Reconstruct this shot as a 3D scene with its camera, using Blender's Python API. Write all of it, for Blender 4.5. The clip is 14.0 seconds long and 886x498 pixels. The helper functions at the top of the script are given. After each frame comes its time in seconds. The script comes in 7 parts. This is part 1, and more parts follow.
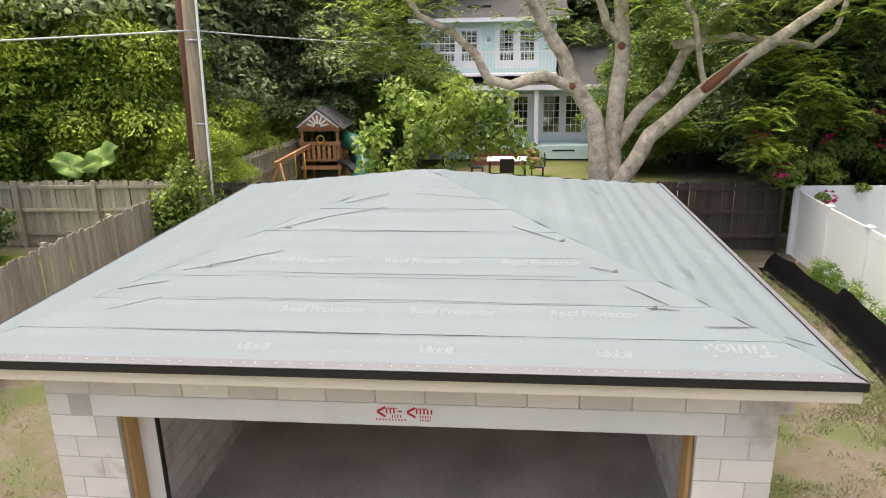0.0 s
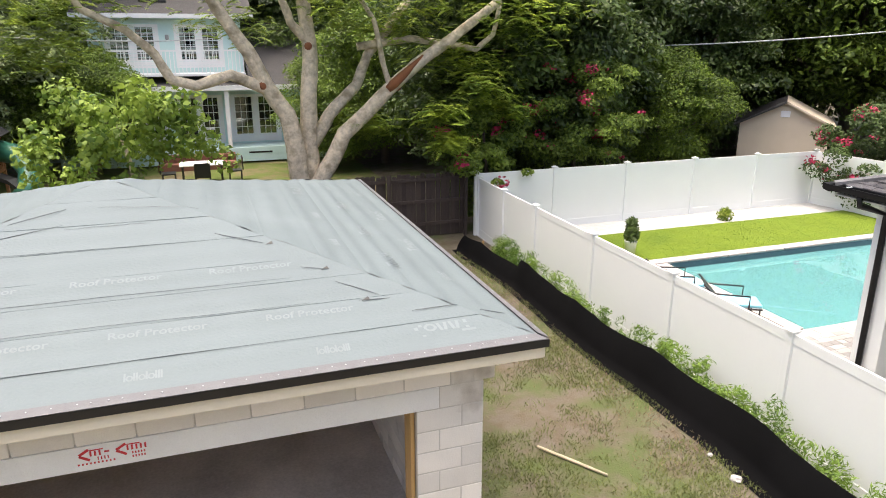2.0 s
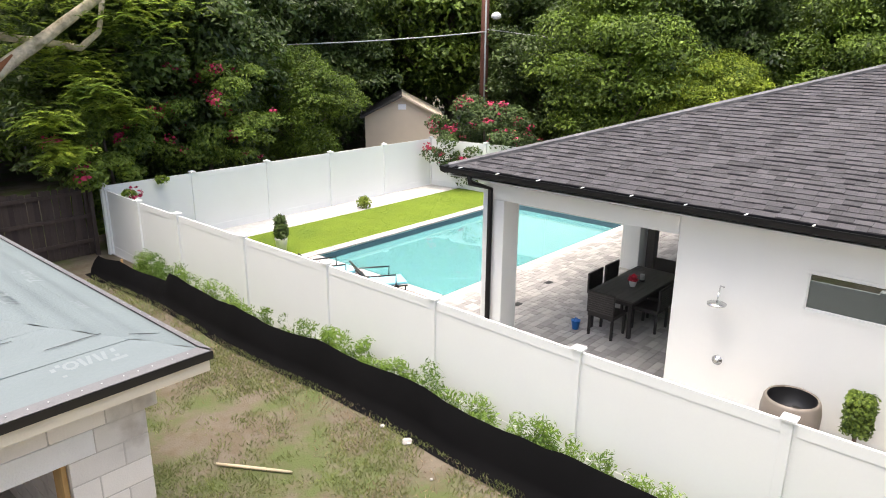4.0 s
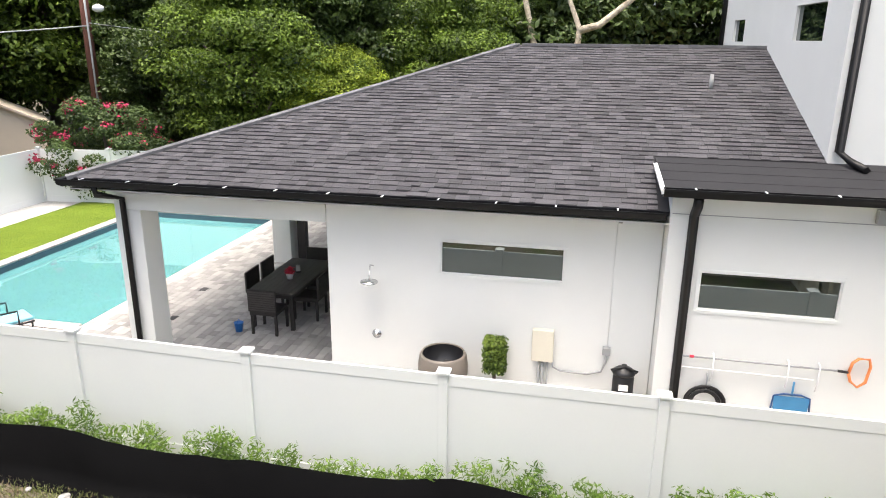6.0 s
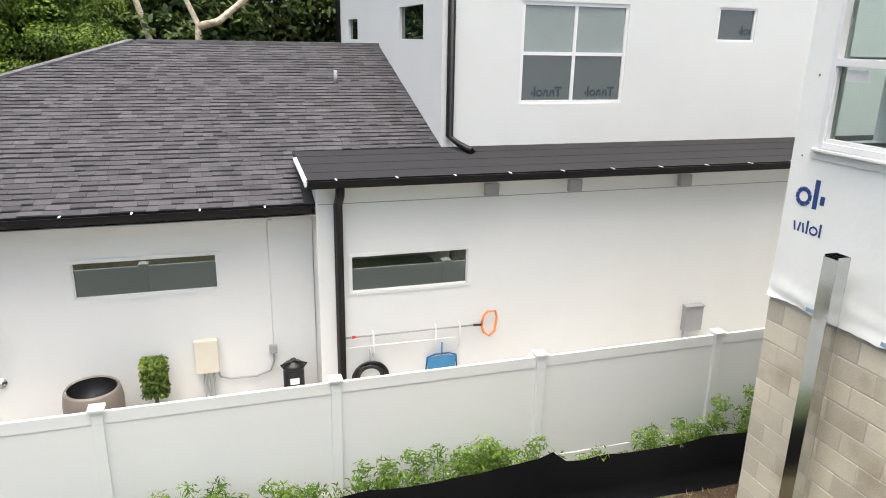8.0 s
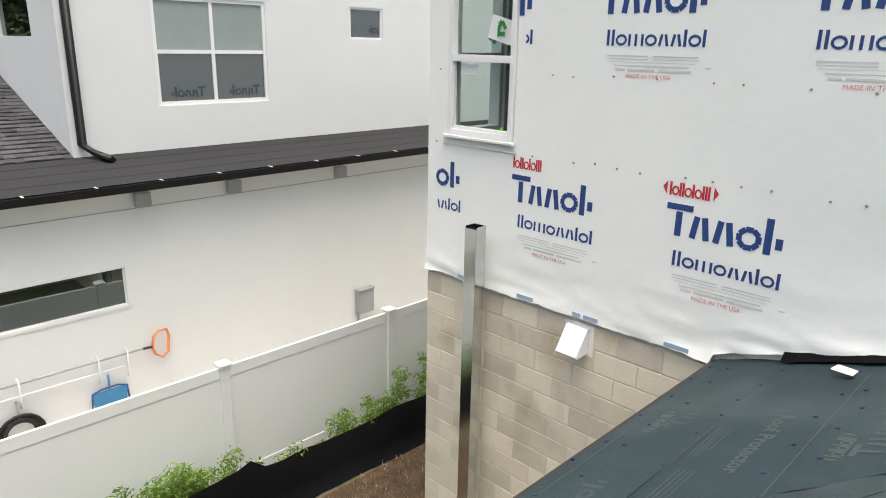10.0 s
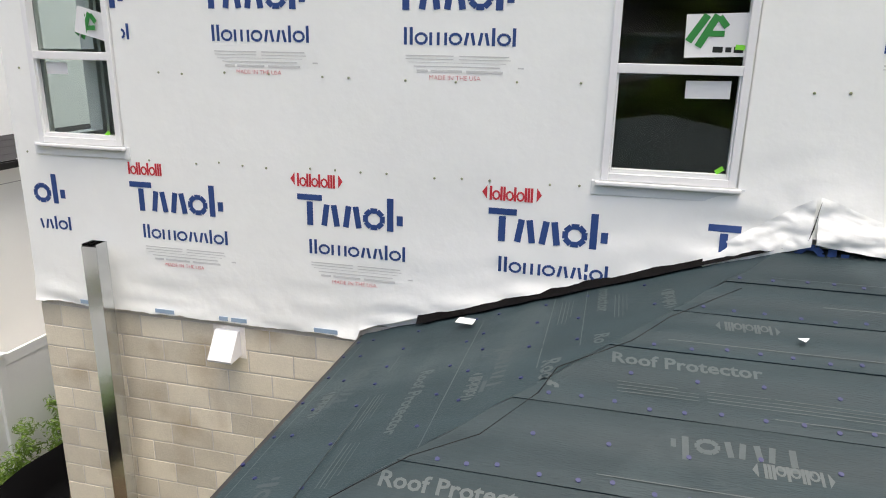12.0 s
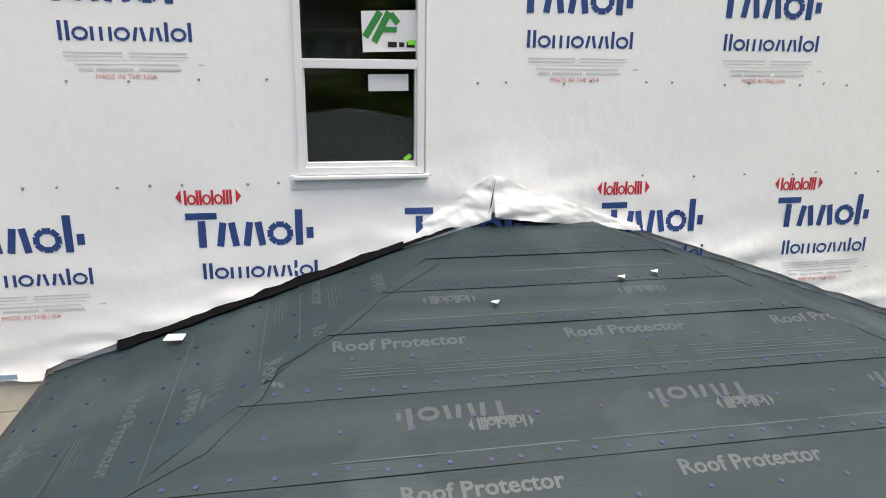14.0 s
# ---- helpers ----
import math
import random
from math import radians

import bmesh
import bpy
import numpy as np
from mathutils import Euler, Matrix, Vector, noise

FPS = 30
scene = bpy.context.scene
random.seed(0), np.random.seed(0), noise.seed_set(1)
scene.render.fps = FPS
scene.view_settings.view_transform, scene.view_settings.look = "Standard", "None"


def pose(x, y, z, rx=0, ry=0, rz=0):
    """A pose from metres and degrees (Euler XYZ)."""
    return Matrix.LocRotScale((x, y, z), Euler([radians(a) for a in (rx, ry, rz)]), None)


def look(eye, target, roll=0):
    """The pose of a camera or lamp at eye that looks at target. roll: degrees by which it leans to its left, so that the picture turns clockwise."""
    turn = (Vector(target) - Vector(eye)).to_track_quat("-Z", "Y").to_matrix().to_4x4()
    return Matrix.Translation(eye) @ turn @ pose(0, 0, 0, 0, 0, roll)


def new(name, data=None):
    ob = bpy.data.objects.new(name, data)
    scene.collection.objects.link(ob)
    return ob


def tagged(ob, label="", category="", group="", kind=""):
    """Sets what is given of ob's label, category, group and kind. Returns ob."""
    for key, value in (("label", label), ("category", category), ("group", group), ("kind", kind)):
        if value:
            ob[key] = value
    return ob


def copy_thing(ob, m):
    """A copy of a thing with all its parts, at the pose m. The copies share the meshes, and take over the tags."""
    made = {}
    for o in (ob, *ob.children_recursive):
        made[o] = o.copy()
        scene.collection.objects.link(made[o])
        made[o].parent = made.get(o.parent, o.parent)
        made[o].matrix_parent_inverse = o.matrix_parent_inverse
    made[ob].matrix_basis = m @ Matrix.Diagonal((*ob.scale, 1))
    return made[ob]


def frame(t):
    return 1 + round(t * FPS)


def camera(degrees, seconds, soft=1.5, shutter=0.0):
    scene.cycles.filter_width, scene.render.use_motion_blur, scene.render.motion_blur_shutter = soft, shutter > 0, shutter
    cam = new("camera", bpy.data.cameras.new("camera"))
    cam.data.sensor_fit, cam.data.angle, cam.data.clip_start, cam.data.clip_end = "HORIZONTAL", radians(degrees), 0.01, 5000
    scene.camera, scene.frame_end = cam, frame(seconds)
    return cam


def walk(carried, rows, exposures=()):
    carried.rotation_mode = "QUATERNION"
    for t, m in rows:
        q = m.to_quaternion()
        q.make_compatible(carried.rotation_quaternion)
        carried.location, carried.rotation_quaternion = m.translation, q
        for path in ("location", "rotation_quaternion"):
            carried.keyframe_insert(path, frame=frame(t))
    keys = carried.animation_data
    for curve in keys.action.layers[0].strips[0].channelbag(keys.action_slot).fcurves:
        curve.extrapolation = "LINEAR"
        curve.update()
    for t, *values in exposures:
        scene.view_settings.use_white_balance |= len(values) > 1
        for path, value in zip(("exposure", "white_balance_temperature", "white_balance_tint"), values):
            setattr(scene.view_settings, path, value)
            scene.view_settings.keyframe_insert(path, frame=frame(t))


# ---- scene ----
# camera: hovers and turns on the spot
EYE = (0.0, 0.0, 5.3)
TURNS = [
    (0.0, 73.25, 1.10, 5.36), (0.5, 73.10, 0.80, 3.10), (1.0, 73.03, 0.50, -4.41), (1.5, 73.02, 0.17, -10.94),
    (2.0, 73.01, -0.01, -19.16), (2.5, 73.05, -0.15, -25.69), (3.0, 73.08, -0.36, -33.86), (5.5, 72.92, -0.41, -69.79),
    (6.0, 72.94, -0.51, -77.95), (6.5, 72.94, -0.71, -84.44), (7.0, 72.99, -0.84, -92.59), (7.5, 73.04, -0.95, -99.11),
    (8.0, 73.11, -1.06, -107.23), (10.5, 73.52, -1.08, -143.03), (11.0, 73.57, -1.09, -151.18), (11.5, 73.62, -1.06, -157.70),
    (12.0, 73.70, -1.07, -165.81), (12.5, 73.73, -1.07, -172.31), (13.0, 73.74, -1.05, -180.47), (13.5, 73.78, -1.04, -186.93),
    (14.0, 73.77, -0.86, -190.72)]
cam = camera(65.3, 14.0, soft=1.0)
walk(cam, [(t, pose(*EYE, a, b, c)) for t, a, b, c in TURNS], exposures=[(0.0, 1.93, 6850, 9), (5.5, 1.90, 6550, 7), (8.0, 1.73, 6500, 5), (10.5, 1.57, 6650, 4), (12.0, 1.60, 6650, 7), (14.0, 1.60, 6700, 8)])

# bright overcast daylight
world = bpy.data.worlds.new("overcast_sky")
scene.world = world
world.use_nodes = True
wn = world.node_tree.nodes
sky = wn.new("ShaderNodeTexSky")
sky.sky_type, sky.sun_disc = 'NISHITA', False
sky.sun_elevation, sky.sun_rotation = radians(80), radians(288)
sky.air_density, sky.dust_density, sky.ozone_density = 0.45, 5.0, 0.0
world.node_tree.links.new(sky.outputs[0], wn["Background"].inputs[0])
wn["Background"].inputs[1].default_value = 0.15
sun = new("sun", bpy.data.lights.new("sun", 'SUN'))
sun.data.energy, sun.data.angle, sun.data.color = 0.5, radians(60), (1.0, 0.97, 0.92)
sun.matrix_world = look((-6, 2, 40), (0, 0, 0))


# ---- materials ----
def material(name, color, rough=0.7, var=0.15, scale=3.0, grain=60.0, bump=0.15, metal=0.0, spread=0.0, island=0.0,
             stain=None, stain_amount=0.0, spec=0.5, stretch=(1, 1, 1)):
    """Colour with variation at two scales, fine relief, and a per-piece shift (spread by object, island by mesh island)."""
    m = bpy.data.materials.new(name)
    m.use_nodes = True
    nt = m.node_tree
    n, l = nt.nodes, nt.links
    b = n["Principled BSDF"]
    b.inputs["Roughness"].default_value, b.inputs["Metallic"].default_value = rough, metal
    b.inputs["Specular IOR Level"].default_value = spec
    geo = n.new("ShaderNodeNewGeometry")
    mp = n.new("ShaderNodeMapping")
    mp.inputs["Scale"].default_value = stretch
    l.new(geo.outputs["Position"], mp.inputs[0])
    big, fine = n.new("ShaderNodeTexNoise"), n.new("ShaderNodeTexNoise")
    for q, s, d in ((big, scale, 5), (fine, grain, 3)):
        q.inputs["Scale"].default_value, q.inputs["Detail"].default_value = s, d
        l.new(mp.outputs[0], q.inputs["Vector"])

    def mathn(op, a, c):
        q = n.new("ShaderNodeMath")
        q.operation = op
        for i, v in enumerate((a, c)):
            if isinstance(v, (int, float)):
                q.inputs[i].default_value = v
            else:
                l.new(v, q.inputs[i])
        return q.outputs[0]
    v = mathn('ADD', mathn('MULTIPLY', mathn('SUBTRACT', big.outputs[0], 0.5), 2.4 * var), mathn('MULTIPLY', mathn('SUBTRACT', fine.outputs[0], 0.5), 1.2 * var))
    v = mathn('ADD', v, 1.0)
    if spread:
        oi = n.new("ShaderNodeObjectInfo")
        v = mathn('ADD', v, mathn('MULTIPLY', mathn('SUBTRACT', oi.outputs["Random"], 0.5), 2 * spread))
    if island:
        v = mathn('ADD', v, mathn('MULTIPLY', mathn('SUBTRACT', geo.outputs["Random Per Island"], 0.5), 2 * island))
    mix = n.new("ShaderNodeMix")
    mix.data_type, mix.blend_type = 'RGBA', 'MULTIPLY'
    mix.inputs[0].default_value = 1.0
    mix.inputs[6].default_value = (*color, 1)
    l.new(v, mix.inputs[7])
    out = mix.outputs[2]
    if stain:
        third = n.new("ShaderNodeTexNoise")
        third.inputs["Scale"].default_value, third.inputs["Detail"].default_value = scale * 0.45, 6
        l.new(geo.outputs["Position"], third.inputs["Vector"])
        ramp = n.new("ShaderNodeValToRGB")
        ramp.color_ramp.elements[0].position, ramp.color_ramp.elements[1].position = 0.62 - 0.3 * stain_amount, 0.8 - 0.3 * stain_amount
        l.new(third.outputs[0], ramp.inputs[0])
        mix2 = n.new("ShaderNodeMix")
        mix2.data_type = 'RGBA'
        l.new(ramp.outputs[0], mix2.inputs[0])
        l.new(out, mix2.inputs[6])
        mix2.inputs[7].default_value = (*stain, 1)
        out = mix2.outputs[2]
    l.new(out, b.inputs["Base Color"])
    if bump:
        bp = n.new("ShaderNodeBump")
        bp.inputs["Strength"].default_value, bp.inputs["Distance"].default_value = bump, 0.02
        l.new(mathn('ADD', fine.outputs[0], big.outputs[0]), bp.inputs["Height"])
        l.new(bp.outputs[0], b.inputs["Normal"])
    return m


def leaf_material(name, dark, light, rough=0.55):
    m = bpy.data.materials.new(name)
    m.use_nodes = True
    n, l = m.node_tree.nodes, m.node_tree.links
    b = n["Principled BSDF"]
    geo, oi = n.new("ShaderNodeNewGeometry"), n.new("ShaderNodeObjectInfo")
    big = n.new("ShaderNodeTexNoise")
    big.inputs["Scale"].default_value = 0.9
    l.new(geo.outputs["Position"], big.inputs["Vector"])
    a = n.new("ShaderNodeMath")
    a.operation = 'MULTIPLY_ADD'
    l.new(geo.outputs["Random Per Island"], a.inputs[0])
    a.inputs[1].default_value = 0.55
    c = n.new("ShaderNodeMath")
    c.operation = 'MULTIPLY_ADD'
    l.new(big.outputs[0], c.inputs[0])
    c.inputs[1].default_value, c.inputs[2].default_value = 1.4, -0.5
    l.new(c.outputs[0], a.inputs[2])
    mix = n.new("ShaderNodeMix")
    mix.data_type = 'RGBA'
    mix.clamp_factor = True
    l.new(a.outputs[0], mix.inputs[0])
    mix.inputs[6].default_value, mix.inputs[7].default_value = (*dark, 1), (*light, 1)
    l.new(mix.outputs[2], b.inputs["Base Color"])
    b.inputs["Roughness"].default_value = rough
    b.inputs["Specular IOR Level"].default_value = 0.35
    tr = n.new("ShaderNodeBsdfTranslucent")
    l.new(mix.outputs[2], tr.inputs[0])
    ms = n.new("ShaderNodeMixShader")
    ms.inputs[0].default_value = 0.3
    l.new(b.outputs[0], ms.inputs[1])
    l.new(tr.outputs[0], ms.inputs[2])
    l.new(ms.outputs[0], n["Material Output"].inputs[0])
    return m


def ground_material(name, soil, grass, dry, scale=0.5, cover=0.5):
    m = material(name, soil, 0.95, 0.25, 1.2, 40, 0.6, spec=0.2)
    n, l = m.node_tree.nodes, m.node_tree.links
    b = n["Principled BSDF"]
    base = b.inputs["Base Color"].links[0].from_socket
    geo = n.new("ShaderNodeNewGeometry")
    for col, sc, lo, hi in ((dry, scale * 3.1, 0.45, 0.62), (grass, scale, 0.62 - 0.3 * cover, 0.75 - 0.3 * cover)):
        t = n.new("ShaderNodeTexNoise")
        t.inputs["Scale"].default_value, t.inputs["Detail"].default_value, t.inputs["Roughness"].default_value = sc, 9, 0.72
        l.new(geo.outputs["Position"], t.inputs["Vector"])
        r = n.new("ShaderNodeValToRGB")
        r.color_ramp.elements[0].position, r.color_ramp.elements[1].position = lo, hi
        l.new(t.outputs[0], r.inputs[0])
        mx = n.new("ShaderNodeMix")
        mx.data_type = 'RGBA'
        l.new(r.outputs[0], mx.inputs[0])
        l.new(base, mx.inputs[6])
        mx.inputs[7].default_value = (*col, 1)
        base = mx.outputs[2]
    l.new(base, b.inputs["Base Color"])
    return m


M_BLOCK = material("concrete_block", (0.80, 0.755, 0.69), 0.9, 0.10, 3.5, 90, 0.2, spread=0.12, stain=(0.30, 0.25, 0.19), stain_amount=0.05)
M_BLOCK_DARK = material("weathered_block", (0.66, 0.60, 0.47), 0.9, 0.16, 2.6, 70, 0.18, spread=0.16, stain=(0.38, 0.29, 0.17), stain_amount=0.22)
M_MORTAR = material("mortar", (0.58, 0.54, 0.48), 0.95, 0.12, 4, 80, 0.5)
M_LINTEL = material("precast_concrete", (0.83, 0.815, 0.78), 0.85, 0.07, 2.5, 80, 0.3)
M_SLAB = material("concrete_slab", (0.62, 0.585, 0.57), 0.6, 0.45, 1.1, 30, 0.15, stain=(0.66, 0.63, 0.62), stain_amount=0.1)
M_FASCIA = material("primed_fascia", (0.76, 0.68, 0.53), 0.6, 0.05, 2, 50, 0.08)
M_DRIP = material("dark_metal_trim", (0.018, 0.016, 0.015), 0.4, 0.1, 4, 50, 0.03)
M_GREYTRIM = material("bitumen_edge", (0.13, 0.13, 0.135), 0.7, 0.15, 6, 60, 0.2)
M_SHEET = material("grey_underlayment", (0.142, 0.172, 0.178), 0.65, 0.06, 1.3, 40, 0.25, spread=0.02, spec=0.25, stain=(0.165, 0.197, 0.203), stain_amount=0.12)
M_SHEET2 = material("slate_underlayment", (0.020, 0.034, 0.039), 0.55, 0.26, 2.6, 60, 0.2, spread=0.1, stain=(0.042, 0.06, 0.065), stain_amount=0.3, spec=0.2, stretch=(0.35, 2.2, 2.2))
M_PRINT = material("faded_print", (0.16, 0.191, 0.197), 0.6, 0.12, 8, 80, 0)
M_PRINT2 = material("grey_print", (0.044, 0.060, 0.063), 0.55, 0.15, 8, 80, 0)
M_PRINT3 = material("worn_grey_print", (0.038, 0.053, 0.057), 0.7, 0.25, 8, 80, 0)
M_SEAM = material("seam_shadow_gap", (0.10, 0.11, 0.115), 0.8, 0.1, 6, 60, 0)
M_CAP = material("blue_nail_cap", (0.014, 0.018, 0.085), 0.5, 0.1, 10, 50, 0)
M_STUCCO = material("white_stucco", (0.73, 0.745, 0.72), 0.85, 0.035, 1.2, 160, 0.25)
M_VINYL = material("white_vinyl", (0.75, 0.77, 0.755), 0.38, 0.02, 1.5, 30, 0.02)
M_WRAP = material("white_housewrap", (0.89, 0.90, 0.86), 0.5, 0.03, 2.0, 9, 0.16)
M_BLUEPRINT = material("blue_ink", (0.022, 0.06, 0.21), 0.55, 0.06, 9, 80, 0)
M_REDPRINT = material("red_ink", (0.55, 0.035, 0.05), 0.55, 0.06, 9, 80, 0)
M_GREYINK = material("grey_ink", (0.62, 0.62, 0.60), 0.55, 0.06, 9, 80, 0)
M_STENCIL = material("red_stencil", (0.55, 0.03, 0.035), 0.7, 0.2, 12, 80, 0)
M_FRAMEW = material("white_window_frame", (0.82, 0.82, 0.81), 0.35, 0.02, 2, 40, 0.02)
M_SHINGLE = material("charcoal_shingle", (0.074, 0.072, 0.077), 0.9, 0.2, 2.5, 220, 0.5, spec=0.2, island=0.25, spread=0.15)
M_SHADOWBAND = material("painted_shadow_band", (0.018, 0.018, 0.02), 0.95, 0.2, 4, 120, 0.3, spec=0.1)
M_RIDGE = material("grey_ridge_shingle", (0.15, 0.15, 0.155), 0.9, 0.2, 4, 120, 0.4, spec=0.2, spread=0.2)
M_GUTTER = material("black_gutter", (0.009, 0.009, 0.0095), 0.4, 0.1, 4, 50, 0.02, spec=0.25)
M_ROLLROOF = material("dark_membrane", (0.032, 0.032, 0.034), 0.92, 0.14, 1.6, 90, 0.12, spec=0.12)
M_SILT = material("black_silt_fabric", (0.005, 0.005, 0.0054), 0.9, 0.2, 2.5, 120, 0.25, spec=0.04)
M_OLDWOOD = material("weathered_fence_wood", (0.37, 0.32, 0.245), 0.85, 0.34, 2.2, 60, 0.5, spread=0.22, stretch=(6, 6, 1))
M_DARKWOOD = material("dark_fence_wood", (0.05, 0.036, 0.03), 0.85, 0.28, 2.2, 60, 0.5, spread=0.2, stretch=(6, 6, 1))
M_POLE = material("grey_pole_wood", (0.37, 0.30, 0.205), 0.85, 0.5, 3, 60, 0.6, stretch=(8, 8, 0.6))
M_POLE_RED = material("brown_pole_wood", (0.16, 0.065, 0.045), 0.85, 0.25, 3, 60, 0.5, stretch=(8, 8, 0.6))
M_GALV = material("galvanised_metal", (0.62, 0.63, 0.63), 0.14, 0.12, 6, 60, 0.012, metal=1.0)
M_GREYMETAL = material("grey_painted_metal", (0.33, 0.34, 0.34), 0.45, 0.08, 5, 60, 0.04)
M_BARK = material("pale_smooth_bark", (0.56, 0.48, 0.36), 0.9, 0.6, 6, 16, 1.0, stain=(0.24, 0.19, 0.125), stain_amount=0.25)
M_HEART = material("exposed_heartwood", (0.22, 0.085, 0.035), 0.9, 0.3, 4, 50, 0.5)
M_BARKDARK = material("dark_bark", (0.11, 0.09, 0.07), 0.9, 0.3, 3, 45, 0.5)
M_CEDAR = material("cedar_wood", (0.42, 0.20, 0.10), 0.7, 0.22, 3, 60, 0.3, spread=0.1, stretch=(2, 2, 0.6))
M_SLIDE = material("green_plastic", (0.03, 0.13, 0.085), 0.35, 0.06, 2, 40, 0)
M_YELLOW = material("yellow_plastic", (0.72, 0.42, 0.03), 0.4, 0.05, 2, 40, 0)
M_BLUEHOUSE = material("pale_blue_siding", (0.58, 0.76, 0.74), 0.7, 0.05, 1.5, 60, 0.1)
M_GREYROOF = material("grey_shingle", (0.06, 0.057, 0.056), 0.9, 0.25, 2.5, 120, 0.4, island=0.2)
M_BRICK = material("red_brick", (0.23, 0.10, 0.065), 0.9, 0.2, 4, 60, 0.4, spread=0.2)
M_WATERPLASTER = material("pool_plaster", (0.29, 0.54, 0.55), 0.7, 0.04, 1, 50, 0.05)
M_LEDGE = material("pool_ledge_plaster", (0.45, 0.6, 0.6), 0.7, 0.04, 1, 50, 0.05)
M_COPING = material("stone_coping", (0.48, 0.44, 0.41), 0.85, 0.12, 3, 70, 0.3, spread=0.1)
M_PAVER = material("grey_paver", (0.31, 0.30, 0.285), 0.85, 0.12, 3, 70, 0.35, spread=0.25, island=0.3)
M_JOINT = material("paver_joint_sand", (0.24, 0.22, 0.20), 0.95, 0.15, 5, 90, 0.3)
M_GRAVEL = material("white_gravel", (0.50, 0.49, 0.47), 0.9, 0.2, 6, 28, 0.9, stain=(0.42, 0.41, 0.39), stain_amount=0.12)
M_LAWN = material("bright_lawn", (0.145, 0.205, 0.02), 0.9, 0.2, 1.4, 70, 0.7, stain=(0.105, 0.165, 0.02), stain_amount=0.2, spec=0.2)
M_GROUND = ground_material("yard_soil", (0.132, 0.112, 0.085), (0.078, 0.097, 0.034), (0.098, 0.078, 0.05), 0.7, 0.5)
M_DARKSTEEL = material("dark_wicker", (0.022, 0.019, 0.017), 0.6, 0.25, 8, 70, 0.5)
M_TABLETOP = material("dark_slat_tabletop", (0.05, 0.045, 0.042), 0.45, 0.15, 5, 60, 0.15)
M_BEIGE = material("beige_siding", (0.62, 0.53, 0.41), 0.8, 0.06, 2, 40, 0.1)
M_TAUPE = material("taupe_enamel", (0.17, 0.148, 0.125), 0.45, 0.06, 4, 50, 0.04)
M_CREAM = material("cream_enamel", (0.66, 0.63, 0.52), 0.45, 0.05, 4, 50, 0.04)
M_BLACK = material("black_plastic", (0.012, 0.012, 0.013), 0.4, 0.1, 5, 50, 0.03)
M_WHITEPL = material("white_plastic", (0.80, 0.80, 0.80), 0.45, 0.04, 4, 50, 0)
M_ORANGE = material("orange_plastic", (0.80, 0.25, 0.08), 0.5, 0.05, 4, 50, 0)
M_NETBLUE = material("blue_net", (0.05, 0.22, 0.42), 0.6, 0.1, 6, 90, 0.1)
M_REDFLOWER = material("red_petals", (0.55, 0.02, 0.05), 0.6, 0.2, 6, 50, 0, island=0.3)
M_PINKFLOWER = material("pink_petals", (0.45, 0.025, 0.085), 0.6, 0.2, 6, 50, 0, island=0.35)
M_TOYBLUE = material("blue_plastic", (0.02, 0.17, 0.55), 0.4, 0.05, 4, 50, 0)
M_SKYCUSHION = material("light_blue_cushion", (0.25, 0.58, 0.68), 0.8, 0.06, 4, 60, 0.1)
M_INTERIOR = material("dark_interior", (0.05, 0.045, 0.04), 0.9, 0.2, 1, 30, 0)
M_CURTAIN = material("white_curtain", (0.62, 0.62, 0.60), 0.9, 0.1, 3, 50, 0.1)
M_PAPER = material("white_paper", (0.78, 0.78, 0.77), 0.6, 0.03, 4, 50, 0)
M_GREENINK = material("green_ink", (0.03, 0.24, 0.045), 0.6, 0.05, 4, 50, 0)
M_LIME = material("lime_sticker", (0.25, 0.75, 0.05), 0.6, 0.05, 4, 50, 0)
M_TAPE = material("blue_tape", (0.32, 0.43, 0.55), 0.5, 0.08, 6, 50, 0)
M_TAR = material("black_flashing_membrane", (0.010, 0.009, 0.009), 0.75, 0.2, 6, 60, 0.3, spec=0.15)
M_TIMBER = material("raw_timber", (0.48, 0.30, 0.12), 0.8, 0.2, 4, 60, 0.2, stretch=(6, 6, 0.7))
M_WIRE = material("pale_cable", (0.42, 0.43, 0.43), 0.6, 0.1, 3, 50, 0)
M_CERAMIC = material("terracotta_roof", (0.33, 0.12, 0.07), 0.8, 0.15, 4, 50, 0.2)
L_MID = leaf_material("green_foliage", (0.028, 0.062, 0.013), (0.27, 0.37, 0.053))
L_OAK = leaf_material("oak_foliage", (0.012, 0.030, 0.008), (0.23, 0.34, 0.040))
L_SHRUB = leaf_material("shrub_foliage", (0.020, 0.040, 0.012), (0.12, 0.18, 0.045))
L_FROND = leaf_material("feathery_foliage", (0.058, 0.115, 0.018), (0.45, 0.58, 0.08))
L_DARK = leaf_material("dark_foliage", (0.018, 0.036, 0.012), (0.125, 0.185, 0.042), 0.4)
L_MAGNOLIA = leaf_material("leathery_dark_foliage", (0.09, 0.125, 0.065), (0.34, 0.41, 0.16), 0.4)
L_BRIGHT = leaf_material("bright_foliage", (0.045, 0.095, 0.012), (0.46, 0.56, 0.06))
L_GRAPE = leaf_material("round_leaf_foliage", (0.06, 0.13, 0.02), (0.42, 0.55, 0.10), 0.6)
L_WEED = leaf_material("weed_foliage", (0.045, 0.105, 0.013), (0.23, 0.35, 0.055))


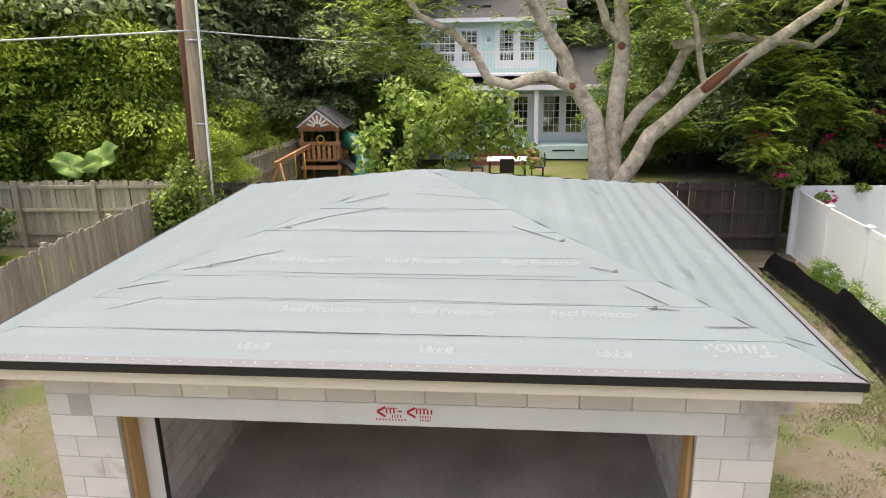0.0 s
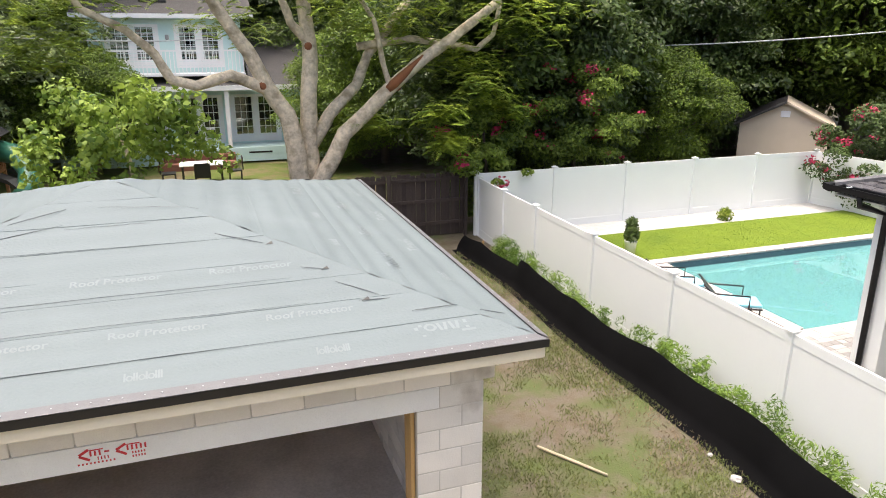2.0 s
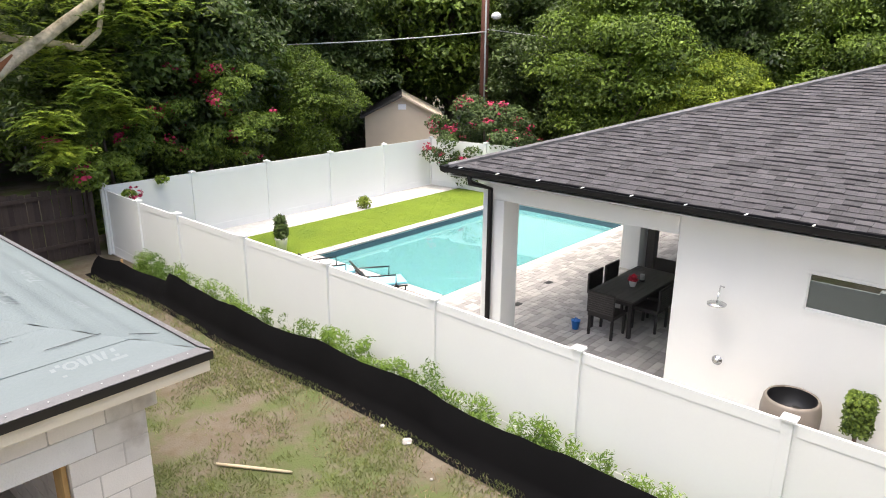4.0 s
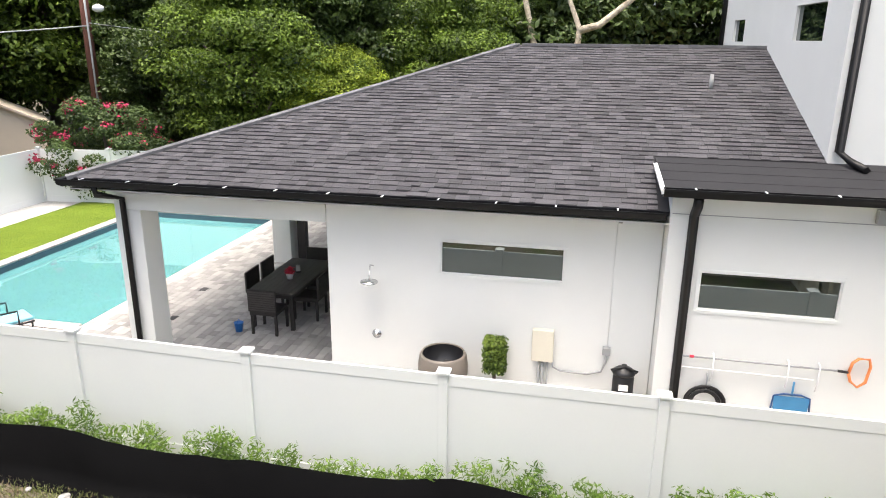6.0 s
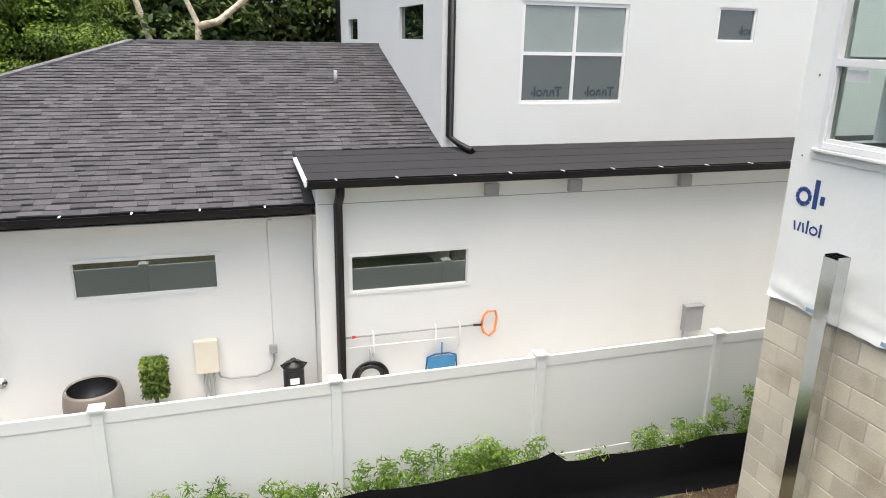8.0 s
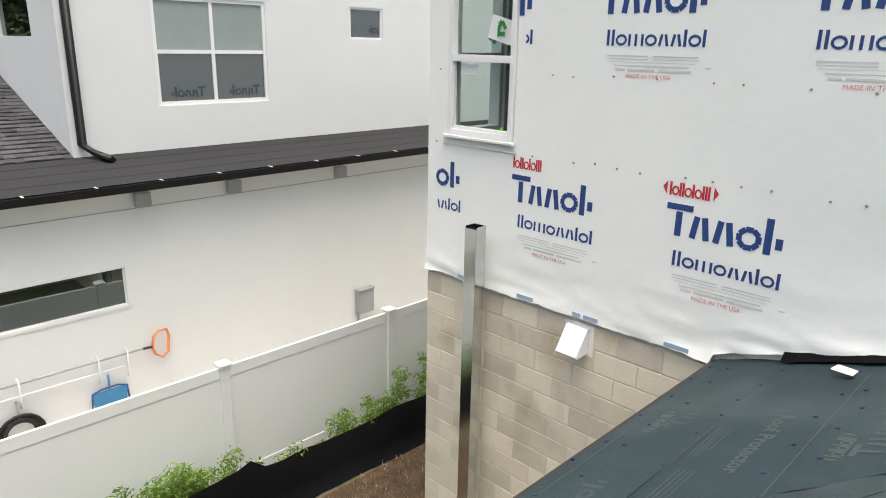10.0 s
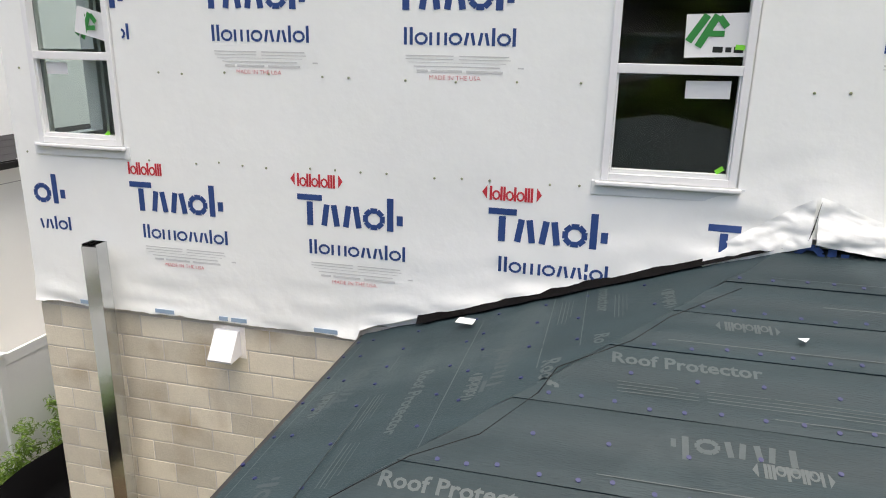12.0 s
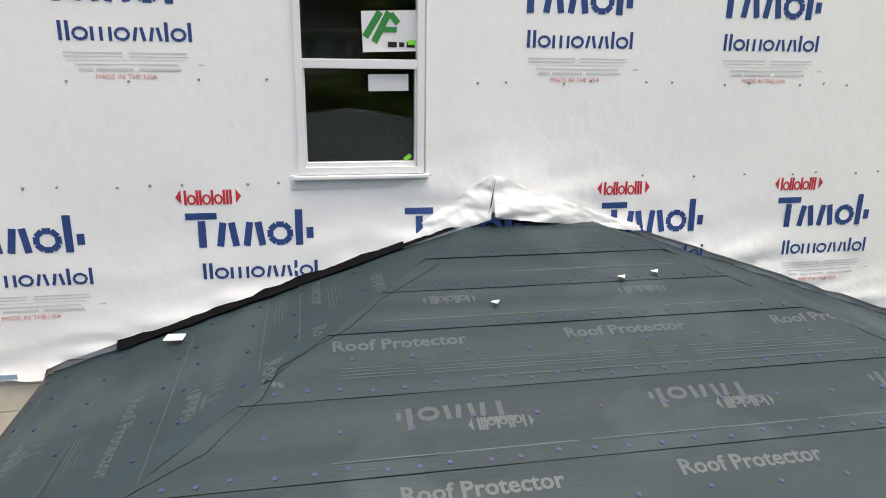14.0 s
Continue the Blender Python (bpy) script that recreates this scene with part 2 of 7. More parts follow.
def glass_material(name, tint, rough=0.02):
    m = bpy.data.materials.new(name)
    m.use_nodes = True
    b = m.node_tree.nodes["Principled BSDF"]
    b.inputs["Base Color"].default_value = (*tint, 1)
    b.inputs["Roughness"].default_value = rough
    b.inputs["IOR"].default_value = 1.5
    b.inputs["Transmission Weight"].default_value = 1.0
    return m


M_GLASS = glass_material("window_glass", (0.58, 0.68, 0.64))
M_GLASS.node_tree.nodes["Principled BSDF"].inputs["IOR"].default_value = 1.45
M_DARKGLASS = material("tinted_glass", (0.006, 0.009, 0.009), 0.02, 0.0, 1, 1, 0)
M_DARKGLASS.node_tree.nodes["Principled BSDF"].inputs["IOR"].default_value = 2.45
M_DARKGLASS.node_tree.nodes["Principled BSDF"].inputs["Specular Tint"].default_value = (0.9, 1.0, 0.98, 1)
# pale base colour stands in for the bright reflection in the upper sashes
M_PALEGLASS = material("glass_with_painted_reflection", (0.28, 0.325, 0.305), 0.04, 0.05, 3, 20, 0)
M_PALEGLASS.node_tree.nodes["Principled BSDF"].inputs["IOR"].default_value = 2.0
M_SKYGLASS = material("coated_glass", (0.055, 0.07, 0.07), 0.03, 0.05, 3, 20, 0)
M_SKYGLASS.node_tree.nodes["Principled BSDF"].inputs["IOR"].default_value = 2.4
M_WATER = glass_material("pool_water", (0.22, 0.48, 0.49), 0.02)
M_WATER.node_tree.nodes["Principled BSDF"].inputs["Transmission Weight"].default_value = 0.58
_n, _l = M_WATER.node_tree.nodes, M_WATER.node_tree.links
_t, _b = _n.new("ShaderNodeTexNoise"), _n.new("ShaderNodeBump")
_t.inputs["Scale"].default_value = 2.2
_b.inputs["Strength"].default_value, _b.inputs["Distance"].default_value = 0.12, 0.05
_l.new(_t.outputs[0], _b.inputs["Height"])
_l.new(_b.outputs[0], _n["Principled BSDF"].inputs["Normal"])
_n["Principled BSDF"].inputs["IOR"].default_value = 1.33


# ---- builders ----
from mathutils.bvhtree import BVHTree


def box(bm, x0, y0, z0, x1, y1, z1):
    v = [bm.verts.new(p) for p in ((x0, y0, z0), (x1, y0, z0), (x1, y1, z0), (x0, y1, z0), (x0, y0, z1), (x1, y0, z1), (x1, y1, z1), (x0, y1, z1))]
    for f in ((3, 2, 1, 0), (4, 5, 6, 7), (0, 1, 5, 4), (1, 2, 6, 5), (2, 3, 7, 6), (3, 0, 4, 7)):
        bm.faces.new([v[i] for i in f])
    return v


def solid(boxes, bevel=0.0):
    bm = bmesh.new()
    for b in boxes:
        box(bm, *b)
    if bevel:
        bmesh.ops.bevel(bm, geom=bm.edges[:], offset=bevel, segments=2, affect='EDGES', profile=0.6)
    return bm


def tube(bm, points, radius, sides=10, caps=True):
    """A tapered pipe along points; radius is one number or one for each point."""
    pts = [Vector(p) for p in points]
    rad = radius if isinstance(radius, (list, tuple)) else [radius] * len(pts)
    rings, ref = [], Vector((0.31, 0.95, 0.1))
    for i, p in enumerate(pts):
        d = (pts[min(i + 1, len(pts) - 1)] - pts[max(i - 1, 0)]).normalized()
        if abs(d.dot(ref)) > 0.95:
            ref = Vector((0.9, -0.2, 0.35))
        u = d.cross(ref).normalized()
        w = d.cross(u)
        rings.append([bm.verts.new(p + (u * math.cos(2 * math.pi * k / sides) + w * math.sin(2 * math.pi * k / sides)) * rad[i]) for k in range(sides)])
    for a, b in zip(rings, rings[1:]):
        for k in range(sides):
            f = bm.faces.new((a[k], a[(k + 1) % sides], b[(k + 1) % sides], b[k]))
            f.smooth = True
    if caps:
        bm.faces.new(rings[0][::-1])
        bm.faces.new(rings[-1])
    return bm


def pipe(points, radius, sides=10):
    bm = bmesh.new()
    tube(bm, points, radius, sides)
    return bm


def lathe(profile, sides=20, at=(0, 0, 0)):
    """A turned shape from (radius, height) pairs."""
    bm = bmesh.new()
    rings = [[bm.verts.new((at[0] + r * math.cos(2 * math.pi * k / sides), at[1] + r * math.sin(2 * math.pi * k / sides), at[2] + z)) for k in range(sides)] for r, z in profile]
    for a, b in zip(rings, rings[1:]):
        for k in range(sides):
            f = bm.faces.new((a[k], a[(k + 1) % sides], b[(k + 1) % sides], b[k]))
            f.smooth = True
    bm.faces.new(rings[0][::-1])
    bm.faces.new(rings[-1])
    return bm


def prism(outline, axis, lo, hi):
    """An outline of (a, b) pairs pushed along an axis: x takes (y, z), y takes (x, z), z takes (x, y)."""
    bm = bmesh.new()
    put = {'x': lambda a, b, c: (c, a, b), 'y': lambda a, b, c: (a, c, b), 'z': lambda a, b, c: (a, b, c)}[axis]
    r = [[bm.verts.new(put(a, b, c)) for a, b in outline] for c in (lo, hi)]
    bm.faces.new(r[0][::-1])
    bm.faces.new(r[1])
    k = len(outline)
    for i in range(k):
        bm.faces.new((r[0][i], r[0][(i + 1) % k], r[1][(i + 1) % k], r[1][i]))
    bmesh.ops.recalc_face_normals(bm, faces=bm.faces[:])
    return bm


def slab(corners, thick):
    """A plate of that thickness under four (or three) corners."""
    bm = bmesh.new()
    c = [Vector(p) for p in corners]
    n = (c[1] - c[0]).cross(c[2] - c[0]).normalized()
    top = [bm.verts.new(p) for p in c]
    low = [bm.verts.new(p - n * thick) for p in c]
    bm.faces.new(top)
    bm.faces.new(low[::-1])
    k = len(c)
    for i in range(k):
        bm.faces.new((low[i], low[(i + 1) % k], top[(i + 1) % k], top[i]))
    return bm


def mesh_of(bm, name, mat):
    me = bpy.data.meshes.new(name)
    bm.to_mesh(me)
    bm.free()
    me.materials.append(mat)
    return me


def thing(name, label, category, group="", kind="", at=None):
    ob = new(name)
    if at:
        ob.location = at
    return tagged(ob, label, category, group, kind)


def part(name, bm, mat, parent, label=""):
    """Links a bmesh as one mesh under a thing or a part; its coordinates are those of the world if the parent stands at the origin."""
    ob = new(name, mesh_of(bm, name, mat))
    ob.parent = parent
    return tagged(ob, label)


def single(name, bm, mat, label, category, kind="", group=""):
    return tagged(new(name, mesh_of(bm, name, mat)), label, category, group, kind)


ROOFS = {}


def drape(mesh, m, tree):
    """A copy of a flat print whose points lie on the rippled roof sheets under it."""
    me, n, inv = mesh.copy(), m.to_3x3().col[2].normalized(), m.inverted()
    for v in me.vertices:
        w = m @ Vector((v.co.x, v.co.y, 0))
        spot = tree.ray_cast(w + n * .3, -n)[0]
        v.co = inv @ ((spot or w) + n * (.0022 + v.co.z * .1))
    return me


def piece(name, mesh, parent, m):
    tree = ROOFS.get(parent.name)
    if tree and name.startswith("printed"):
        mesh = drape(mesh, m, tree)
    elif tree and name == "nail_cap":
        n = m.to_3x3().col[2].normalized()
        spot = tree.ray_cast(m.translation + n * .3, -n)[0]
        m = Matrix.Translation((spot or m.translation) + n * .003 - m.translation) @ m
    ob = new(name, mesh)
    ob.parent, ob.matrix_local = parent, m
    return tagged(ob, kind="stuff") if name in ("printed_mark", "stencil_mark") else ob


def sheet_tree(parent):
    """The roof sheets under a parent as one surface that can be hit by rays."""
    verts, faces = [], []
    for ob in parent.children:
        if ob.name.startswith("underlayment_sheet"):
            k = len(verts)
            verts += [v.co.copy() for v in ob.data.vertices]
            faces += [[i + k for i in p.vertices] for p in ob.data.polygons]
    ROOFS[parent.name] = BVHTree.FromPolygons(verts, faces)


def raw_mesh(name, verts, faces, mat, smooth=False):
    me = bpy.data.meshes.new(name)
    me.from_pydata(verts, [], faces)
    me.materials.append(mat)
    return me


def text_mesh(words, size, mat, bold=0.0):
    cu = bpy.data.curves.new("words", 'FONT')
    cu.body, cu.size, cu.align_x, cu.align_y, cu.resolution_u = words, size, 'CENTER', 'CENTER', 2
    cu.offset, cu.extrude = bold, 0.0006
    ob = new("words", cu)
    bpy.context.view_layer.update()
    me = bpy.data.meshes.new_from_object(ob.evaluated_get(bpy.context.evaluated_depsgraph_get()))
    bpy.data.objects.remove(ob)
    me.materials.clear()
    me.materials.append(mat)
    return me


def plane_pose(origin, right, up):
    """A frame whose x runs along right and y along up, z out of the surface."""
    r, u = Vector(right).normalized(), Vector(up).normalized()
    n = r.cross(u)
    m = Matrix((r, u, n)).transposed().to_4x4()
    m.translation = Vector(origin)
    return m


# ---- foliage ----
def leaves(name, mat, clumps, count, size, flat=0.5, long=1.7, seed=1, shell=False):
    """Many small bent leaves round clumps (x, y, z, radius): a loose cloud, or a thin shell on the clumps' upper side."""
    rng = np.random.default_rng(seed)
    c = np.array(clumps, float)
    pick = rng.choice(len(c), count, p=c[:, 3] ** 2 / (c[:, 3] ** 2).sum())
    d = rng.normal(size=(count, 3))
    d /= np.linalg.norm(d, axis=1)[:, None]
    r = c[pick, 3] * rng.uniform(0.2, 1.5, count) ** 0.6
    tall = 0.8
    if shell:
        d[:, 2] = np.where(rng.random(count) < 0.7, np.abs(d[:, 2]), d[:, 2])
        r, tall = c[pick, 3] * rng.uniform(0.8, 1.2, count), 0.6
    pos = c[pick, :3] + d * r[:, None] * (1, 1, tall)
    n = d * (1 - flat) + rng.normal(size=(count, 3)) * 0.45 + (0, 0, flat)
    n /= np.linalg.norm(n, axis=1)[:, None]
    a = np.cross(n, rng.normal(size=(count, 3)))
    a /= np.linalg.norm(a, axis=1)[:, None]
    b = np.cross(n, a)
    s = (size * rng.uniform(0.55, 1.3, count))[:, None]
    verts = np.stack([pos - a * s * long * 0.5, pos - b * s * 0.42 + n * s * 0.12, pos + a * s * long * 0.5 - n * s * 0.15, pos + b * s * 0.42 + n * s * 0.12], 1).reshape(-1, 3)
    me = bpy.data.meshes.new(name)
    me.vertices.add(count * 4)
    me.vertices.foreach_set("co", verts.ravel())
    idx = np.arange(count)[:, None] * 4 + np.array([[0, 1, 3, 1, 2, 3]])
    me.loops.add(count * 6)
    me.loops.foreach_set("vertex_index", idx.ravel())
    me.polygons.add(count * 2)
    me.polygons.foreach_set("loop_start", np.arange(count * 2) * 3)
    me.update(calc_edges=True)
    me.materials.append(mat)
    return me


def crown_clumps(width, height, base, number, seed, small=0.11):
    rng = random.Random(seed)
    out = []
    for _ in range(number):
        a, h = rng.uniform(0, 6.283), rng.random()
        prof = math.sin(math.pi * (0.12 + 0.8 * h)) ** 0.7
        r = width * 0.5 * prof * rng.uniform(0.3, 1.12)
        out.append((r * math.cos(a), r * math.sin(a), base + h * height, width * rng.uniform(small * .6, small * 1.8)))
    return out


def tree_master(name, mat, width, height, base, clumps, count, size, seed, label, bark):
    t = thing(name, label, "tree")
    rng = random.Random(seed)
    bm = bmesh.new()
    top = base + height * 0.6
    tube(bm, [(0, 0, -0.1), (rng.uniform(-.1, .1), 0.05, base * 0.6), (rng.uniform(-.3, .3), rng.uniform(-.3, .3), top)], [width * 0.04, width * 0.03, width * 0.012], 8)
    for k in range(5):
        a = k * 1.26 + rng.random()
        z = base * 0.7 + k * height * 0.08
        tube(bm, [(0, 0, z), (math.cos(a) * width * .18, math.sin(a) * width * .18, z + height * .18), (math.cos(a) * width * .36, math.sin(a) * width * .36, z + height * .3)], [width * .018, width * .012, width * .005], 6)
    part("trunk", bm, bark, t)
    cl = crown_clumps(width, height, base, clumps, seed)
    ob = new("crown", leaves("crown", mat, cl, count, size, .45, 1.9, seed=seed, shell=True))
    ob.parent = t
    return t


def fronds(name, mat, anchors, per, length, seed, pairs=10):
    """Feathery compound leaves: pairs of narrow leaflets along drooping stems, scattered round anchors (x, y, z, spread)."""
    rng = np.random.default_rng(seed)
    a = np.repeat(np.array(anchors, float), per, axis=0)
    m = len(a)
    root = a[:, :3] + rng.normal(size=(m, 3)) * np.stack([a[:, 3], a[:, 3], a[:, 3] * .5], 1)
    az = rng.uniform(0, 6.283, m)
    out = np.stack([np.cos(az), np.sin(az), np.zeros(m)], 1)
    side = np.stack([-np.sin(az), np.cos(az), np.zeros(m)], 1)
    ln = length * rng.uniform(.6, 1.3, m)
    droop = rng.uniform(.1, .9, m)
    verts = []
    for k in range(pairs):
        t = (k + .5) / pairs
        stem = root + out * (ln * t)[:, None]
        stem[:, 2] += ln * (.15 * t - droop * t * t)
        w = ln * .34 * math.sin(math.pi * (.15 + .8 * t))
        for s in (-1, 1):
            tip = stem + side * (s * w)[:, None] + out * (w * .45)[:, None] + rng.normal(size=(m, 3)) * .012
            tip[:, 2] -= w * .3
            mid = (stem + tip) / 2
            wide = out * (w * .17 + .008)[:, None]
            verts.append(np.stack([stem, mid - wide, tip, mid + wide], 1))
    v = np.concatenate(verts).reshape(-1, 3)
    q = len(v) // 4
    me = bpy.data.meshes.new(name)
    me.vertices.add(q * 4)
    me.vertices.foreach_set("co", v.ravel())
    me.loops.add(q * 4)
    me.loops.foreach_set("vertex_index", np.arange(q * 4))
    me.polygons.add(q)
    me.polygons.foreach_set("loop_start", np.arange(q) * 4)
    me.update(calc_edges=True)
    me.materials.append(mat)
    return me


# ---- ground ----
POOL = (10.4, 9.1, 18.6, 13.4)
FENCE_Y = [15.5, 13.72, 11.23, 8.77, 6.32, 3.87, 1.44, -0.97, -3.46, -6.02, -8.5, -10.95, -13.4]
FENCE_X = 6.94


def build_ground():
    x0, y0, x1, y1 = POOL
    big = 420
    xs, ys = [-big, -60, x0, x1, 60, big], [-big, -60, y0, y1, 60, big]
    verts = [(x, y, 0) for y in ys for x in xs]
    faces = [(j * 6 + i, j * 6 + i + 1, j * 6 + i + 7, j * 6 + i + 6) for j in range(5) for i in range(5) if not (i == 2 and j == 2)]
    tagged(new("ground", raw_mesh("ground", verts, faces, M_GROUND)), "bare sandy soil with patchy green and dry grass", "ground", kind="structure")
    single("ground_lawn", solid([(8.3, 13.75, 0.003, 19.2, 16.1, 0.03)]), M_LAWN, "bright green clipped lawn beside the pool", "lawn", "structure")
    single("ground_gravel", solid([(7.0, 16.1, 0.003, 19.4, 17.45, 0.022)]), M_GRAVEL, "white gravel strip along the vinyl fence", "gravel", "structure")
    single("ground_side_path", solid([(7.05, -13.4, 0.002, 9.29, 3.7, 0.009)]), M_COPING, "pale concrete path between house wall and fence", "path", "structure")
    single("ground_backyard", solid([(-14, 18.2, 0.003, 6.5, 40, 0.02)]), ground_material("shaded_grass", (0.17, 0.13, 0.08), (0.095, 0.125, 0.03), (0.13, 0.115, 0.055), 0.6, 0.75), "mown green backyard grass with bare patches", "lawn", "structure")
    single("ground_mulch", solid([(4.86, -13.0, 0.003, 6.0, -2.6, 0.02)]), ground_material("brown_mulch", (0.055, 0.036, 0.022), (0.05, 0.06, 0.018), (0.085, 0.055, 0.03), 1.6, 0.25), "dark brown mulch and litter beside the block wall", "mulch", "structure")
    single("ground_west_lawn", solid([(-60, -1.0, 0.003, -9.0, 16.5, 0.02)]), M_LAWN, "green grass beside the wooden fence", "lawn", "structure")


build_ground()


# ---- garage ----
GX0, GX1, GY0, GY1, GTOP = -3.91, 2.08, 4.92, 11.2, 2.64
EX0, EX1, EYF, EYB, EZ = -4.55, 2.52, 4.6, 11.6, 2.95
APEX_Z = 3.84
block_full = mesh_of(solid([(-0.198, -0.1, -0.0965, 0.198, 0.1, 0.0965)], 0.006), "block", M_BLOCK)
block_half = mesh_of(solid([(-0.097, -0.1, -0.0965, 0.097, 0.1, 0.0965)], 0.006), "block", M_BLOCK)


def lay_blocks(parent, a0, a1, z0, courses, put, full, half, skip=None):
    """Courses of blocks in running bond along a; put(a, z) gives the pose of a block's centre."""
    for c in range(courses):
        z, a, first = z0 + c * 0.2032 + 0.1, a0, c % 2 == 1
        while a < a1 - 0.05:
            w = 0.2032 if first or a1 - a < 0.35 else 0.4064
            first = False
            if not (skip and skip(a + w / 2, z)):
                piece("block", half if w < 0.3 else full, parent, put(a + w / 2, z))
            a += w


def build_garage():
    g = thing("garage", "unfinished concrete block garage with open front and grey roof underlayment", "garage")
    w = 0.19
    part("wall", solid([(GX0 + .01, GY0 + 0.2, 0, GX0 + w, GY1, GTOP + .1)]), M_MORTAR, g, "side wall of grey concrete blocks")
    part("wall", solid([(GX1 - w, GY0 + 0.2, 0, GX1 - .01, GY1, GTOP + .1)]), M_MORTAR, g)
    part("wall", solid([(GX0 + w + .003, GY1 - w, 0, GX1 - w - .003, GY1, GTOP + .1)]), M_MORTAR, g)
    ox0, ox1, lz = -3.30, 1.475, 2.305
    part("front_wall", solid([(GX0 + .004, GY0 + 0.003, 0, ox0 - .004, GY0 + 0.196, GTOP + .14), (ox1 + .004, GY0 + 0.003, 0, GX1 - .004, GY0 + 0.196, GTOP + .14),
                              (ox0 - .003, GY0 + 0.006, lz + .22, ox1 + .003, GY0 + 0.196, GTOP + .14)]), M_MORTAR, g, "mortared front wall of pale concrete blocks")
    part("lintel", solid([(-3.51, GY0 - 0.004, lz, 1.675, GY0 + 0.2, lz + 0.2)], 0.006), M_LINTEL, g, "smooth precast concrete lintel with red stencilling")

    def skip(a, z):
        return (ox0 - 0.02 < a < ox1 + 0.02 and z < lz + 0.3) or (-3.51 < a < 1.675 and lz < z < lz + 0.2)
    z0 = lz + 0.2 - 12 * 0.2032
    lay_blocks(g, GX0, ox0, z0, 12, lambda a, z: pose(a, GY0 + 0.1, z), block_full, block_half, skip)
    lay_blocks(g, ox1, GX1, z0, 12, lambda a, z: pose(a, GY0 + 0.1, z), block_full, block_half, skip)
    lay_blocks(g, GX0, GX1, z0 + 12 * 0.2032, 1, lambda a, z: pose(a, GY0 + 0.1, z), block_full, block_half)
    lay_blocks(g, GX0, GX1, z0 + 13 * 0.2032, 1, lambda a, z: pose(a + 0.2, GY0 + 0.1, z - 0.0), block_full, block_half, lambda a, z: a > GX1 - 0.45)
    # inner faces of the side walls
    lay_blocks(g, GY0 + 0.4, GY0 + 4.4, z0, 12, lambda a, z: pose(GX0 + 0.1, a, z, 0, 0, 90), block_full, block_half)
    lay_blocks(g, GY0 + 0.4, GY0 + 4.4, z0, 12, lambda a, z: pose(GX1 - 0.1, a, z, 0, 0, 90), block_full, block_half)
    part("door_jamb", solid([(ox0 + .003, GY0 + .05, 0.12, ox0 + .04, GY0 + .24, lz - .003)], 0.004), M_TIMBER, g, "raw timber door jamb")
    part("door_jamb", solid([(ox1 - .04, GY0 + .05, 0.12, ox1 - .003, GY0 + .24, lz - .003)], 0.004), M_TIMBER, g, "raw timber door jamb")
    part("casing", solid([(ox0 + .043, GY0 + .22, 0.12, ox0 + .2, GY0 + .25, lz - .003)], 0.004), M_WHITEPL, g, "white painted door casing board")
    part("casing", solid([(ox0 + .203, GY0 + .215, 0.12, ox0 + .225, GY0 + .26, lz - .003)], 0.004), M_BLACK, g, "black door seal strip")
    part("floor_slab", solid([(GX0 + .2, GY0 + .01, 0.0, GX1 - .2, GY1 - .2, 0.12)]), M_SLAB, g, "dusty grey concrete floor slab")
    # fascia, soffit, drip edge
    fz = EZ - 0.17
    part("fascia", solid([(EX0 + .02, EYF + .03, fz, EX1 - .02, EYF + .068, EZ - .05)], 0.003), M_FASCIA, g, "cream primed fascia board")
    part("fascia", solid([(EX0 + .02, EYB - .068, fz, EX1 - .02, EYB - .03, EZ - .05)], 0.003), M_FASCIA, g)
    part("fascia", solid([(EX0 + .02, EYF + .07, fz, EX0 + .058, EYB - .07, EZ - .05)], 0.003), M_FASCIA, g)
    part("fascia", solid([(EX1 - .058, EYF + .07, fz, EX1 - .02, EYB - .07, EZ - .05)], 0.003), M_FASCIA, g)
    part("soffit", solid([(EX0 + .06, EYF + .07, GTOP + .15, EX1 - .06, EYB - .07, GTOP + .17)]), M_TIMBER, g)
    for b in ((EX0, EYF, EX1, EYF + .03), (EX0, EYB - .03, EX1, EYB), (EX0, EYF + .032, EX0 + .03, EYB - .032), (EX1 - .03, EYF + .032, EX1, EYB - .032)):
        part("drip_edge", solid([(b[0], b[1], EZ - .065, b[2], b[3], EZ + .002)]), M_DRIP, g, "dark brown metal drip edge")
    # roof planes
    half = (EYB - EYF) / 2
    yc, s = (EYF + EYB) / 2, (APEX_Z - EZ) / half
    ra, rb = EX0 + half, EX1 - half
    if ra > rb:
        ra = rb = (EX0 + EX1) / 2
    A, B = (ra, yc, APEX_Z), (rb, yc, APEX_Z)
    c = [(EX0, EYF, EZ), (EX1, EYF, EZ), (EX1, EYB, EZ), (EX0, EYB, EZ)]
    for pts in ([c[0], c[1], B, A], [c[1], c[2], B], [c[2], c[3], A, B], [c[3], c[0], A]):
        pts = [p for i, p in enumerate(pts) if i == 0 or p != pts[i - 1]]
        part("roof_deck", slab([Vector(p) - Vector((0, 0, .02)) for p in pts], 0.03), M_GREYTRIM, g)
    return g, c, A, B


garage, GC, GA, GB = build_garage()


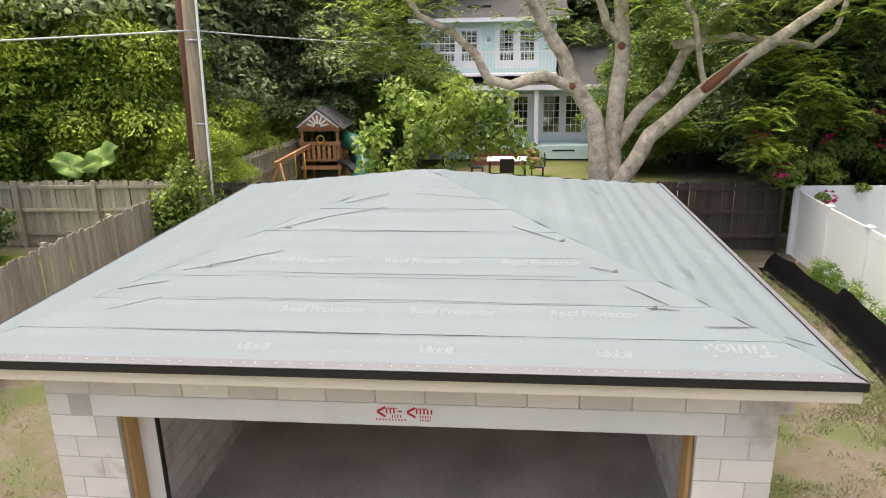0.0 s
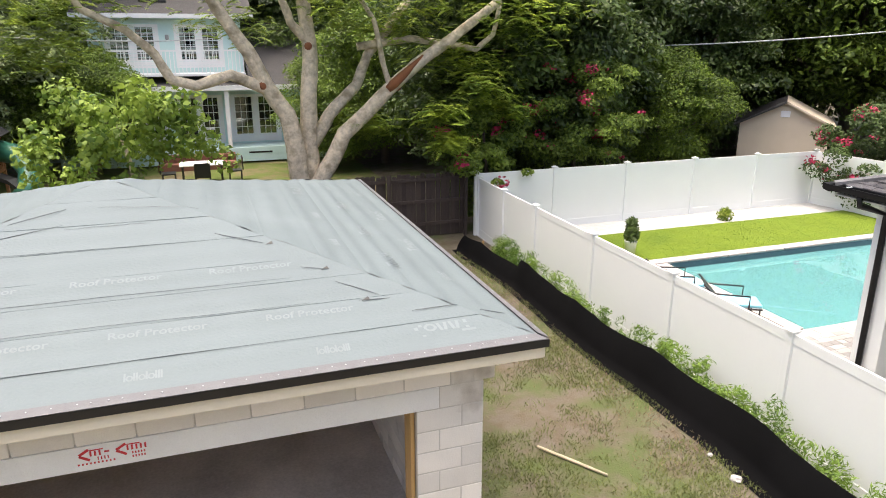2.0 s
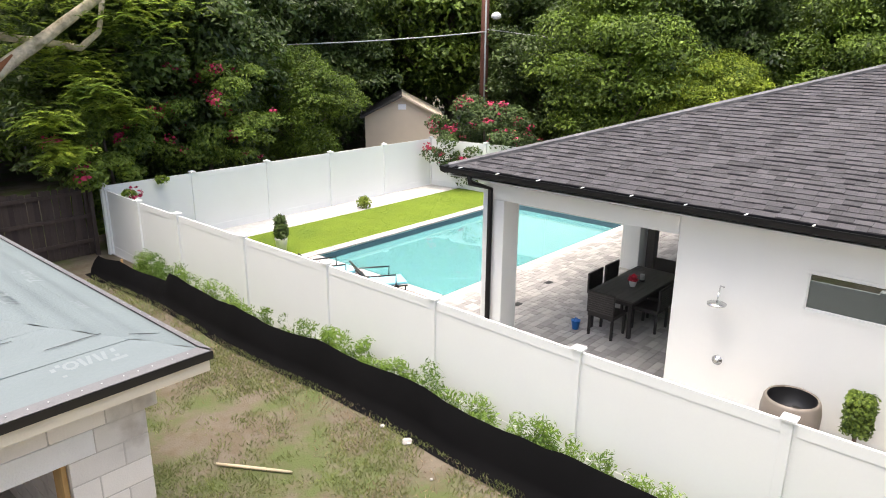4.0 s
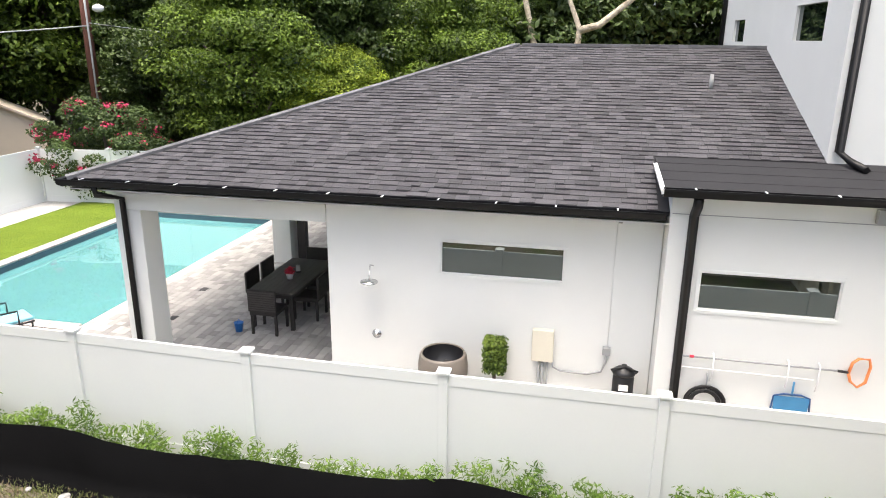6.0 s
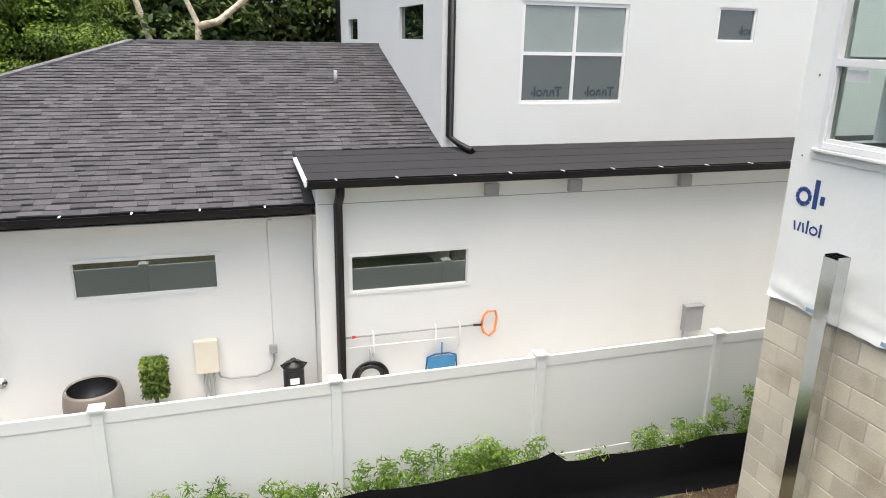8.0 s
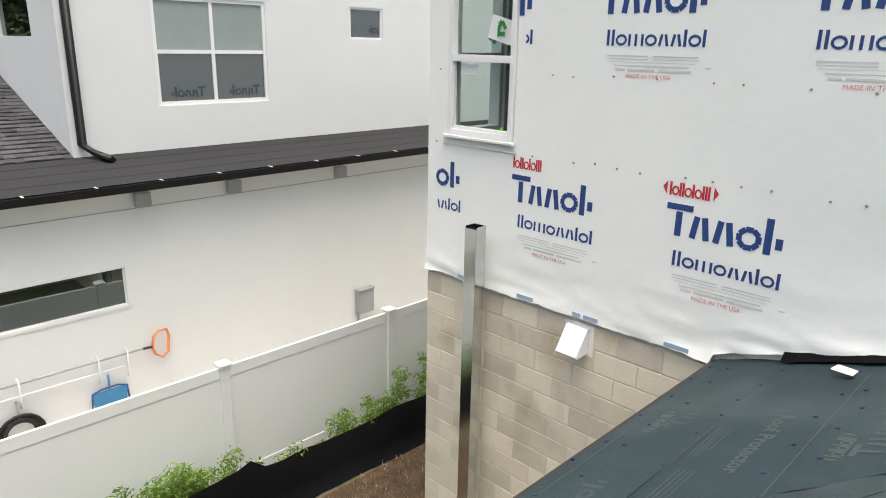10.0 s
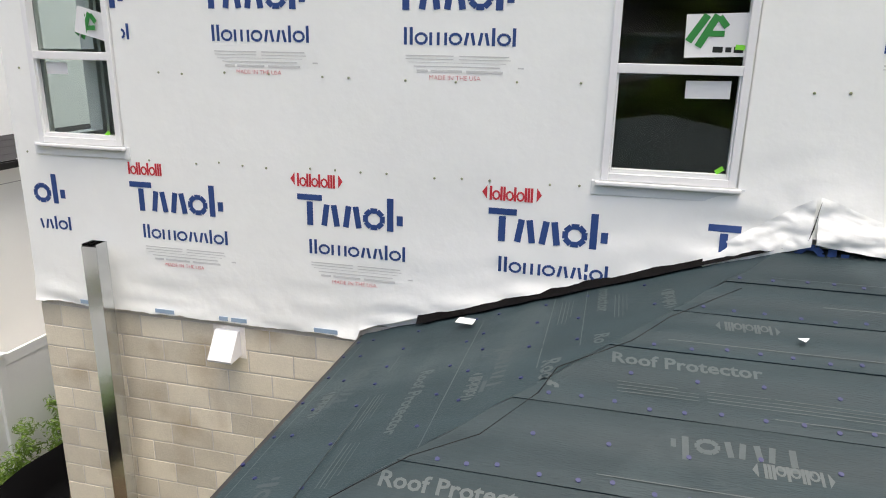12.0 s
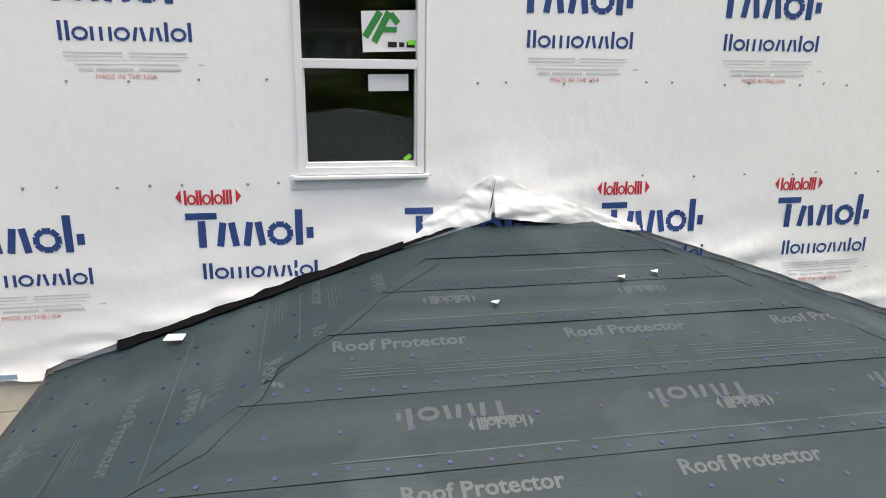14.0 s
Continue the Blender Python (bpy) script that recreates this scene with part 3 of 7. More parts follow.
def sheet_band(lo_a, lo_b, hi_a, hi_b, lift, rng, segs=40, wave=0.006):
    """One lapped strip of underlayment: its low edge stands proud, its face ripples a little. Corners: low start, low end, high start, high end."""
    la, lb, ha, hb = Vector(lo_a), Vector(lo_b), Vector(hi_a), Vector(hi_b)
    n = (lb - la).cross(ha - la).normalized()
    n = n if n.z > 0 else -n
    ph = rng.uniform(0, 6)
    rows = 17
    verts, faces = [], []
    for j in range(rows):
        v = j / (rows - 1)
        for i in range(segs + 1):
            u = i / segs
            p = (la.lerp(lb, u)).lerp(ha.lerp(hb, u), v)
            swell = wave * math.sin(math.pi * min(1, max(0, v))) ** .6
            up = lift * (1 - v) + swell * .38 * math.sin(9.4 * v + ph + .5 * noise.noise(p * .6)) + swell * .7 * noise.noise(p * 1.7) + swell * .25 * noise.noise(p * 6.0)
            verts.append(p + n * up)
    k = segs + 1
    for j in range(rows - 1):
        for i in range(segs):
            faces.append((j * k + i, j * k + i + 1, j * k + k + i + 1, j * k + k + i))
    base = len(verts)
    for i in range(k):
        verts.append(la.lerp(lb, i / segs) - n * 0.015)
    for i in range(k):
        verts.append(verts[i].copy())
    for i in range(segs):
        faces.append((base + i, base + i + 1, base + k + i + 1, base + k + i))
    return verts, faces


def clad(parent, c0, c1, t0, t1, ends, mat, rng, name="underlayment_sheet", lift=0.01, wave=0.006):
    """Strips up a roof plane from the eave c0-c1 to the ridge t0-t1; ends are the fractions where strips begin."""
    c0, c1, t0, t1 = (Vector(p) for p in (c0, c1, t0, t1))
    for a, b in zip(ends, ends[1:]):
        v, f = sheet_band(c0.lerp(t0, a), c1.lerp(t1, a), c0.lerp(t0, min(1, b + 0.01)), c1.lerp(t1, min(1, b + 0.01)), lift, rng, wave=wave)
        me = raw_mesh(name, v, f, mat)
        me.polygons.foreach_set("use_smooth", [True] * len(me.polygons))
        ob = new(name, me)
        ob.parent = parent


rng = random.Random(7)
steps = [0.02, 0.125, 0.245, 0.35, 0.45, 0.585, 0.72, 0.86, 1.0]
for ca, cb, ta, tb in ((GC[0], GC[1], GA, GB), (GC[1], GC[2], GB, GB), (GC[2], GC[3], GB, GA), (GC[3], GC[0], GA, GA)):
    clad(garage, ca, cb, ta, tb, steps, M_SHEET, rng, lift=0.0025, wave=0.020 if ca == GC[1] else 0.013)

sheet_tree(garage)


# ---- white vinyl fence with silt fence in front ----
def vinyl_run(points, height, label, far=False):
    f = thing("vinyl_fence", label, "fence")
    post = mesh_of(solid([(-.055, -.055, 0, .055, .055, height + .02)], .006), "post", M_VINYL)
    bm = solid([(-.078, -.078, 0, .078, .078, .03)], .004)
    v = [bm.verts.new((x, y, .03)) for x, y in ((-.07, -.07), (.07, -.07), (.07, .07), (-.07, .07))]
    tip = bm.verts.new((0, 0, .065))
    for i in range(4):
        bm.faces.new((v[i], v[(i + 1) % 4], tip))
    cap = mesh_of(bm, "post_cap", M_VINYL)
    for x, y in points:
        p = piece("post", post, f, Matrix.Translation((x, y, 0)))
        piece("post_cap", cap, p, Matrix.Translation((0, 0, height + .02)))
    for (xa, ya), (xb, yb) in zip(points, points[1:]):
        d = Vector((xb - xa, yb - ya, 0))
        L = d.length
        m = Matrix.Translation((xa, ya, 0)) @ Matrix.Rotation(math.atan2(d.y, d.x), 4, 'Z')
        top = part("top_rail", solid([(.054, -.0185, height - .14, L - .054, .0185, height)], .004), M_VINYL, f)
        top.matrix_local = m
        low = part("bottom_rail", solid([(.054, -.0185, .0, L - .054, .0185, .22)], .004), M_VINYL, f)
        low.matrix_local = m
        nb = 8 if far else 14
        w = (L - .106) / nb
        board = mesh_of(solid([(0, -.012, .2, w, .012, height - .13)]), "board", M_VINYL)
        for k in range(nb):
            piece("board", board, f, m @ Matrix.Translation((.053 + k * w, 0, 0)))
    return f


vinyl_run([(FENCE_X + 0.12, 17.3)] + [(FENCE_X + 0.06 * (y > 5), y) for y in FENCE_Y], 1.64, "white vinyl privacy fence with capped posts above black silt fabric")
vinyl_run([(7.0, 17.35)] + [(7.0 + 2.4 * k, 17.35) for k in range(1, 6)], 1.75, "white vinyl privacy fence behind the gravel strip and lawn", True)
vinyl_run([(19.0, 17.35), (19.3, 15.0), (19.6, 12.6), (19.9, 10.2)], 1.75, "white vinyl privacy fence at the end of the pool", True)


def build_silt():
    f = thing("silt_fence", "black silt fabric on stakes sagging along the vinyl fence", "silt fence")
    rng = random.Random(3)
    verts, faces, n = [], [], 150
    for i in range(n + 1):
        y = 16.2 - 30 * i / n
        sag = abs(math.sin(math.pi * (y - 1.2) / 2.3)) ** 0.8
        x = 6.1 + 0.06 * math.sin(y * 1.1) + 0.05 * noise.noise(Vector((y * .6, 1, 0))) + 0.012 * max(0, -y)
        top = 0.60 + 0.12 * (1 - sag) + 0.06 * noise.noise(Vector((y * .7, 5, 0))) - (0.2 if y > 13 else 0) - (0.14 if y < -3.5 else 0)
        for j, (dx, h) in enumerate(((-.16, .005), (-.03, .02), (.02, .35), (.06 + .05 * sag, .75), (.14 + .05 * sag, 1.0))):
            verts.append((x + dx + .03 * noise.noise(Vector((y * 3, j, 2))), y, h * top if h > .02 else .01))
    for i in range(n):
        for j in range(4):
            faces.append((i * 5 + j, i * 5 + j + 1, i * 5 + j + 6, i * 5 + j + 5))
    me = raw_mesh("fabric", verts, faces, M_SILT)
    me.polygons.foreach_set("use_smooth", [True] * len(me.polygons))
    ob = new("fabric", me)
    ob.parent = f
    stake = mesh_of(solid([(-.02, -.02, 0, .02, .02, .42)], .003), "stake", M_TIMBER)
    for k in range(12):
        piece("stake", stake, f, pose(6.42, 15.4 - 2.4 * k, 0, rng.uniform(-4, 4), rng.uniform(-5, 5)))


build_silt()


# ---- the neighbour's white house ----
AX, BX, FX = 10.25, 9.7, 11.45
HE = dict(x=9.8, yc=8.5, z=3.0, rx=16.5, rz=5.14, ry=1.79, side=-3.54)


# the house is drawn at full plan size and set down at its true size
HOUSE_SET = Matrix.Translation((0, 0, .4876)) @ Matrix.Scale(.908, 4)
FOOT = -.537


def roof_z(x):
    return HE['z'] + (x - HE['x']) * 0.319


def wall_mesh(axis, c0, c1, u0, u1, z0, z1, holes):
    """One connected wall from c0 to c1 across, with openings (u0, z0, u1, z1) cut through."""
    us = sorted({u0, u1, *[h[0] for h in holes], *[h[2] for h in holes]})
    zs = sorted({z0, z1, *[h[1] for h in holes], *[h[3] for h in holes]})
    bm, seen = bmesh.new(), {}

    def full(i, j):
        if not (0 <= i < len(us) - 1 and 0 <= j < len(zs) - 1):
            return False
        u, z = (us[i] + us[i + 1]) / 2, (zs[j] + zs[j + 1]) / 2
        return not any(h[0] < u < h[2] and h[1] < z < h[3] for h in holes)

    def v(c, i, j):
        if (c, i, j) not in seen:
            p = (c1 if c else c0, us[i], zs[j])
            seen[c, i, j] = bm.verts.new(p if axis == 'x' else (p[1], p[0], p[2]))
        return seen[c, i, j]
    for i in range(len(us) - 1):
        for j in range(len(zs) - 1):
            if full(i, j):
                for c in (0, 1):
                    bm.faces.new([v(c, i, j), v(c, i + 1, j), v(c, i + 1, j + 1), v(c, i, j + 1)])
                for di, dj, a, b in ((-1, 0, (i, j), (i, j + 1)), (1, 0, (i + 1, j), (i + 1, j + 1)), (0, -1, (i, j), (i + 1, j)), (0, 1, (i, j + 1), (i + 1, j + 1))):
                    if not full(i + di, j + dj):
                        bm.faces.new([v(0, *a), v(0, *b), v(1, *b), v(1, *a)])
    bmesh.ops.recalc_face_normals(bm, faces=bm.faces[:])
    return bm


WIN_A = (0.265, 1.68, 2.19, 2.205)
WIN_B = (-3.47, 1.63, -1.65, 2.185)
WIN_UP = (-7.03, 4.23, -4.96, 5.95)
WIN_UP2 = (-9.78, 5.35, -8.93, 5.96)


def build_neighbour():
    h = thing("white_house", "white stucco house with charcoal shingle roof and black gutters", "house")
    t = 0.2
    part("wall", wall_mesh('x', AX, AX + t, -1.15, 4.1, FOOT, 2.7, [WIN_A]), M_STUCCO, h, "white stucco side wall")
    part("wall", solid([(AX + t + .003, 4.1 - t, FOOT, 16.0, 4.1, 2.7)]), M_STUCCO, h)
    part("wall", wall_mesh('x', BX, BX + t, -16, -1.16, FOOT, 3.33, [WIN_B]), M_STUCCO, h, "white stucco side wall")
    part("wall", solid([(BX + t + .003, -1.16 - t, FOOT, AX + .6, -1.16, 3.33)]), M_STUCCO, h)
    part("wall", wall_mesh('x', FX, FX + t, -16, HE['side'], 3.3, 8.2, [WIN_UP, WIN_UP2]), M_STUCCO, h, "white stucco upper wall")
    holes = [(12.64, 5.29, 14.45, 5.9), (19.1, 5.25, 20.5, 5.78)]
    part("wall", wall_mesh('y', HE['side'] - t, HE['side'], FX + t + .003, 22.0, 3.3, 8.2, holes), M_STUCCO, h, "white stucco upper wall above the shingles")
    # covered patio: beam, columns and ceiling
    part("beam", solid([(AX - .02, 4.11, 2.4, AX + .4, 7.98, 2.7)], .01), M_STUCCO, h)
    part("beam", solid([(AX + .41, 7.55, 2.4, 16.9, 7.97, 2.7)], .01), M_STUCCO, h)
    for x in (AX, 16.2):
        part("column", solid([(x, 7.5, FOOT, x + .5, 8.0, 2.395)], .012), M_STUCCO, h, "square white stucco column")
    part("ceiling", solid([(AX + .42, 4.11, 2.705, 20, 7.5, 2.73)]), M_STUCCO, h)
    part("wall", solid([(16.0, 3.6, FOOT, 16.2, 4.1, 2.7)]), M_STUCCO, h)
    # shingle roof over part A
    e, yc, ez, rx, rz, ry, sy = (HE[k] for k in ('x', 'yc', 'z', 'rx', 'rz', 'ry', 'side'))
    far = rx + (rx - e)
    deck = [slab([(e, sy, ez), (e, yc, ez), (rx, ry, rz), (rx, sy, rz)][::-1], .06), slab([(e, yc, ez), (far, yc, ez), (rx, ry, rz)][::-1], .06), slab([(far, yc, ez), (far, sy, ez), (rx, sy, rz), (rx, ry, rz)][::-1], .06)]
    for d in deck:
        part("roof_deck", d, M_ROLLROOF, h)
    part("soffit", solid([(e + .02, sy, ez - .19, AX - .003, yc - .02, ez - .17)]), M_STUCCO, h)
    # gutters
    for y0, y1, x, z in ((-1.1, 8.55, e, 3.0), (-16, -1.0, 9.42, 3.42)):
        gut = part("gutter", prism([(x - .13, z), (x - .13, z - .03), (x - .1, z - .11), (x + .02, z - .13), (x + .02, z + .0), (x + .005, z), (x + .005, z - .1), (x - .09, z - .09), (x - .115, z)], 'y', y0, y1), M_GUTTER, h, "black metal gutter")
        y = y1 - .4
        clip = mesh_of(solid([(-.02, -.012, -.004, .09, .012, .005)], .002), "bracket", M_WHITEPL)
        while y > y0:
            ob = new("bracket", clip)
            ob.parent, ob.location = gut, (x - .1, y, z + .008)
            y -= 0.86
    part("gutter", prism([(8.5, 3.0), (8.63, 3.0), (8.62, 2.9), (8.5, 2.87)], 'x', e - .1, far), M_GUTTER, h)
    # membrane roof over part B
    part("membrane_roof", slab([(9.4, -16, 3.39), (FX + .01, -16, 3.51), (FX + .01, -1.03, 3.51), (9.4, -1.03, 3.39)][::1], .07), M_ROLLROOF, h, "dark low-slope membrane roof")
    for x in (9.95, 10.48, 11.0):
        part("roll_seam", slab([(x, -16, 3.394 + (x - 9.4) * .0585), (x + .03, -16, 3.397 + (x - 9.4) * .0585), (x + .03, -1.035, 3.397 + (x - 9.4) * .0585), (x, -1.035, 3.394 + (x - 9.4) * .0585)], .006), M_ROLLROOF, h)
    part("flashing", slab([(9.42, -1.025, 3.40), (9.42, -0.97, 3.39), (10.9, -0.97, 3.49), (10.9, -1.025, 3.50)][::-1], .07), M_WHITEPL, h, "white metal end flashing")
    part("soffit", solid([(9.43, -16, 3.3, BX - .003, -1.04, 3.32)]), M_STUCCO, h)
    part("trim_line", solid([(BX - .006, -16, 3.0, BX - .001, -1.18, 3.012)]), M_GREYMETAL, h)
    # downspouts
    def spout(pts, w=.05):
        bm = bmesh.new()
        tube(bm, pts, w, 4)
        return bm
    part("downspout", spout([(9.4, -1.46, 3.3), (9.43, -1.46, 3.18), (BX - .06, -1.46, 3.0), (BX - .06, -1.46, FOOT + .1)], .065), M_GUTTER, h, "black square downspout")
    part("downspout", spout([(e - .05, 7.95, 2.9), (e - .02, 7.95, 2.75), (AX - .06, 7.78, 2.6), (AX - .06, 7.78, FOOT + .1)], .06), M_GUTTER, h, "black square downspout")
    part("downspout", spout([(FX - .06, -3.68, 8.1), (FX - .06, -3.68, 3.7), (FX - .22, -3.8, 3.58), (FX - .62, -3.9, 3.52)], .065), M_GUTTER, h, "black square downspout")
    part("downspout", spout([(21.9, HE['side'] + .07, 8), (21.9, HE['side'] + .07, 4.6)], .07), M_GUTTER, h)
    for y in (-3.81, -5.22, -7.26):
        part("wall_vent", solid([(BX - .1, y - .11, 3.03, BX - .002, y + .11, 3.22)], .01), M_GREYMETAL, h, "small grey vent hood")
    part("vent_pipe", lathe([(.035, 0), (.035, .32), (.025, .32)], 14, (14.19, -2.17, roof_z(14.19) - .05)), M_GREYMETAL, h)

    def window(x, w, cols, rows, frame, glass=M_DARKGLASS):
        y0, z0, y1, z1 = w
        win = part("window", solid([(x + .02, y0, z0, x + .09, y0 + frame, z1), (x + .02, y1 - frame, z0, x + .09, y1, z1), (x + .02, y0 + frame, z0, x + .09, y1 - frame, z0 + frame), (x + .02, y0 + frame, z1 - frame, x + .09, y1 - frame, z1)]), M_FRAMEW, h, "white framed window with dark glass")
        if frame < .02:
            part("surround", solid([(x - .014, y0 - .05, z0 - .05, x - .002, y1 + .05, z0 - .004), (x - .014, y0 - .05, z1 + .004, x - .002, y1 + .05, z1 + .05), (x - .014, y0 - .05, z0 - .003, x - .002, y0 - .004, z1 + .003), (x - .014, y1 + .004, z0 - .003, x - .002, y1 + .05, z1 + .003)], .004), M_STUCCO, win)
        for c in range(cols):
            for r in range(rows):
                dy, dz = (y1 - y0 - 2 * frame) / cols, (z1 - z0 - 2 * frame) / rows
                a, b = y0 + frame + c * dy, z0 + frame + r * dz
                part("pane", solid([(x + .05, a + .02 * (c > 0), b + .02 * (r > 0), x + .056, a + dy - .02 * (c < cols - 1), b + dz - .02 * (r < rows - 1))]), glass if r == rows - 1 else M_SKYGLASS, win)
        bars = [(x + .025, y0 + frame + c * (y1 - y0 - 2 * frame) / cols - .03, z0 + frame, x + .08, y0 + frame + c * (y1 - y0 - 2 * frame) / cols + .03, z1 - frame) for c in range(1, cols)]
        bars += [(x + .027, y0 + frame, z0 + frame + r * (z1 - z0 - 2 * frame) / rows - .03, x + .078, y1 - frame, z0 + frame + r * (z1 - z0 - 2 * frame) / rows + .03) for r in range(1, rows)]
        for b in bars:
            part("glazing_bar", solid([b]), M_FRAMEW, win)
    window(AX, WIN_A, 1, 1, .012)
    window(BX, WIN_B, 1, 1, .012)
    window(FX, WIN_UP, 2, 2, .06, M_PALEGLASS)
    window(FX, WIN_UP2, 1, 1, .04, M_SKYGLASS)
    for x0, z0, x1, z1 in holes:
        part("window", solid([(x0, HE['side'] - .1, z0, x1, HE['side'] - .06, z1)]), M_DARKGLASS, h, "small square dark window")
    h.matrix_basis = HOUSE_SET
    return h


neighbour = build_neighbour()


# ---- wrapped house behind ----
WY, WX1 = -4.74, 4.85
WRAP_Z = 3.11
WIN1 = (-0.77, 4.46, 0.085, 6.7)
WIN2 = (3.81, 4.49, 4.59, 6.7)
SLOPE = 1 / 3


def build_wrapped():
    h = thing("wrapped_house", "unfinished house wrapped in white printed membrane over concrete block", "house")
    part("block_wall", solid([(-9, WY - .19, 0, WX1 - .004, WY + .001, 3.2)]), M_MORTAR, h)
    part("block_wall", solid([(WX1 - .19, -16, 0, WX1 - .006, WY - .2, 3.2)]), M_MORTAR, h)
    part("upper_wall", wall_mesh('y', WY - .15, WY - .002, -9, WX1, 3.205, 8.4, [WIN1, WIN2]), M_WRAP, h, "upper wall covered by white wrap")
    part("upper_wall", wall_mesh('x', WX1 - .15, WX1, -16, WY - .155, 3.205, 8.4, [(-5.68, 4.44, -4.98, 6.7)]), M_WRAP, h)
    part("side_window_frame", solid([(WX1 - .12, -5.68, 4.44, WX1 + .02, -5.63, 6.7), (WX1 - .12, -5.03, 4.44, WX1 + .02, -4.98, 6.7), (WX1 - .12, -5.629, 4.44, WX1 + .02, -5.031, 4.49), (WX1 - .12, -5.629, 5.16, WX1 + .02, -5.031, 5.22)]), M_FRAMEW, h)
    return h


wrapped = build_wrapped()
# low hip roof against the wrapped wall
RX0, RX1, RYF, RZ = -4.95, 1.82, -1.78, 3.11
RA, RB, RTOP = (-1.15, WY, 4.10), (-1.98, WY, 4.10), 4.10


def build_low_roof():
    r = thing("low_roof", "low hip roof covered with slate grey printed underlayment and blue nail caps", "roof")
    c = [(RX1, WY + .003, RZ), (RX1, RYF, RZ), (RX0, RYF, RZ), (RX0, WY + .003, RZ)]
    A, B = (RA[0], WY + .003, RTOP), (RB[0], WY + .003, RTOP)
    for pts in ([c[0], A, c[1]], [c[1], A, B, c[2]], [c[2], B, c[3]]):
        part("roof_deck", slab([Vector(p) - Vector((0, 0, .02)) for p in pts][::-1], .04), M_GREYTRIM, r)
    for b in ((RX1 - .03, WY + .01, RX1, RYF), (RX0, RYF - .03, RX1 - .032, RYF)):
        part("drip_edge", solid([(b[0], b[1], RZ - .1, b[2], b[3], RZ + .004)]), M_DRIP, r, "dark metal drip edge")
    part("lower_wall", solid([(RX0 + .5, WY + .004, 0, RX1 - .45, RYF - .45, RZ - .1)]), M_BLOCK_DARK, r)
    return r, c, A, B


low_roof, LC, LA, LB = build_low_roof()
clad(low_roof, LC[2], LC[1], LB, LA, [0.01, 0.16, 0.318, 0.476, 0.632, 0.747, 0.855, 1.0], M_SHEET2, rng, lift=0.006, wave=0.015)
clad(low_roof, LC[1], LC[0], LA, LA, [0.012, 0.2, 0.36, 0.52, 0.76, 1.0], M_SHEET2, rng, lift=0.005, wave=0.011)
clad(low_roof, LC[3], LC[2], LB, LB, [0.012, 0.2, 0.36, 0.52, 0.76, 1.0], M_SHEET2, rng, lift=0.005, wave=0.011)

sheet_tree(low_roof)


# ---- wrapped house: membrane, prints, windows, blocks ----
block2 = mesh_of(solid([(-0.198, -0.1, -0.0965, 0.198, 0.1, 0.0965)], 0.006), "block", M_BLOCK_DARK)
block2h = mesh_of(solid([(-0.097, -0.1, -0.0965, 0.097, 0.1, 0.0965)], 0.006), "block", M_BLOCK_DARK)
lay_blocks(wrapped, 1.4, WX1, 0.0, 15, lambda a, z: pose(a, WY - 0.095, z), block2, block2h)


def wrap_lower(x):
    if x > 1.82:
        return WRAP_Z - 0.02 + 0.03 * noise.noise(Vector((x * 2.5, 0, 0))) + 0.012 * noise.noise(Vector((x * 11, 3, 0)))
    z = min(RTOP, RZ + (RX1 - x) / 2.97 * 0.99, RZ + (x - RX0) / 2.97 * 0.99)
    if -2.0 < x < -1.15:
        z = RTOP + 0.02
    return z + 0.055 + 0.02 * noise.noise(Vector((x * 4, 1, 0)))


def wrap_depth(x, z):
    """How far the loose wrap stands off the wall: folds gather above its lower edge."""
    near = math.exp(-max(0, z - wrap_lower(x)) / 0.3)
    fold = noise.noise(Vector((x * 1.1 + z * 1.6, z * 3.2, 4))) * 0.5 + 0.5
    d = 0.010 + 0.006 * noise.noise(Vector((x * .9, z * .9, 2))) + 0.0025 * noise.noise(Vector((x * 3.1 + z, z * 1.3, 7))) + 0.05 * near * fold + 0.035 * near * abs(noise.noise(Vector((x * 1.6 + z * 3.4, z * 5.0 - x, 9)))) + 0.004 * near * noise.noise(Vector((x * 14, z * 17, 3)))
    return d + (0.05 * near * math.exp(-((x + 1.45) / .35) ** 2) if -2.5 < x < -0.6 else 0)


def wrap_sheet():
    """The loose wrap over the wall: slightly rippled, its torn lower edge lifted where it meets the low roof."""
    xs = np.linspace(-6.5, WX1 + .004, 420)
    verts, faces, rows = [], [], 52
    for x in xs:
        lo = wrap_lower(x)
        for j in range(rows):
            v = (j / (rows - 1)) ** 1.5
            z = lo + (8.3 - lo) * v
            verts.append((x, WY + wrap_depth(x, z), z))
    for i in range(len(xs) - 1):
        for j in range(rows - 1):
            xm = (xs[i] + xs[i + 1]) / 2
            z = verts[i * rows + j][2]
            z1 = verts[i * rows + j + 1][2]
            if any(w[0] < xm < w[2] and z < w[3] and z1 > w[1] for w in (WIN1, WIN2)):
                continue
            faces.append((i * rows + j, i * rows + rows + j, i * rows + rows + j + 1, i * rows + j + 1))
    me = raw_mesh("wrap", verts, faces, M_WRAP)
    me.polygons.foreach_set("use_smooth", [True] * len(me.polygons))
    ob = new("wrap", me)
    ob.parent = wrapped
    tagged(ob, "loose white wrap with torn lower edge")


wrap_sheet()


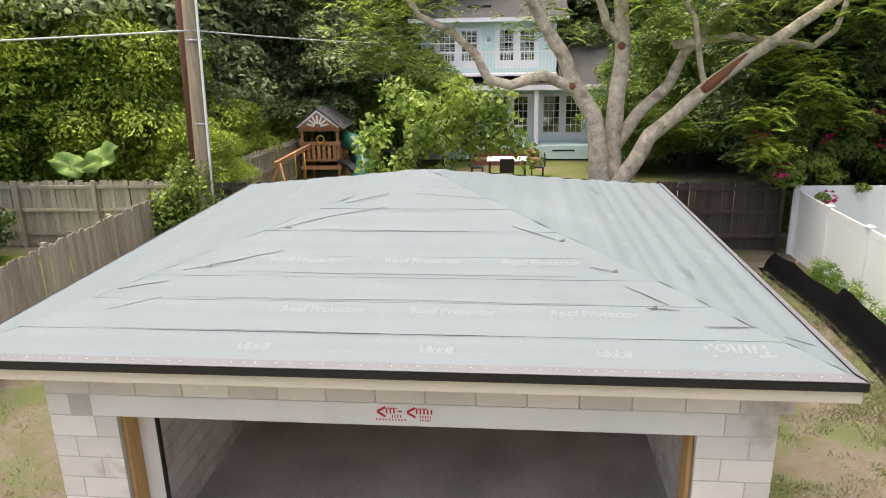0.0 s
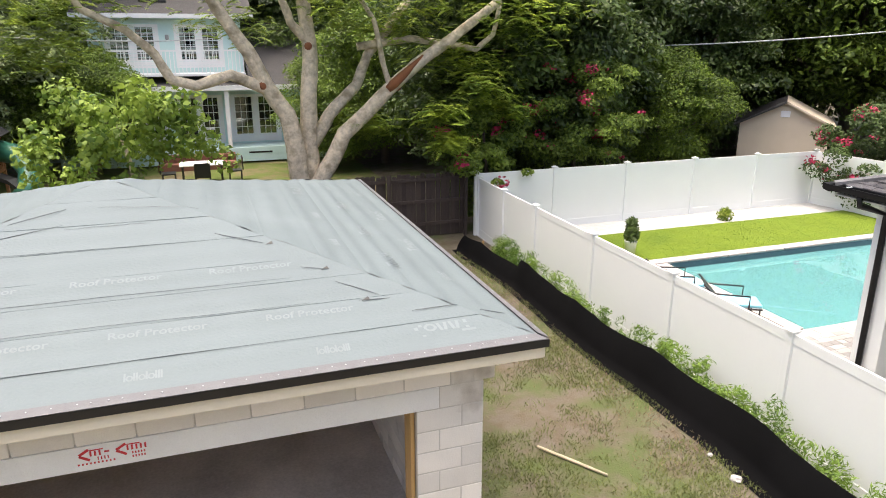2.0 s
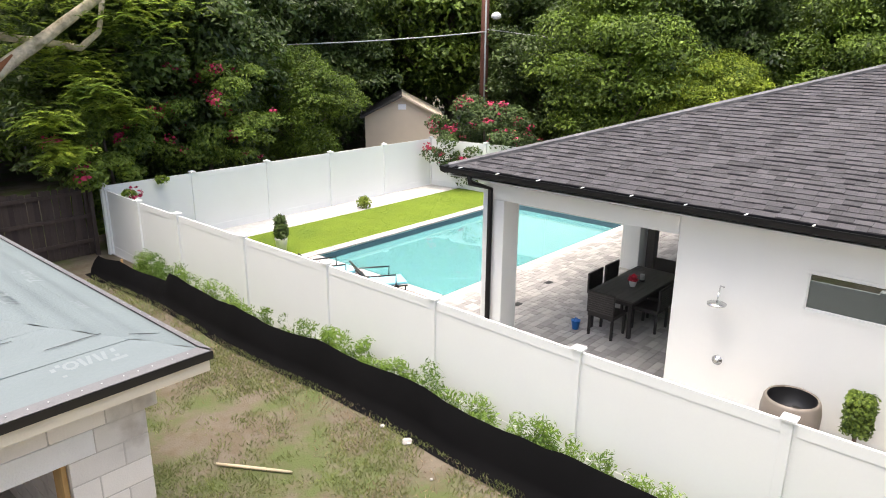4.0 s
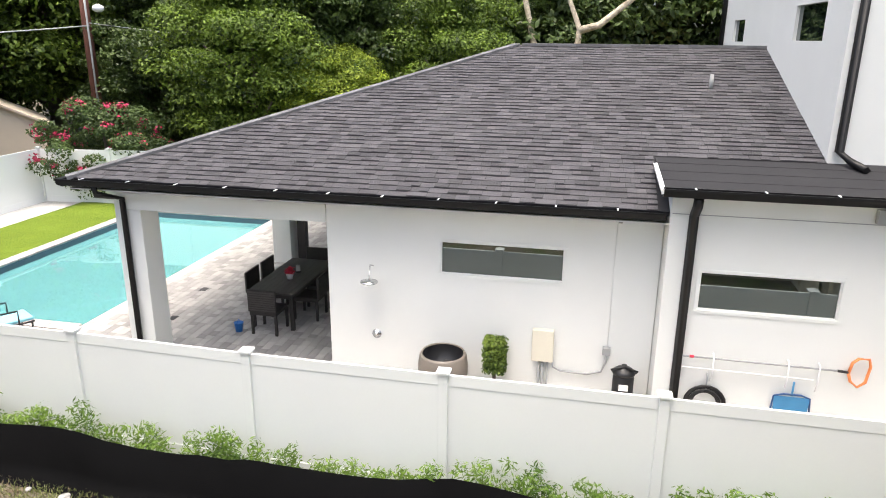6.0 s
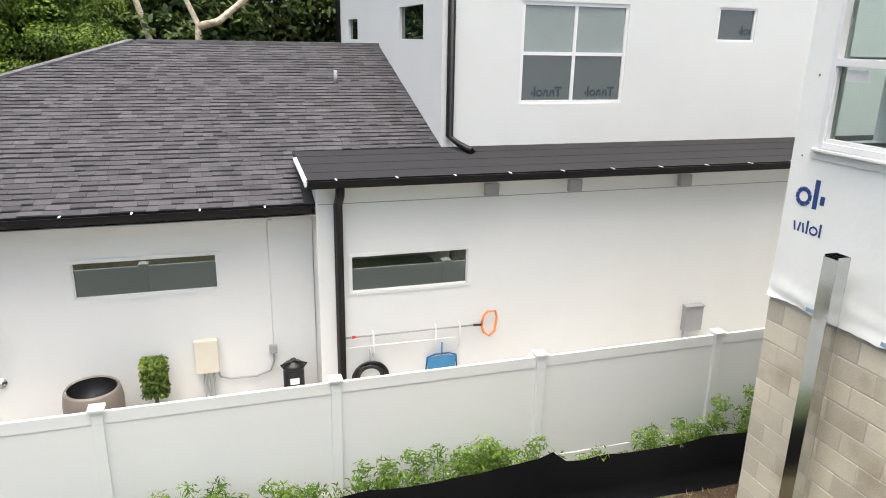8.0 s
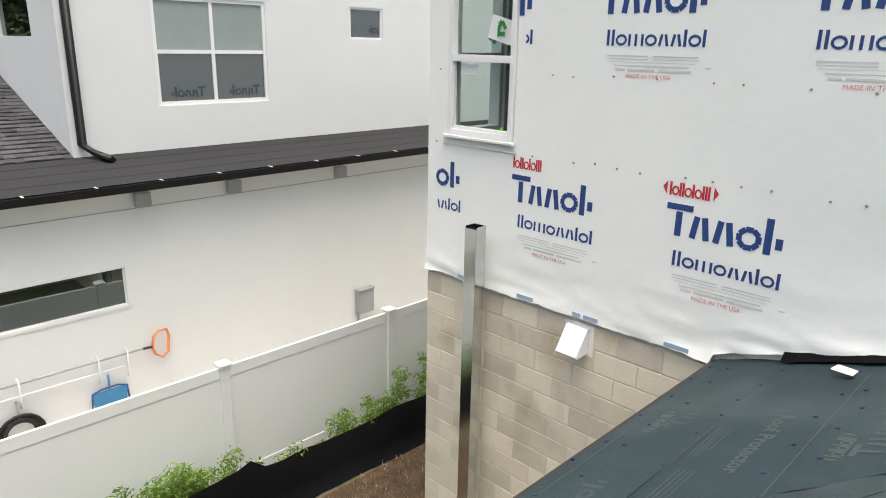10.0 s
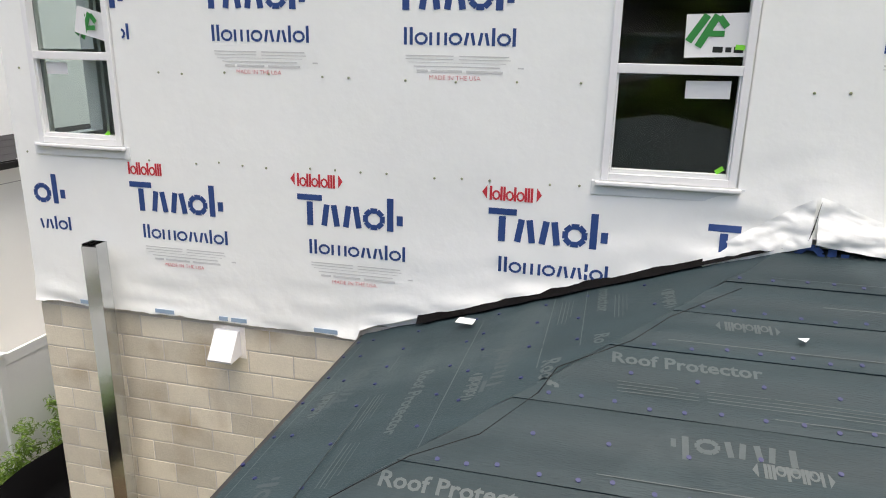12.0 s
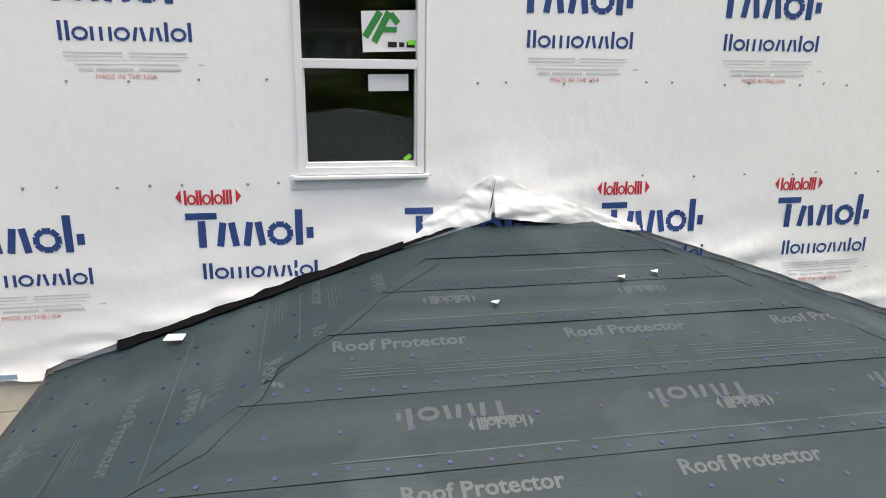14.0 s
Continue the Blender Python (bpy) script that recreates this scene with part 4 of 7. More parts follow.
def strokes(boxes, mat, name="mark"):
    """Flat marks: four-cornered strokes given as (x0, y0, x1, y1, width)."""
    verts, faces = [], []
    for x0, y0, x1, y1, w in boxes:
        d = Vector((x1 - x0, y1 - y0))
        n = Vector((-d.y, d.x)).normalized() * w / 2
        k = len(verts)
        verts += [(x0 - n.x, y0 - n.y, 0), (x1 - n.x, y1 - n.y, 0), (x1 + n.x, y1 + n.y, 0), (x0 + n.x, y0 + n.y, 0)]
        faces.append((k, k + 1, k + 2, k + 3))
    return raw_mesh(name, verts, faces, mat)


def ring_strokes(cx, cy, r, t):
    """A round mark out of eight short strokes that butt end to end."""
    pts = [(cx + r * math.cos(k * math.pi / 4 + .39), cy + r * 1.05 * math.sin(k * math.pi / 4 + .39)) for k in range(8)]
    return [(*pts[k], *pts[(k + 1) % 8], t) for k in range(8)]


def plain_marks(code, size, width, mat, t, cut=None):
    """A brand mark as plain shapes: I bar, i short bar, D leaning bar, B bar leaning back, V two bars leaning together, O ring,
    M three short bars, K bar beside a block, T wide cap with a free bar, - gap."""
    out, x, low = [], 0.0, size * .72
    for ch in code:
        if ch in 'Ii':
            out.append((x + t / 2, 0, x + t / 2, size if ch == 'I' else low, t))
            x += t * 1.5
        elif ch in 'DB':
            lean = size * .2 * (1 if ch == 'D' else -1)
            out.append((x + size * .14, 0, x + size * .14 + lean, size * .74, t))
            x += t * 1.25
        elif ch == 'V':
            w = size * .62
            out += [(x + t * .5, size * .02, x + w * .5 - t * .5, low, t * .92), (x + w * .5 + t * .5, low, x + w - t * .5, size * .02, t * .92)]
            x += w + t * .25
        elif ch == 'O':
            out += ring_strokes(x + size * .3, low * .5, low * .5 - t * .4, t * .8)
            x += size * .6 + t * .4
        elif ch == 'M':
            for k in range(3):
                out.append((x + t / 2 + k * t * 1.9, 0, x + t / 2 + k * t * 1.9, low, t * .9))
            x += t * 5.2
        elif ch == 'K':
            out += [(x + t / 2, 0, x + t / 2, size * 1.06, t), (x + t * 1.4, low * .5, x + size * .48, low * .5, t * 1.5)]
            x += size * .5 + t * .3
        elif ch == 'T':
            out += [(x, size * .92, x + size * .78, size * .92, t * .9), (x + size * .39, 0, x + size * .39, size * .78, t)]
            x += size * .72
        else:
            x += t * .8
    k = width / x
    out = [(a * k - width / 2, b, c * k - width / 2, d, w) for a, b, c, d, w in out]
    if cut is not None:
        out = [o for o in out if min(o[0], o[2]) > cut]
    return strokes(out, mat, "printed_mark")


def mark_set(cut=None):
    return [(plain_marks("TVVOK", .235, .86, M_BLUEPRINT, .05, cut), 0, .225), (plain_marks("IIOMOVVIOI", .115, .79, M_BLUEPRINT, .022, cut), -.05, 0.0)]


SETS = {None: mark_set(), .05: mark_set(.05), .3: mark_set(.3)}
EMB = plain_marks("IOIIOIOIII", .1, .31, M_REDPRINT, .017)
WING = raw_mesh("printed_mark", [(-.21, .05, 0), (-.175, .0, 0), (-.175, .1, 0), (.21, .05, 0), (.175, .1, 0), (.175, .0, 0)], [(0, 1, 2), (3, 4, 5)], M_REDPRINT)
MADE = text_mesh("MADE IN THE USA", .044, M_REDPRINT, -.0008)
FINE = strokes([(-.36, .1, -.02, .1, .008), (.02, .1, .36, .1, .008), (-.36, .078, -.02, .078, .006), (.02, .078, .37, .078, .006), (-.34, .056, .34, .056, .004), (-.3, .03, .3, .03, .008), (-.28, 0, -.2, 0, .016), (-.18, 0, .04, 0, .016), (.07, 0, .32, 0, .016), (.42, .03, .46, .03, .01)], M_GREYINK, "printed_mark")
PIN = mesh_of(lathe([(.009, 0), (.009, .004), (.004, .006)], 8), "nail_cap", material("olive_nail_cap", (.26, .28, .17), .5, .1, 5, 40, 0))


def prints():
    def put(mesh, name, x, z, lift=.0):
        # facing the yard: right runs towards -x; the ink follows the folds of the wrap
        me = mesh.copy()
        for v in me.vertices:
            v.co.z += wrap_depth(x - v.co.x, z + v.co.y) + .002 + lift * .2
        return piece(name, me, wrapped, plane_pose((x, WY, z), (-1, 0, 0), (0, 0, 1)))

    def clear(x0, x1, z0, z1):
        return not any(w[0] - .1 < x1 and x0 < w[2] + .1 and w[1] - .12 < z1 for w in (WIN1, WIN2))

    def above(x, z):
        lim = min(RTOP, RZ + (RX1 - x) / 2.97, RZ + (x - RX0) / 2.97)
        return z > lim if x < RX1 + .3 else True
    for row, off in ((3.75, 0.0), (5.31, 0.72), (6.87, 0.0)):
        for k in range(-4, 4):
            c = 0.41 + 1.475 * k + off
            if c > WX1 + .1:
                continue
            cut = .05 if c > WX1 - .4 else (.3 if 3.9 < c < 4.3 and row > 4.6 else None)
            for mesh, dx, dz in SETS[cut]:
                x, z = c + dx, row + dz
                if (cut == .3 or clear(x - .4, x + .4, z - .05, z + .25)) and (above(x - .4, z + .1) or above(x + .4, z + .1)):
                    put(mesh, "printed_mark", x, z, .004)
            if cut is None:
                for mesh, name, dx, dz, half in ((EMB, "printed_mark", .27, .52, .2), (WING, "printed_mark", .27, .525, .2), (FINE, "printed_mark", -.03, -.17, .38), (MADE, "printed_line", -.02, -.215, .17)):
                    x, z = c + dx, row + dz
                    if clear(x - half, x + half, z - .05, z + .1) and above(x - half, z) and above(x + half, z):
                        put(mesh, name, x, z, .004 if half > .3 else .002)
    for k in range(6):
        for mesh, dx, dz in SETS[None]:
            for row in (5.31, 3.75):
                piece("printed_mark", mesh, wrapped, plane_pose((WX1 + .006, -6.2 - 1.475 * k, row + dz), (0, 1, 0), (0, 0, 1)))
    rr = random.Random(9)
    for row in (4.40, 5.08, 5.75):
        x = -5.0
        while x < WX1:
            if clear(x, x, row, row):
                piece("nail_cap", PIN, wrapped, Matrix.Translation((x, WY + .014, row + rr.uniform(-.012, .012))) @ Matrix.Rotation(radians(-90), 4, 'X'))
            x += rr.choice((.2, .36, .42))


prints()


def big_window(w, mid, cut=False):
    x0, z0, x1, z1 = w
    y = WY
    win = thing("window", "white vinyl single-hung window with dark glass and stickers", "window")
    f = .05
    part("frame", solid([(x0, y - .07, z0, x0 + f, y + .03, z1), (x1 - f, y - .07, z0, x1, y + .03, z1), (x0 + f, y - .07, z0, x1 - f, y + .03, z0 + f), (x0 + f, y - .07, z1 - f, x1 - f, y + .03, z1), (x0 + f, y - .06, mid - .03, x1 - f, y + .026, mid + .03)], .004), M_FRAMEW, win)
    part("sash", solid([(x0 + f + .001, y - .05, z0 + f + .001, x0 + f + .014, y + .012, mid - .032), (x1 - f - .014, y - .05, z0 + f + .001, x1 - f - .001, y + .012, mid - .032), (x0 + f + .015, y - .05, z0 + f + .001, x1 - f - .015, y + .012, z0 + f + .03)], .003), M_FRAMEW, win)
    part("flange", solid([(x0 - .06, y + .012, z0 - .1, x1 + .06, y + .022, z0 - .003)], .004), M_VINYL, win, "white taped sill flange")
    part("sill", solid([(x0 - .03, y + .022, z0 - .03, x1 + .03, y + .06, z0 - .005)], .006), M_FRAMEW, win)
    part("pane", solid([(x0 + f + .016, y - .03, z0 + f + .032, x1 - f - .016, y - .024, mid - .034)]), M_GLASS, win).visible_shadow = False
    part("pane", solid([(x0 + f + .002, y - .045, mid + .033, x1 - f - .002, y - .039, z1 - f - .002)]), M_GLASS, win).visible_shadow = False
    return win


w1 = big_window(WIN1, 5.19)
w2 = big_window(WIN2, 5.18)


def sticker(parent, x, z, w, h, mat, tilt=0, y=WY - .012, label=""):
    ob = part("sticker", solid([(-w / 2, 0, -h / 2, w / 2, .003, h / 2)]), mat, parent, label)
    ob.matrix_local = pose(x, y, z, 0, tilt, 0)
    return ob


sticker(w1, -.56, 5.40, .40, .26, M_PAPER, 2, WY - .034, "white paper sticker with green emblem")
emb = strokes([(-.12, -.06, -.02, .1, .045), (-.06, -.09, .04, .1, .045), (.0, -.01, .09, -.01, .035), (.05, .09, .1, .03, .04)], M_GREENINK, "emblem")
ob = piece("emblem", emb, w1, plane_pose((-.50, WY - .028, 5.42), (-1, 0, 0), (0, 0, 1)))
ob = piece("emblem", strokes([(-.09, 0, -.03, 0, .035), (-.015, 0, .02, 0, .03), (.035, 0, .09, 0, .035)], M_BLACK, "emblem"), w1, plane_pose((-.62, WY - .028, 5.315), (-1, 0, 0), (0, 0, 1)))
sticker(w1, -.53, 5.07, .27, .11, M_PAPER, 1, label="pale paper label")
sticker(w1, -.66, 4.565, .055, .03, M_LIME, 35)
sticker(w1, -.69, 5.33, .055, .03, M_LIME, -3, WY - .026)
sticker(w2, 4.0, 5.42, .3, .2, M_PAPER, -14, WY - .034, "white paper sticker with green emblem")
piece("emblem", emb, w2, plane_pose((4.05, WY - .028, 5.40), (-1, .0, .2), (-.2, 0, 1)))
sticker(w2, 4.36, 5.08, .2, .09, M_PAPER, 0, label="pale paper label")
sticker(w2, 3.96, 4.58, .05, .03, M_LIME, 40)
# room added behind the windows; dark wall colour makes the glass show a dim interior
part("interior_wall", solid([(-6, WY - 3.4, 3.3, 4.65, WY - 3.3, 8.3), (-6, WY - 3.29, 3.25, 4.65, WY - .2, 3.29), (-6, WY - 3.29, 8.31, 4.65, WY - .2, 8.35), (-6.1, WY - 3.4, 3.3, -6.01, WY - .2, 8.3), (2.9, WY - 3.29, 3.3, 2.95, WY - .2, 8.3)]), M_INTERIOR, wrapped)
part("roof_cap", solid([(-9, -16, 8.41, WX1, WY, 8.5)]), M_GREYTRIM, wrapped)


def wall_fittings():
    m = thing("conduit_mast", "tall galvanised square steel post beside the block wall", "post")
    x0, y0 = 4.05, WY + .12
    part("front_face", solid([(x0 - .07, y0 + .124, 0, x0 + .07, y0 + .13, 3.70)], .001), M_GALV, m)
    part("back_face", solid([(x0 - .07, y0, 0, x0 + .07, y0 + .006, 3.72)], .001), M_GALV, m)
    part("side_face", solid([(x0 - .07, y0 + .007, 0, x0 - .064, y0 + .123, 3.72)], .001), M_GALV, m)
    part("side_face", solid([(x0 + .064, y0 + .007, 0, x0 + .07, y0 + .123, 3.72)], .001), M_GALV, m)
    v = thing("dryer_vent", "white metal vent hood on the block wall", "vent")
    part("hood", prism([(WY, 3.02), (WY + .05, 3.02), (WY + .19, 2.81), (WY + .18, 2.79), (WY, 2.80)], 'x', 2.88, 3.09), M_WHITEPL, v)
    part("collar", solid([(2.84, WY + .001, 2.77, 3.13, WY + .012, 3.05)], .004), M_BLOCK, v)
    for x, w in ((2.86, .07), (3.0, .04), (2.1, .1), (3.55, .09), (4.3, .08)):
        part("tape", solid([(x - w, WY + .05, WRAP_Z + .0, x + w, WY + .054, WRAP_Z + .035)]), M_TAPE, wrapped, "blue tape strip")


wall_fittings()


def roof_details():
    """Printed words, nail caps, lap lines and the torn flashing on the low roof."""
    words = text_mesh("Roof Protector", .122, M_PRINT2, .003)
    small = plain_marks("IOIIOIOIII", .08, .25, M_PRINT2, .014)
    wings = raw_mesh("printed_mark", [(-.17, .04, 0), (-.145, .0, 0), (-.145, .08, 0), (.17, .04, 0), (.145, .08, 0), (.145, .0, 0)], [(0, 1, 2), (3, 4, 5)], M_PRINT2)
    big = plain_marks("TVVOK", .12, .62, M_PRINT3, .03)
    lines = strokes([(-.2, 0, .2, 0, .006), (-.2, .025, .2, .025, .006), (-.2, .05, .2, .05, .004), (-.2, .075, .1, .075, .004)], M_PRINT2, "printed_mark")
    longline = strokes([(-.6, 0, .6, 0, .006)], M_PRINT2, "printed_mark")
    cap = mesh_of(lathe([(.0118, -.008), (.0118, .003), (.0095, .005), (.0075, .003), (.004, .006)], 10), "nail_cap", M_CAP)
    n1 = Vector((0, 1, 2.97)).normalized()
    up1 = Vector((0, -2.97, 1)).normalized()

    def front(x, d, lift=.017):
        y = WY + d
        return Vector((x, y, RTOP - d / 2.97 * .99)) + n1 * lift

    def put1(mesh, name, x, d, flip=False):
        s = -1 if flip else 1
        piece(name, mesh, low_roof, plane_pose(front(x, d), (-s, 0, 0), up1 * s))

    def span(d):
        return -1.98 - d, -1.15 + d
    laps = (.43, .75, 1.09, 1.55, 2.02, 2.49)
    rr = random.Random(4)
    for d, xs in ((.075, (-1.72,)), (1.19, (-.45, -1.80, -3.15)), (2.13, (.55, -.71, -2.05, -3.39)), (2.78, (.2, -1.2, -2.6))):
        for x in xs:
            put1(words, "printed_line", x, d)
    for d, xs in ((.80, (-.8, -2.07)), (1.74, (-.885, -2.235, -3.57))):
        for x in xs:
            put1(small, "printed_mark", x, d, True)
            put1(wings, "printed_mark", x, d, True)
    for x in (-.66, -2.01, -3.36):
        put1(big, "printed_mark", x, 1.65, True)
    for x0 in (.05, -1.3, -2.65):
        for dx, w in ((0, .5), (-.36, .8), (-.8, .9), (-1.12, .8)):
            if span(1.41)[0] + .3 < x0 + dx < span(1.41)[1] - .35:
                put1(lines, "printed_mark", x0 + dx, 1.42)
    for d in (.36, .60, 1.0, 1.48, 1.93, 2.4):
        x = span(d)[0] + .75
        while x < span(d)[1] - .7:
            put1(longline, "printed_mark", x, d)
            x += 1.26
    for d in laps:
        x = span(d)[0] + .12
        while x < span(d)[1] - .08:
            piece("nail_cap", cap, low_roof, plane_pose(front(x, d - .045 + rr.uniform(-.014, .014), .012), (1, 0, 0), up1))
            x += rr.uniform(.14, .2)
    for d in (1.28, 1.74, 2.24):
        x = span(d)[0] + .3
        while x < span(d)[1] - .2:
            piece("nail_cap", cap, low_roof, plane_pose(front(x, d + rr.uniform(-.02, .02), .012), (1, 0, 0), up1))
            x += rr.uniform(.31, .37)
    # side slope facing the white house: courses run along y
    n2 = Vector((1, 0, 2.97)).normalized()
    up2 = Vector((-2.97, 0, 1)).normalized()

    def side(e, y, lift=.015):
        return Vector((RX1 - e, y, RZ + e / 2.97 * .99)) + n2 * lift

    def put2(mesh, name, e, y, flip=False):
        k = -1 if flip else 1
        piece(name, mesh, low_roof, plane_pose(side(e, y), (0, k, 0), up2 * k))
    put2(words, "printed_line", .815, -3.36)
    put2(text_mesh("rotector", .122, M_PRINT2, .003), "printed_line", 1.83, -4.4)
    put2(text_mesh("Roof", .15, M_PRINT2, .004), "printed_line", 1.57, -3.44)
    put2(text_mesh("Ro", .122, M_PRINT2, .003), "printed_line", 1.83, -3.75)
    for e, y in ((1.33, -3.62), (.38, -3.74), (.36, -2.42)):
        put2(big, "printed_mark", e, y, True)
    for e, y in ((1.2, -3.4), (.25, -3.5), (.25, -2.2), (2.25, -4.2)):
        put2(small, "printed_mark", e, y, True)
        put2(wings, "printed_mark", e, y, True)
    for e, y in ((.52, -3.5), (.52, -2.9), (.1, -3.9), (.1, -2.7), (1.02, -3.9), (1.02, -3.4), (1.5, -4.1), (1.72, -4.3)):
        put2(longline, "printed_mark", e, y)
    for e, y in ((.56, -3.3), (.6, -2.75), (1.9, -4.25), (1.56, -4.3)):
        put2(lines, "printed_mark", e, y)
    for e in (.06, .2, .5, .95, 1.1, 1.45, 1.7, 2.1):
        y = WY + .2
        while y < RYF - e - .1:
            piece("nail_cap", cap, low_roof, plane_pose(side(e + rr.uniform(-.03, .03), y, .012), (0, 1, 0), up2))
            y += rr.uniform(.26, .42)
    # folded-over ends of the front strips along the hip: thin dark edge and a row of caps
    hip = [(.62, -2.36), (1.01, -2.72), (1.32, -2.83), (1.55, -3.17), (1.62, -3.44), (2.0, -3.62), (2.2, -3.86), (2.6, -4.1)]
    pts = [side(e, y, .013) for e, y in hip]
    part("lap_edge", pipe(pts, .0025, 5), M_TAR, low_roof, "dark lap edge along the hip")
    for a, b in zip(hip, hip[1:]):
        for k in (.1, .55):
            e, y = a[0] + (b[0] - a[0]) * k + .05, a[1] + (b[1] - a[1]) * k + .03
            if y < RYF - e:
                piece("nail_cap", cap, low_roof, plane_pose(side(e, y, .014), (0, 1, 0), up2))
    # black flashing membrane and torn scraps along the wall
    bm = bmesh.new()
    vs = []
    for i in range(41):
        u = i / 40
        x = 1.35 + (-1.12 - 1.35) * u
        z = RZ + (RX1 - x) / 2.97 * .99
        h = .035 + .02 * noise.noise(Vector((x * 6, 0, 0)))
        vs.append((bm.verts.new((x, WY + .09 + .02 * noise.noise(Vector((x * 5, 2, 0))), z + .022)), bm.verts.new((x, WY + .012, z + .02 + h + .035))))
    for a, b in zip(vs, vs[1:]):
        bm.faces.new((a[0], b[0], b[1], a[1]))
    bmesh.ops.solidify(bm, geom=bm.faces[:], thickness=.004)
    part("flashing", bm, M_TAR, low_roof, "torn black flashing membrane")
    for x, d, w in ((.92, .31, .065), ):
        s = part("scrap", slab([(x - w, WY + d - .04, 0), (x + w * .8, WY + d - .05, 0), (x + w, WY + d + .05, 0), (x - w * .9, WY + d + .06, 0)], .004), M_PAPER, low_roof, "torn white scrap of wrap")
        s.matrix_local = Matrix.Translation((0, 0, RZ + (RX1 - x) / 2.97 * .99 + .05))
    for x, d in ((-2.0, .72), (-2.25, .68), (-1.1, .9)):
        part("scrap", slab([front(x, d, .03), front(x + .06, d + .01, .03), front(x + .03, d + .05, .045)], .003), M_PAPER, low_roof)
    # loose wrap standing up as a torn tent at the top of the roof
    def wing(xa, xb, za, zb, lows):
        verts, faces, nu, nv = [], [], 44, 20
        for i in range(nu + 1):
            u = i / nu
            x = xa + (xb - xa) * u
            top = za + (zb - za) * u + .02 * noise.noise(Vector((x * 4, 0, 3)))
            low = lows[0] + (lows[1] - lows[0]) * u + .012 * noise.noise(Vector((x * 9, 1, 0)))
            for j in range(nv + 1):
                v = j / nv
                z = low + (top - low) * v
                d = wrap_depth(x, z) + .002 + (1 - u) * (.010 + .014 * math.sin(math.pi * (1 - v) * .5)) + .022 * (1 - u * .6) * noise.noise(Vector((x * 6 + z * 4, z * 9, 1))) + .012 * abs(noise.noise(Vector((x * 13 - z * 6, z * 15, 2))))
                verts.append((x, WY + d, z))
        for i in range(nu):
            for j in range(nv):
                a = i * (nv + 1) + j
                faces.append((a, a + 1, a + nv + 2, a + nv + 1))
        me = raw_mesh("torn_flap", verts, faces, M_WRAP)
        me.polygons.foreach_set("use_smooth", [True] * len(me.polygons))
        ob = new("torn_flap", me)
        ob.parent = wrapped
        tagged(ob, "lifted torn flap of white wrap")
    wing(-1.27, -2.45, 4.44, 4.02, (4.145, 3.99))
    wing(-1.245, -.62, 4.44, 4.02, (4.13, 3.91))
    # black sliver laid on the wrap stands in for the shade inside the tear
    part("torn_slit", slab([(-1.225, WY + wrap_depth(-1.22, 4.15) + .034, 4.17), (-1.25, WY + wrap_depth(-1.3, 4.3) + .034, 4.24), (-1.275, WY + wrap_depth(-1.25, 4.44) + .03, 4.415), (-1.255, WY + wrap_depth(-1.25, 4.3) + .034, 4.31)], .002), M_TAR, wrapped, "black sliver painted as the shaded gap in the torn wrap")


roof_details()


# ---- pool, deck and patio ----
def build_pool():
    x0, y0, x1, y1 = POOL
    p = thing("swimming_pool", "swimming pool with turquoise water and a pale shallow ledge", "pool")
    part("basin", solid([(x0 - .15, y0 - .15, -1.6, x1 + .15, y1 + .15, -1.5), (x0 - .15, y0 - .15, -1.5, x0, y1 + .15, -.01), (x1, y0 - .15, -1.5, x1 + .15, y1 + .15, -.01), (x0, y0 - .15, -1.5, x1, y0, -.01), (x0, y1, -1.5, x1, y1 + .15, -.01)]), M_WATERPLASTER, p)
    part("ledge", solid([(16.4, y0 + .002, -1.49, x1 - .002, y1 - .002, -.32)], .03), M_LEDGE, p, "shallow pale sun ledge")
    part("step", solid([(15.9, y0 + .4, -1.49, 16.39, y0 + 2.0, -.6)], .03), M_LEDGE, p)
    part("step", solid([(15.4, y0 + .4, -1.49, 15.89, y0 + 2.0, -.9)], .03), M_LEDGE, p)
    part("water", solid([(x0 + .002, y0 + .002, -.17, x1 - .002, y1 - .002, -.15)]), M_WATER, p, "clear turquoise water").visible_shadow = False
    tile = material("waterline_tile", (.07, .12, .15), .3, .2, 8, 40, .05)
    part("tile_band", solid([(x0 + .002, y1 - .012, -.16, x1, y1 - .003, -.012), (x0 + .003, y0 + .003, -.16, x0 + .012, y1 - .014, -.012), (x1 - .012, y0 + .003, -.16, x1 - .003, y1 - .014, -.012), (x0 + .014, y0 + .003, -.16, x1 - .014, y0 + .012, -.012)]), tile, p)
    stone = mesh_of(solid([(-.29, -.15, 0, .29, .15, .05)], .01), "coping_stone", M_COPING)
    n = int((x1 - x0 + .6) / .6)
    for k in range(n + 1):
        for y in (y0 - .14, y1 + .14):
            piece("coping_stone", stone, p, pose(x0 - .2 + .6 * k, y, .002))
    for k in range(int((y1 - y0) / .6)):
        for x in (x0 - .14, x1 + .14):
            piece("coping_stone", stone, p, pose(x, y0 + .35 + .6 * k, .002, 0, 0, 90))


build_pool()


